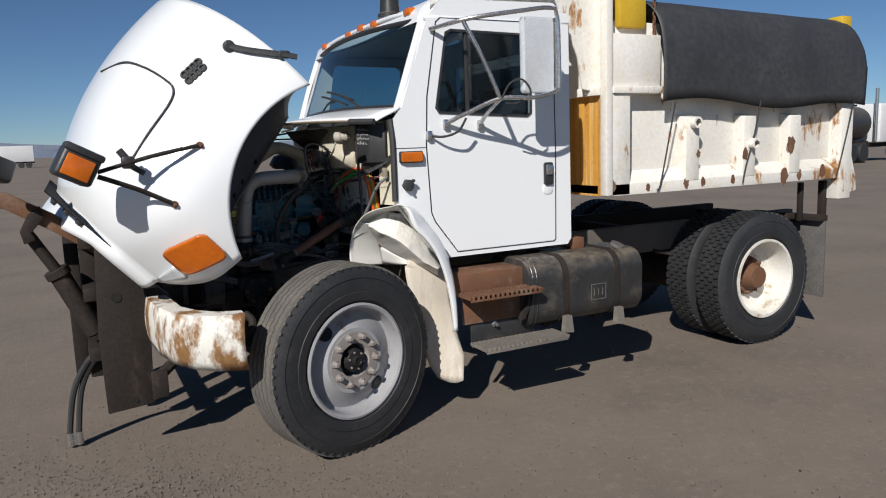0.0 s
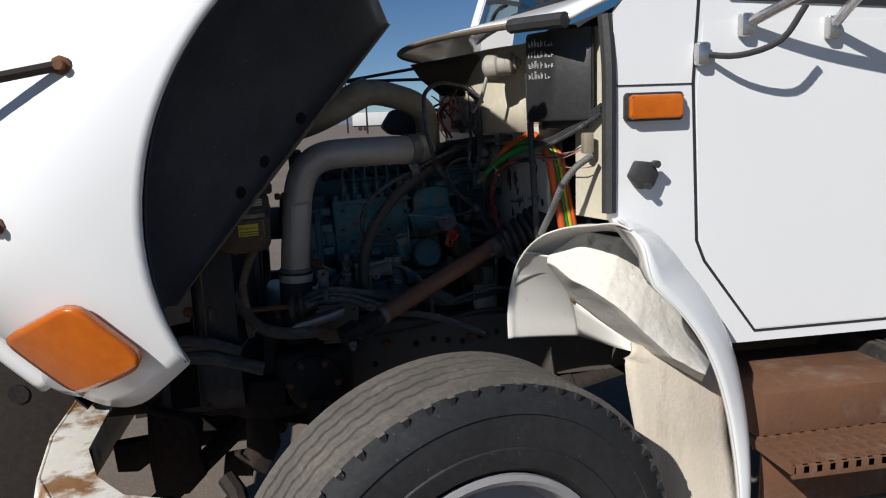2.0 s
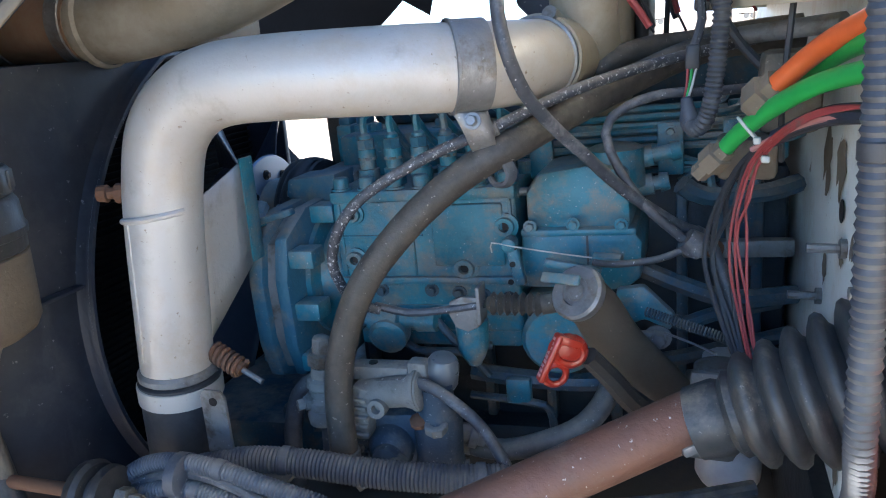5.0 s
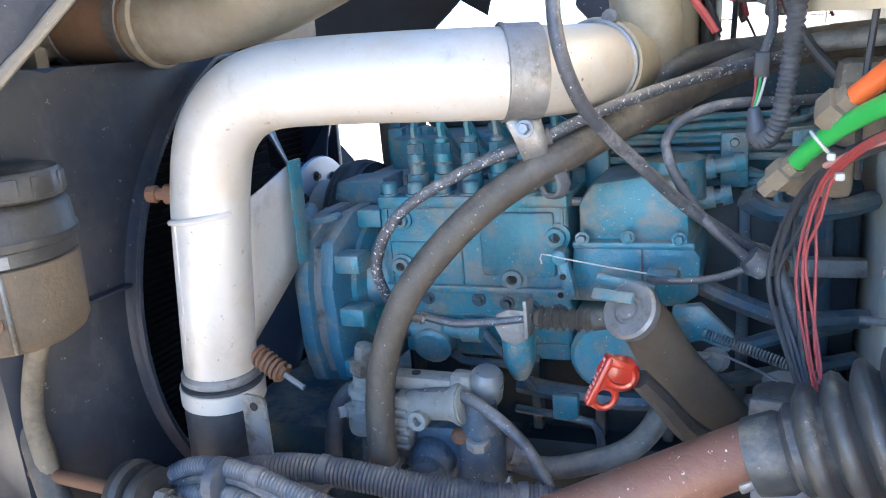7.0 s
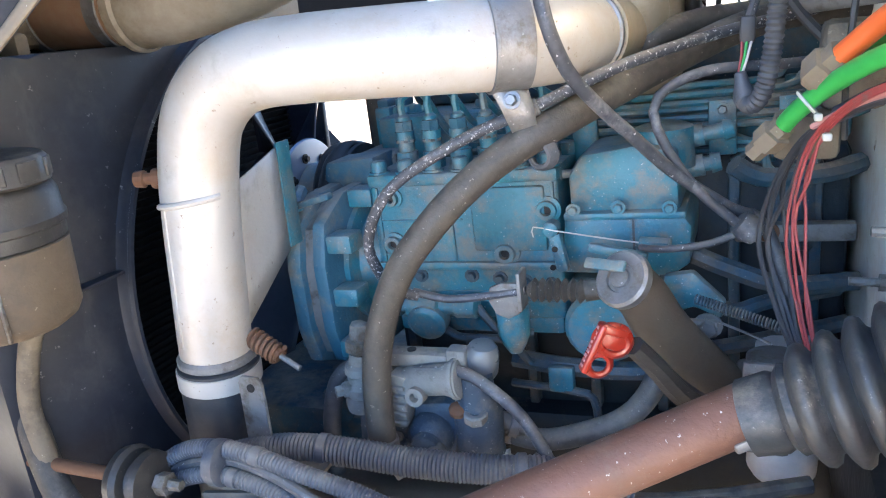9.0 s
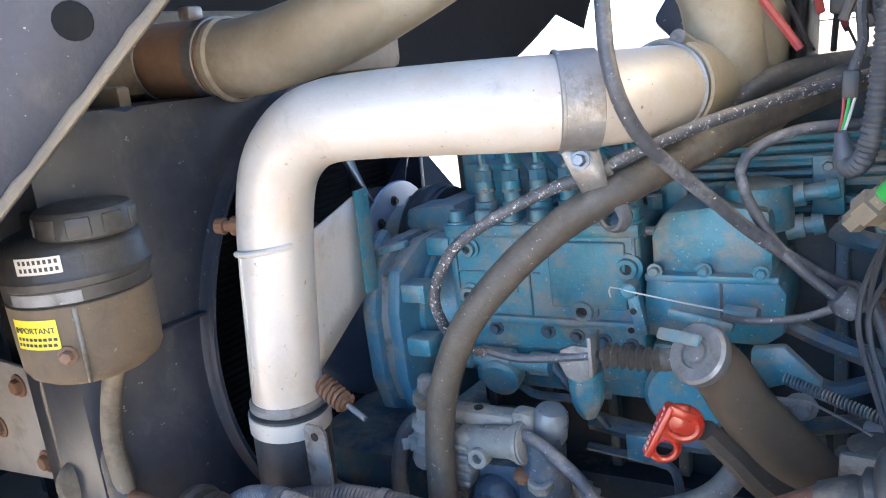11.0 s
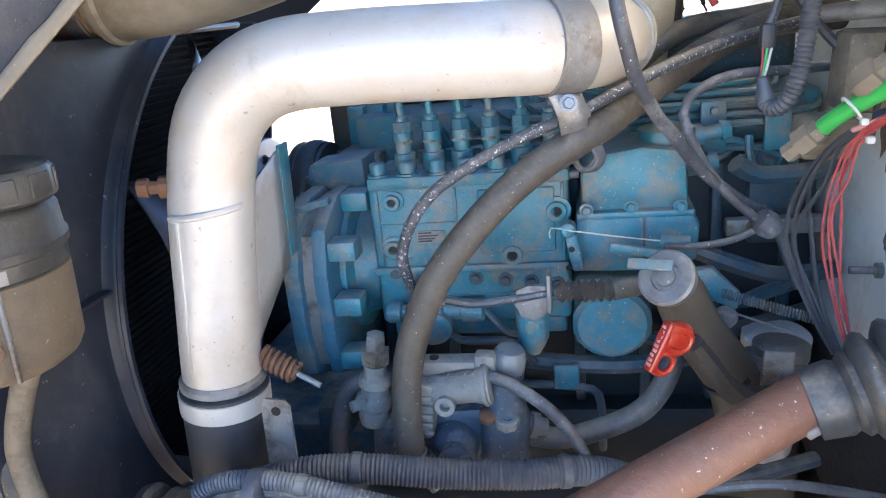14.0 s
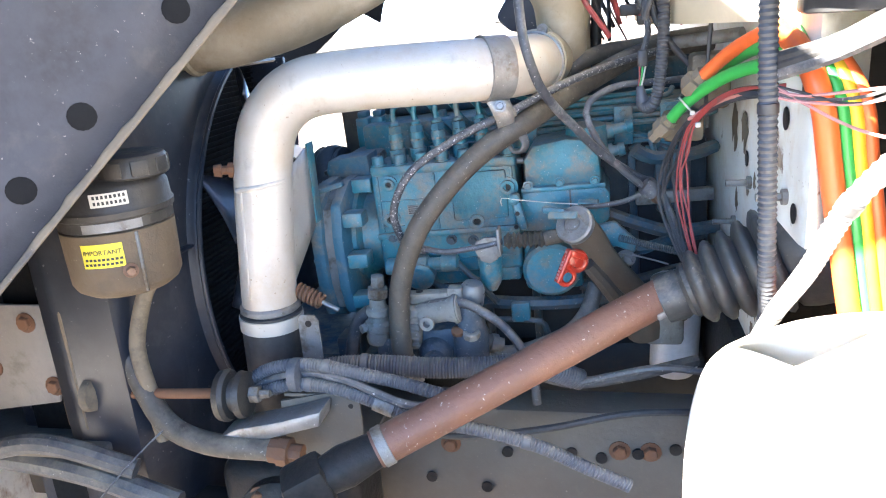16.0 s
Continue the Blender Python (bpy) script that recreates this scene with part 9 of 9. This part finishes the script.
part("bracket_base", boxbm((0.44, 3.72, 1.05), (0.74, 3.96, 1.066), 0.004), M_RAIL, fh)
part("bracket_leg", boxbm((0.50, 3.86, 0.98), (0.72, 3.96, 1.052), 0.006), M_RAIL, fh)
for x, z in ((0.555, 1.19), (0.637, 1.268), (0.66, 1.16)):
    part("bracket_bolt", bolt_bm((x, 3.7545, z), (0, -1, 0), 0.011, 0.008), M_RUST, fh)
SEAT = None
tab2 = thing("radiator_bracket", (0.735, 3.85, 1.46), "mud-coated radiator side bracket", "bracket")
part("upright", boxbm((0.720, 3.885, 1.42), (0.785, 3.905, 1.64), 0.006), M_TANB, tab2)
part("ledge", boxbm((0.705, 3.865, 1.575), (0.81, 3.91, 1.588), 0.004), M_TANB, tab2)
part("ledge_bolt", bolt_bm((0.757, 3.885, 1.540), (0, -1, 0), 0.012, 0.008), M_RUST, tab2)
part("foot", boxbm((0.705, 3.88, 1.41), (0.80, 3.905, 1.44), 0.006), M_TANB, tab2)

# ---- power steering reservoir ----
rs = thing("steering_fluid_reservoir", (0.832, 3.757, 1.335), "dusty dark plastic fluid reservoir with a round cap", "reservoir")
RO = Vector((0.832, 3.757, 0))
part("lower_body", lathebm((RO.x, RO.y, 1.326), (0, 0, 1), [(0, 0.0391), (0.004, 0.0574), (0.012, 0.0696), (0.022, 0.0748), (0.060, 0.0761), (0.098, 0.0770), (0.100, 0.0731)], 48), M_RESTAN, rs, "mud-coated lower half")
part("upper_body", lathebm((RO.x, RO.y, 1.426), (0, 0, 1), [(0, 0.0748), (0.002, 0.0770), (0.016, 0.0774), (0.018, 0.0805), (0.026, 0.0809), (0.030, 0.0783), (0.052, 0.0770), (0.060, 0.0726), (0.066, 0.0644), (0.070, 0.0522)], 48), M_RES, rs)
CX, CYC = RO.x + 0.036, RO.y + 0.001
cap_ = part("cap", lathebm((CX, CYC, 1.491), (0.02, 0, 1), [(0, 0.048), (0.003, 0.0515), (0.026, 0.0505), (0.030, 0.0475), (0.032, 0.040), (0.033, 0.015)], 48), M_RES, rs, "ribbed black cap")
for k in range(9):
    a = 2 * math.pi * k / 9
    part("cap_rib", boxbm((-0.002, -0.012, 0.004), (0.0022, 0.012, 0.025), 0.002, m=Matrix.Translation((CX + 0.0500 * math.cos(a), CYC + 0.0500 * math.sin(a), 1.491)) @ Matrix.Rotation(a, 4, "Z")), M_RES, cap_)
part("cap_arm", boxbm((0.755, 3.745, 1.490), (0.840, 3.775, 1.512), 0.006), M_RES, rs)


def wrap_label(a0, a1, z0, z1, r, mt, name, label="", parent=None):
    g = bmesh.new()
    grid(g, lambda u, v: (RO.x + r * math.cos(a0 + (a1 - a0) * u), RO.y + r * math.sin(a0 + (a1 - a0) * u), z0 + (z1 - z0) * v), 10, 2)
    return part(name, g, mt, parent or rs, label)


lab = wrap_label(radians(-74), radians(-39), 1.4625, 1.4805, 0.0785, M_LABEL, "part_label", "pale printed label")
for k in range(8):
    a = radians(-71 + 3.9 * k)
    wrap_label(a, a + radians(2.3), 1.4735, 1.4780, 0.0788, M_INK, "print", parent=lab)
    wrap_label(a, a + radians(2.3), 1.4655, 1.4700, 0.0788, M_INK, "print", parent=lab)
yl = wrap_label(radians(-94), radians(-53), 1.3800, 1.4130, 0.0776, M_YLABEL, "caution_label", "yellow caution label")
for r_ in range(2):
    for k in range(9):
        a = radians(-92 + 4.2 * k + (r_ % 2))
        wrap_label(a, a + radians(3.0), 1.3835 + 0.0065 * r_, 1.3870 + 0.0065 * r_, 0.0780, M_INK, "print", parent=yl)
tag = wrap_label(radians(-88), radians(-30), 1.4280, 1.4405, 0.0780, M_CAST, "torn_tag", "torn grey foil tag")
part("clamp_line", boxbm((-0.002, -0.002, 0), (0.002, 0.002, 0.085), 0.001, m=Matrix.Translation((RO.x + 0.0771 * math.cos(radians(-38)), RO.y + 0.0771 * math.sin(radians(-38)), 1.338))), M_CAST, rs, "bright edge of a band clamp")
part("band_bolt", bolt_bm((RO.x + 0.0766 * math.cos(radians(-50)), RO.y + 0.0766 * math.sin(radians(-50)), 1.372), (0.64, -0.77, 0), 0.007, 0.008), M_RUST, rs)


def text_on(body, size, at, mt, parent, name, arc):
    """Letters of the built-in font, bent round the reservoir."""
    cu = bpy.data.curves.new(name, "FONT")
    cu.body, cu.size, cu.extrude, cu.align_x = body, size, 0.0002, "CENTER"
    ob = bpy.data.objects.new(name, cu)
    me = bpy.data.meshes.new_from_object(ob)
    bpy.data.objects.remove(ob)
    bpy.data.curves.remove(cu)
    off = root_at(parent)
    for v in me.vertices:
        a = arc + v.co.x / 0.0780
        r = 0.0780 + v.co.z
        v.co = Vector((RO.x + r * math.cos(a), RO.y + r * math.sin(a), at + v.co.y)) - Vector(off)
    me.materials.append(mt)
    o = new(name, me)
    o.parent = parent
    return o


text_on("IMPORTANT", 0.0092, 1.3985, M_INK, yl, "label_word", radians(-73.5))
SEAT = None
single("return_hose", [(0.80, 3.775, 1.335), (0.768, 3.78, 1.273), (0.775, 3.775, 1.23), (0.794, 3.77, 1.193), (0.844, 3.75, 1.109), (0.917, 3.74, 1.079), (1.024, 3.74, 1.073)], 0.0175, M_HOSET, "tan dusty return hose below the reservoir", "hose", n=16)
single("feed_hose", [(0.86, 3.76, 1.33), (0.842, 3.76, 1.299), (0.817, 3.76, 1.227), (0.822, 3.76, 1.15), (0.83, 3.76, 1.07)], 0.012, M_TANB, "mud-coated steel feed pipe", "pipe", n=12)
single("lower_radiator_hose", [(0.90, 3.97, 1.09), (0.95, 3.95, 1.075), (1.05, 3.96, 1.04)], 0.028, M_TANB, "mud-coated lower radiator hose below the shroud", "hose", n=18)
part("hose_fitting", lathebm((1.02, 3.74, 1.073), (1, 0, -0.1), [(0, 0.019), (0.012, 0.019), (0.013, 0.022), (0.03, 0.022), (0.031, 0.014), (0.05, 0.014)], 8), M_RUST, mt_)

# steering gear and clutter below the rail
sg = thing("steering_gear", (1.0, 3.85, 0.75), "greasy steering gear box on the frame rail", "steering gear")
part("gear_housing", boxbm((0.88, 3.80, 0.80), (1.12, 3.95, 1.0), 0.03, 3), M_BLACKOIL, sg)
part("gear_cover", lathebm((1.0, 3.80, 0.90), (0, -1, 0), [(0, 0.085), (0.02, 0.085), (0.03, 0.07), (0.035, 0.03)], 26), M_BLACKOIL, sg)
for k in range(6):
    a = 2 * math.pi * k / 6
    part("gear_bolt", bolt_bm((1.0 + 0.07 * math.cos(a), 3.78, 0.90 + 0.07 * math.sin(a)), (0, -1, 0), 0.011, 0.01), M_RUST, sg)
part("pitman_arm", tubebm([(1.0, 3.76, 0.86), (0.99, 3.74, 0.70), (0.98, 3.73, 0.58)], 0.03, n=10, step=0.05, flat=0.6), M_BLACKOIL, sg)
single("drag_link", [(0.98, 3.70, 0.58), (1.15, 3.66, 0.57), (1.34, 3.60, 0.56)], 0.024, M_DARKSTEEL, "dark steel drag link", "steering rod")
for k, (pts, r, m_) in enumerate((([(0.30, 3.72, 1.05), (0.50, 3.70, 1.06), (0.66, 3.70, 1.09), (0.80, 3.72, 1.04)], 0.016, M_HOSE),
                                  ([(0.25, 3.78, 1.0), (0.48, 3.76, 1.02), (0.70, 3.72, 1.03), (0.86, 3.72, 0.98)], 0.020, M_HOSE),
                                  ([(0.70, 3.62, 0.92), (0.77, 3.66, 1.02), (0.82, 3.70, 1.075), (0.86, 3.74, 1.11)], 0.0016, M_CABLE))):
    single("front_line", pts, r, m_, ("grey hydraulic hose by the frame", "grey hydraulic hose by the frame", "thin pale wire hanging by the frame")[k], ("hose", "hose", "wire")[k], n=10)
rp = bpy.data.objects["frame_rail"]
for x in (1.30, 1.40, 1.45, 1.50, 1.20, 1.62, 1.56, 1.34):
    part("rail_hole", cylbm((x, CY - 0.535, 0.86 + 0.05 * ((x * 37) % 2)), (x, CY - 0.5305, 0.86 + 0.05 * ((x * 37) % 2)), 0.010, 14), M_BLACKOIL, rp)
for x in (1.24, 1.53, 1.58):
    part("rail_bolt", bolt_bm((x, CY - 0.531, 0.95), (0, -1, 0), 0.012, 0.01), M_RUST, rp)
rp.data.materials[0] = M_RAIL
single("brake_hose", [(1.20, 3.93, 0.99), (1.30, 3.90, 1.01), (1.42, 3.90, 1.03), (1.55, 3.92, 1.05), (1.70, 3.95, 1.04)], 0.006, M_RUBBER, "thin black line above the rail", "cable", n=8)
single("lower_cable", [(1.35, 4.0, 1.09), (1.45, 3.98, 1.07), (1.55, 4.0, 1.075), (1.66, 4.05, 1.08)], 0.010, M_HOSE, "dark grey hose behind the shaft", "hose", n=10)
single("rail_cable", [(1.45, 3.96, 1.075), (1.52, 3.95, 1.10), (1.60, 3.94, 1.12), (1.72, 3.95, 1.10)], 0.006, M_CABLE, "grey cable below the boot", "cable", n=8)
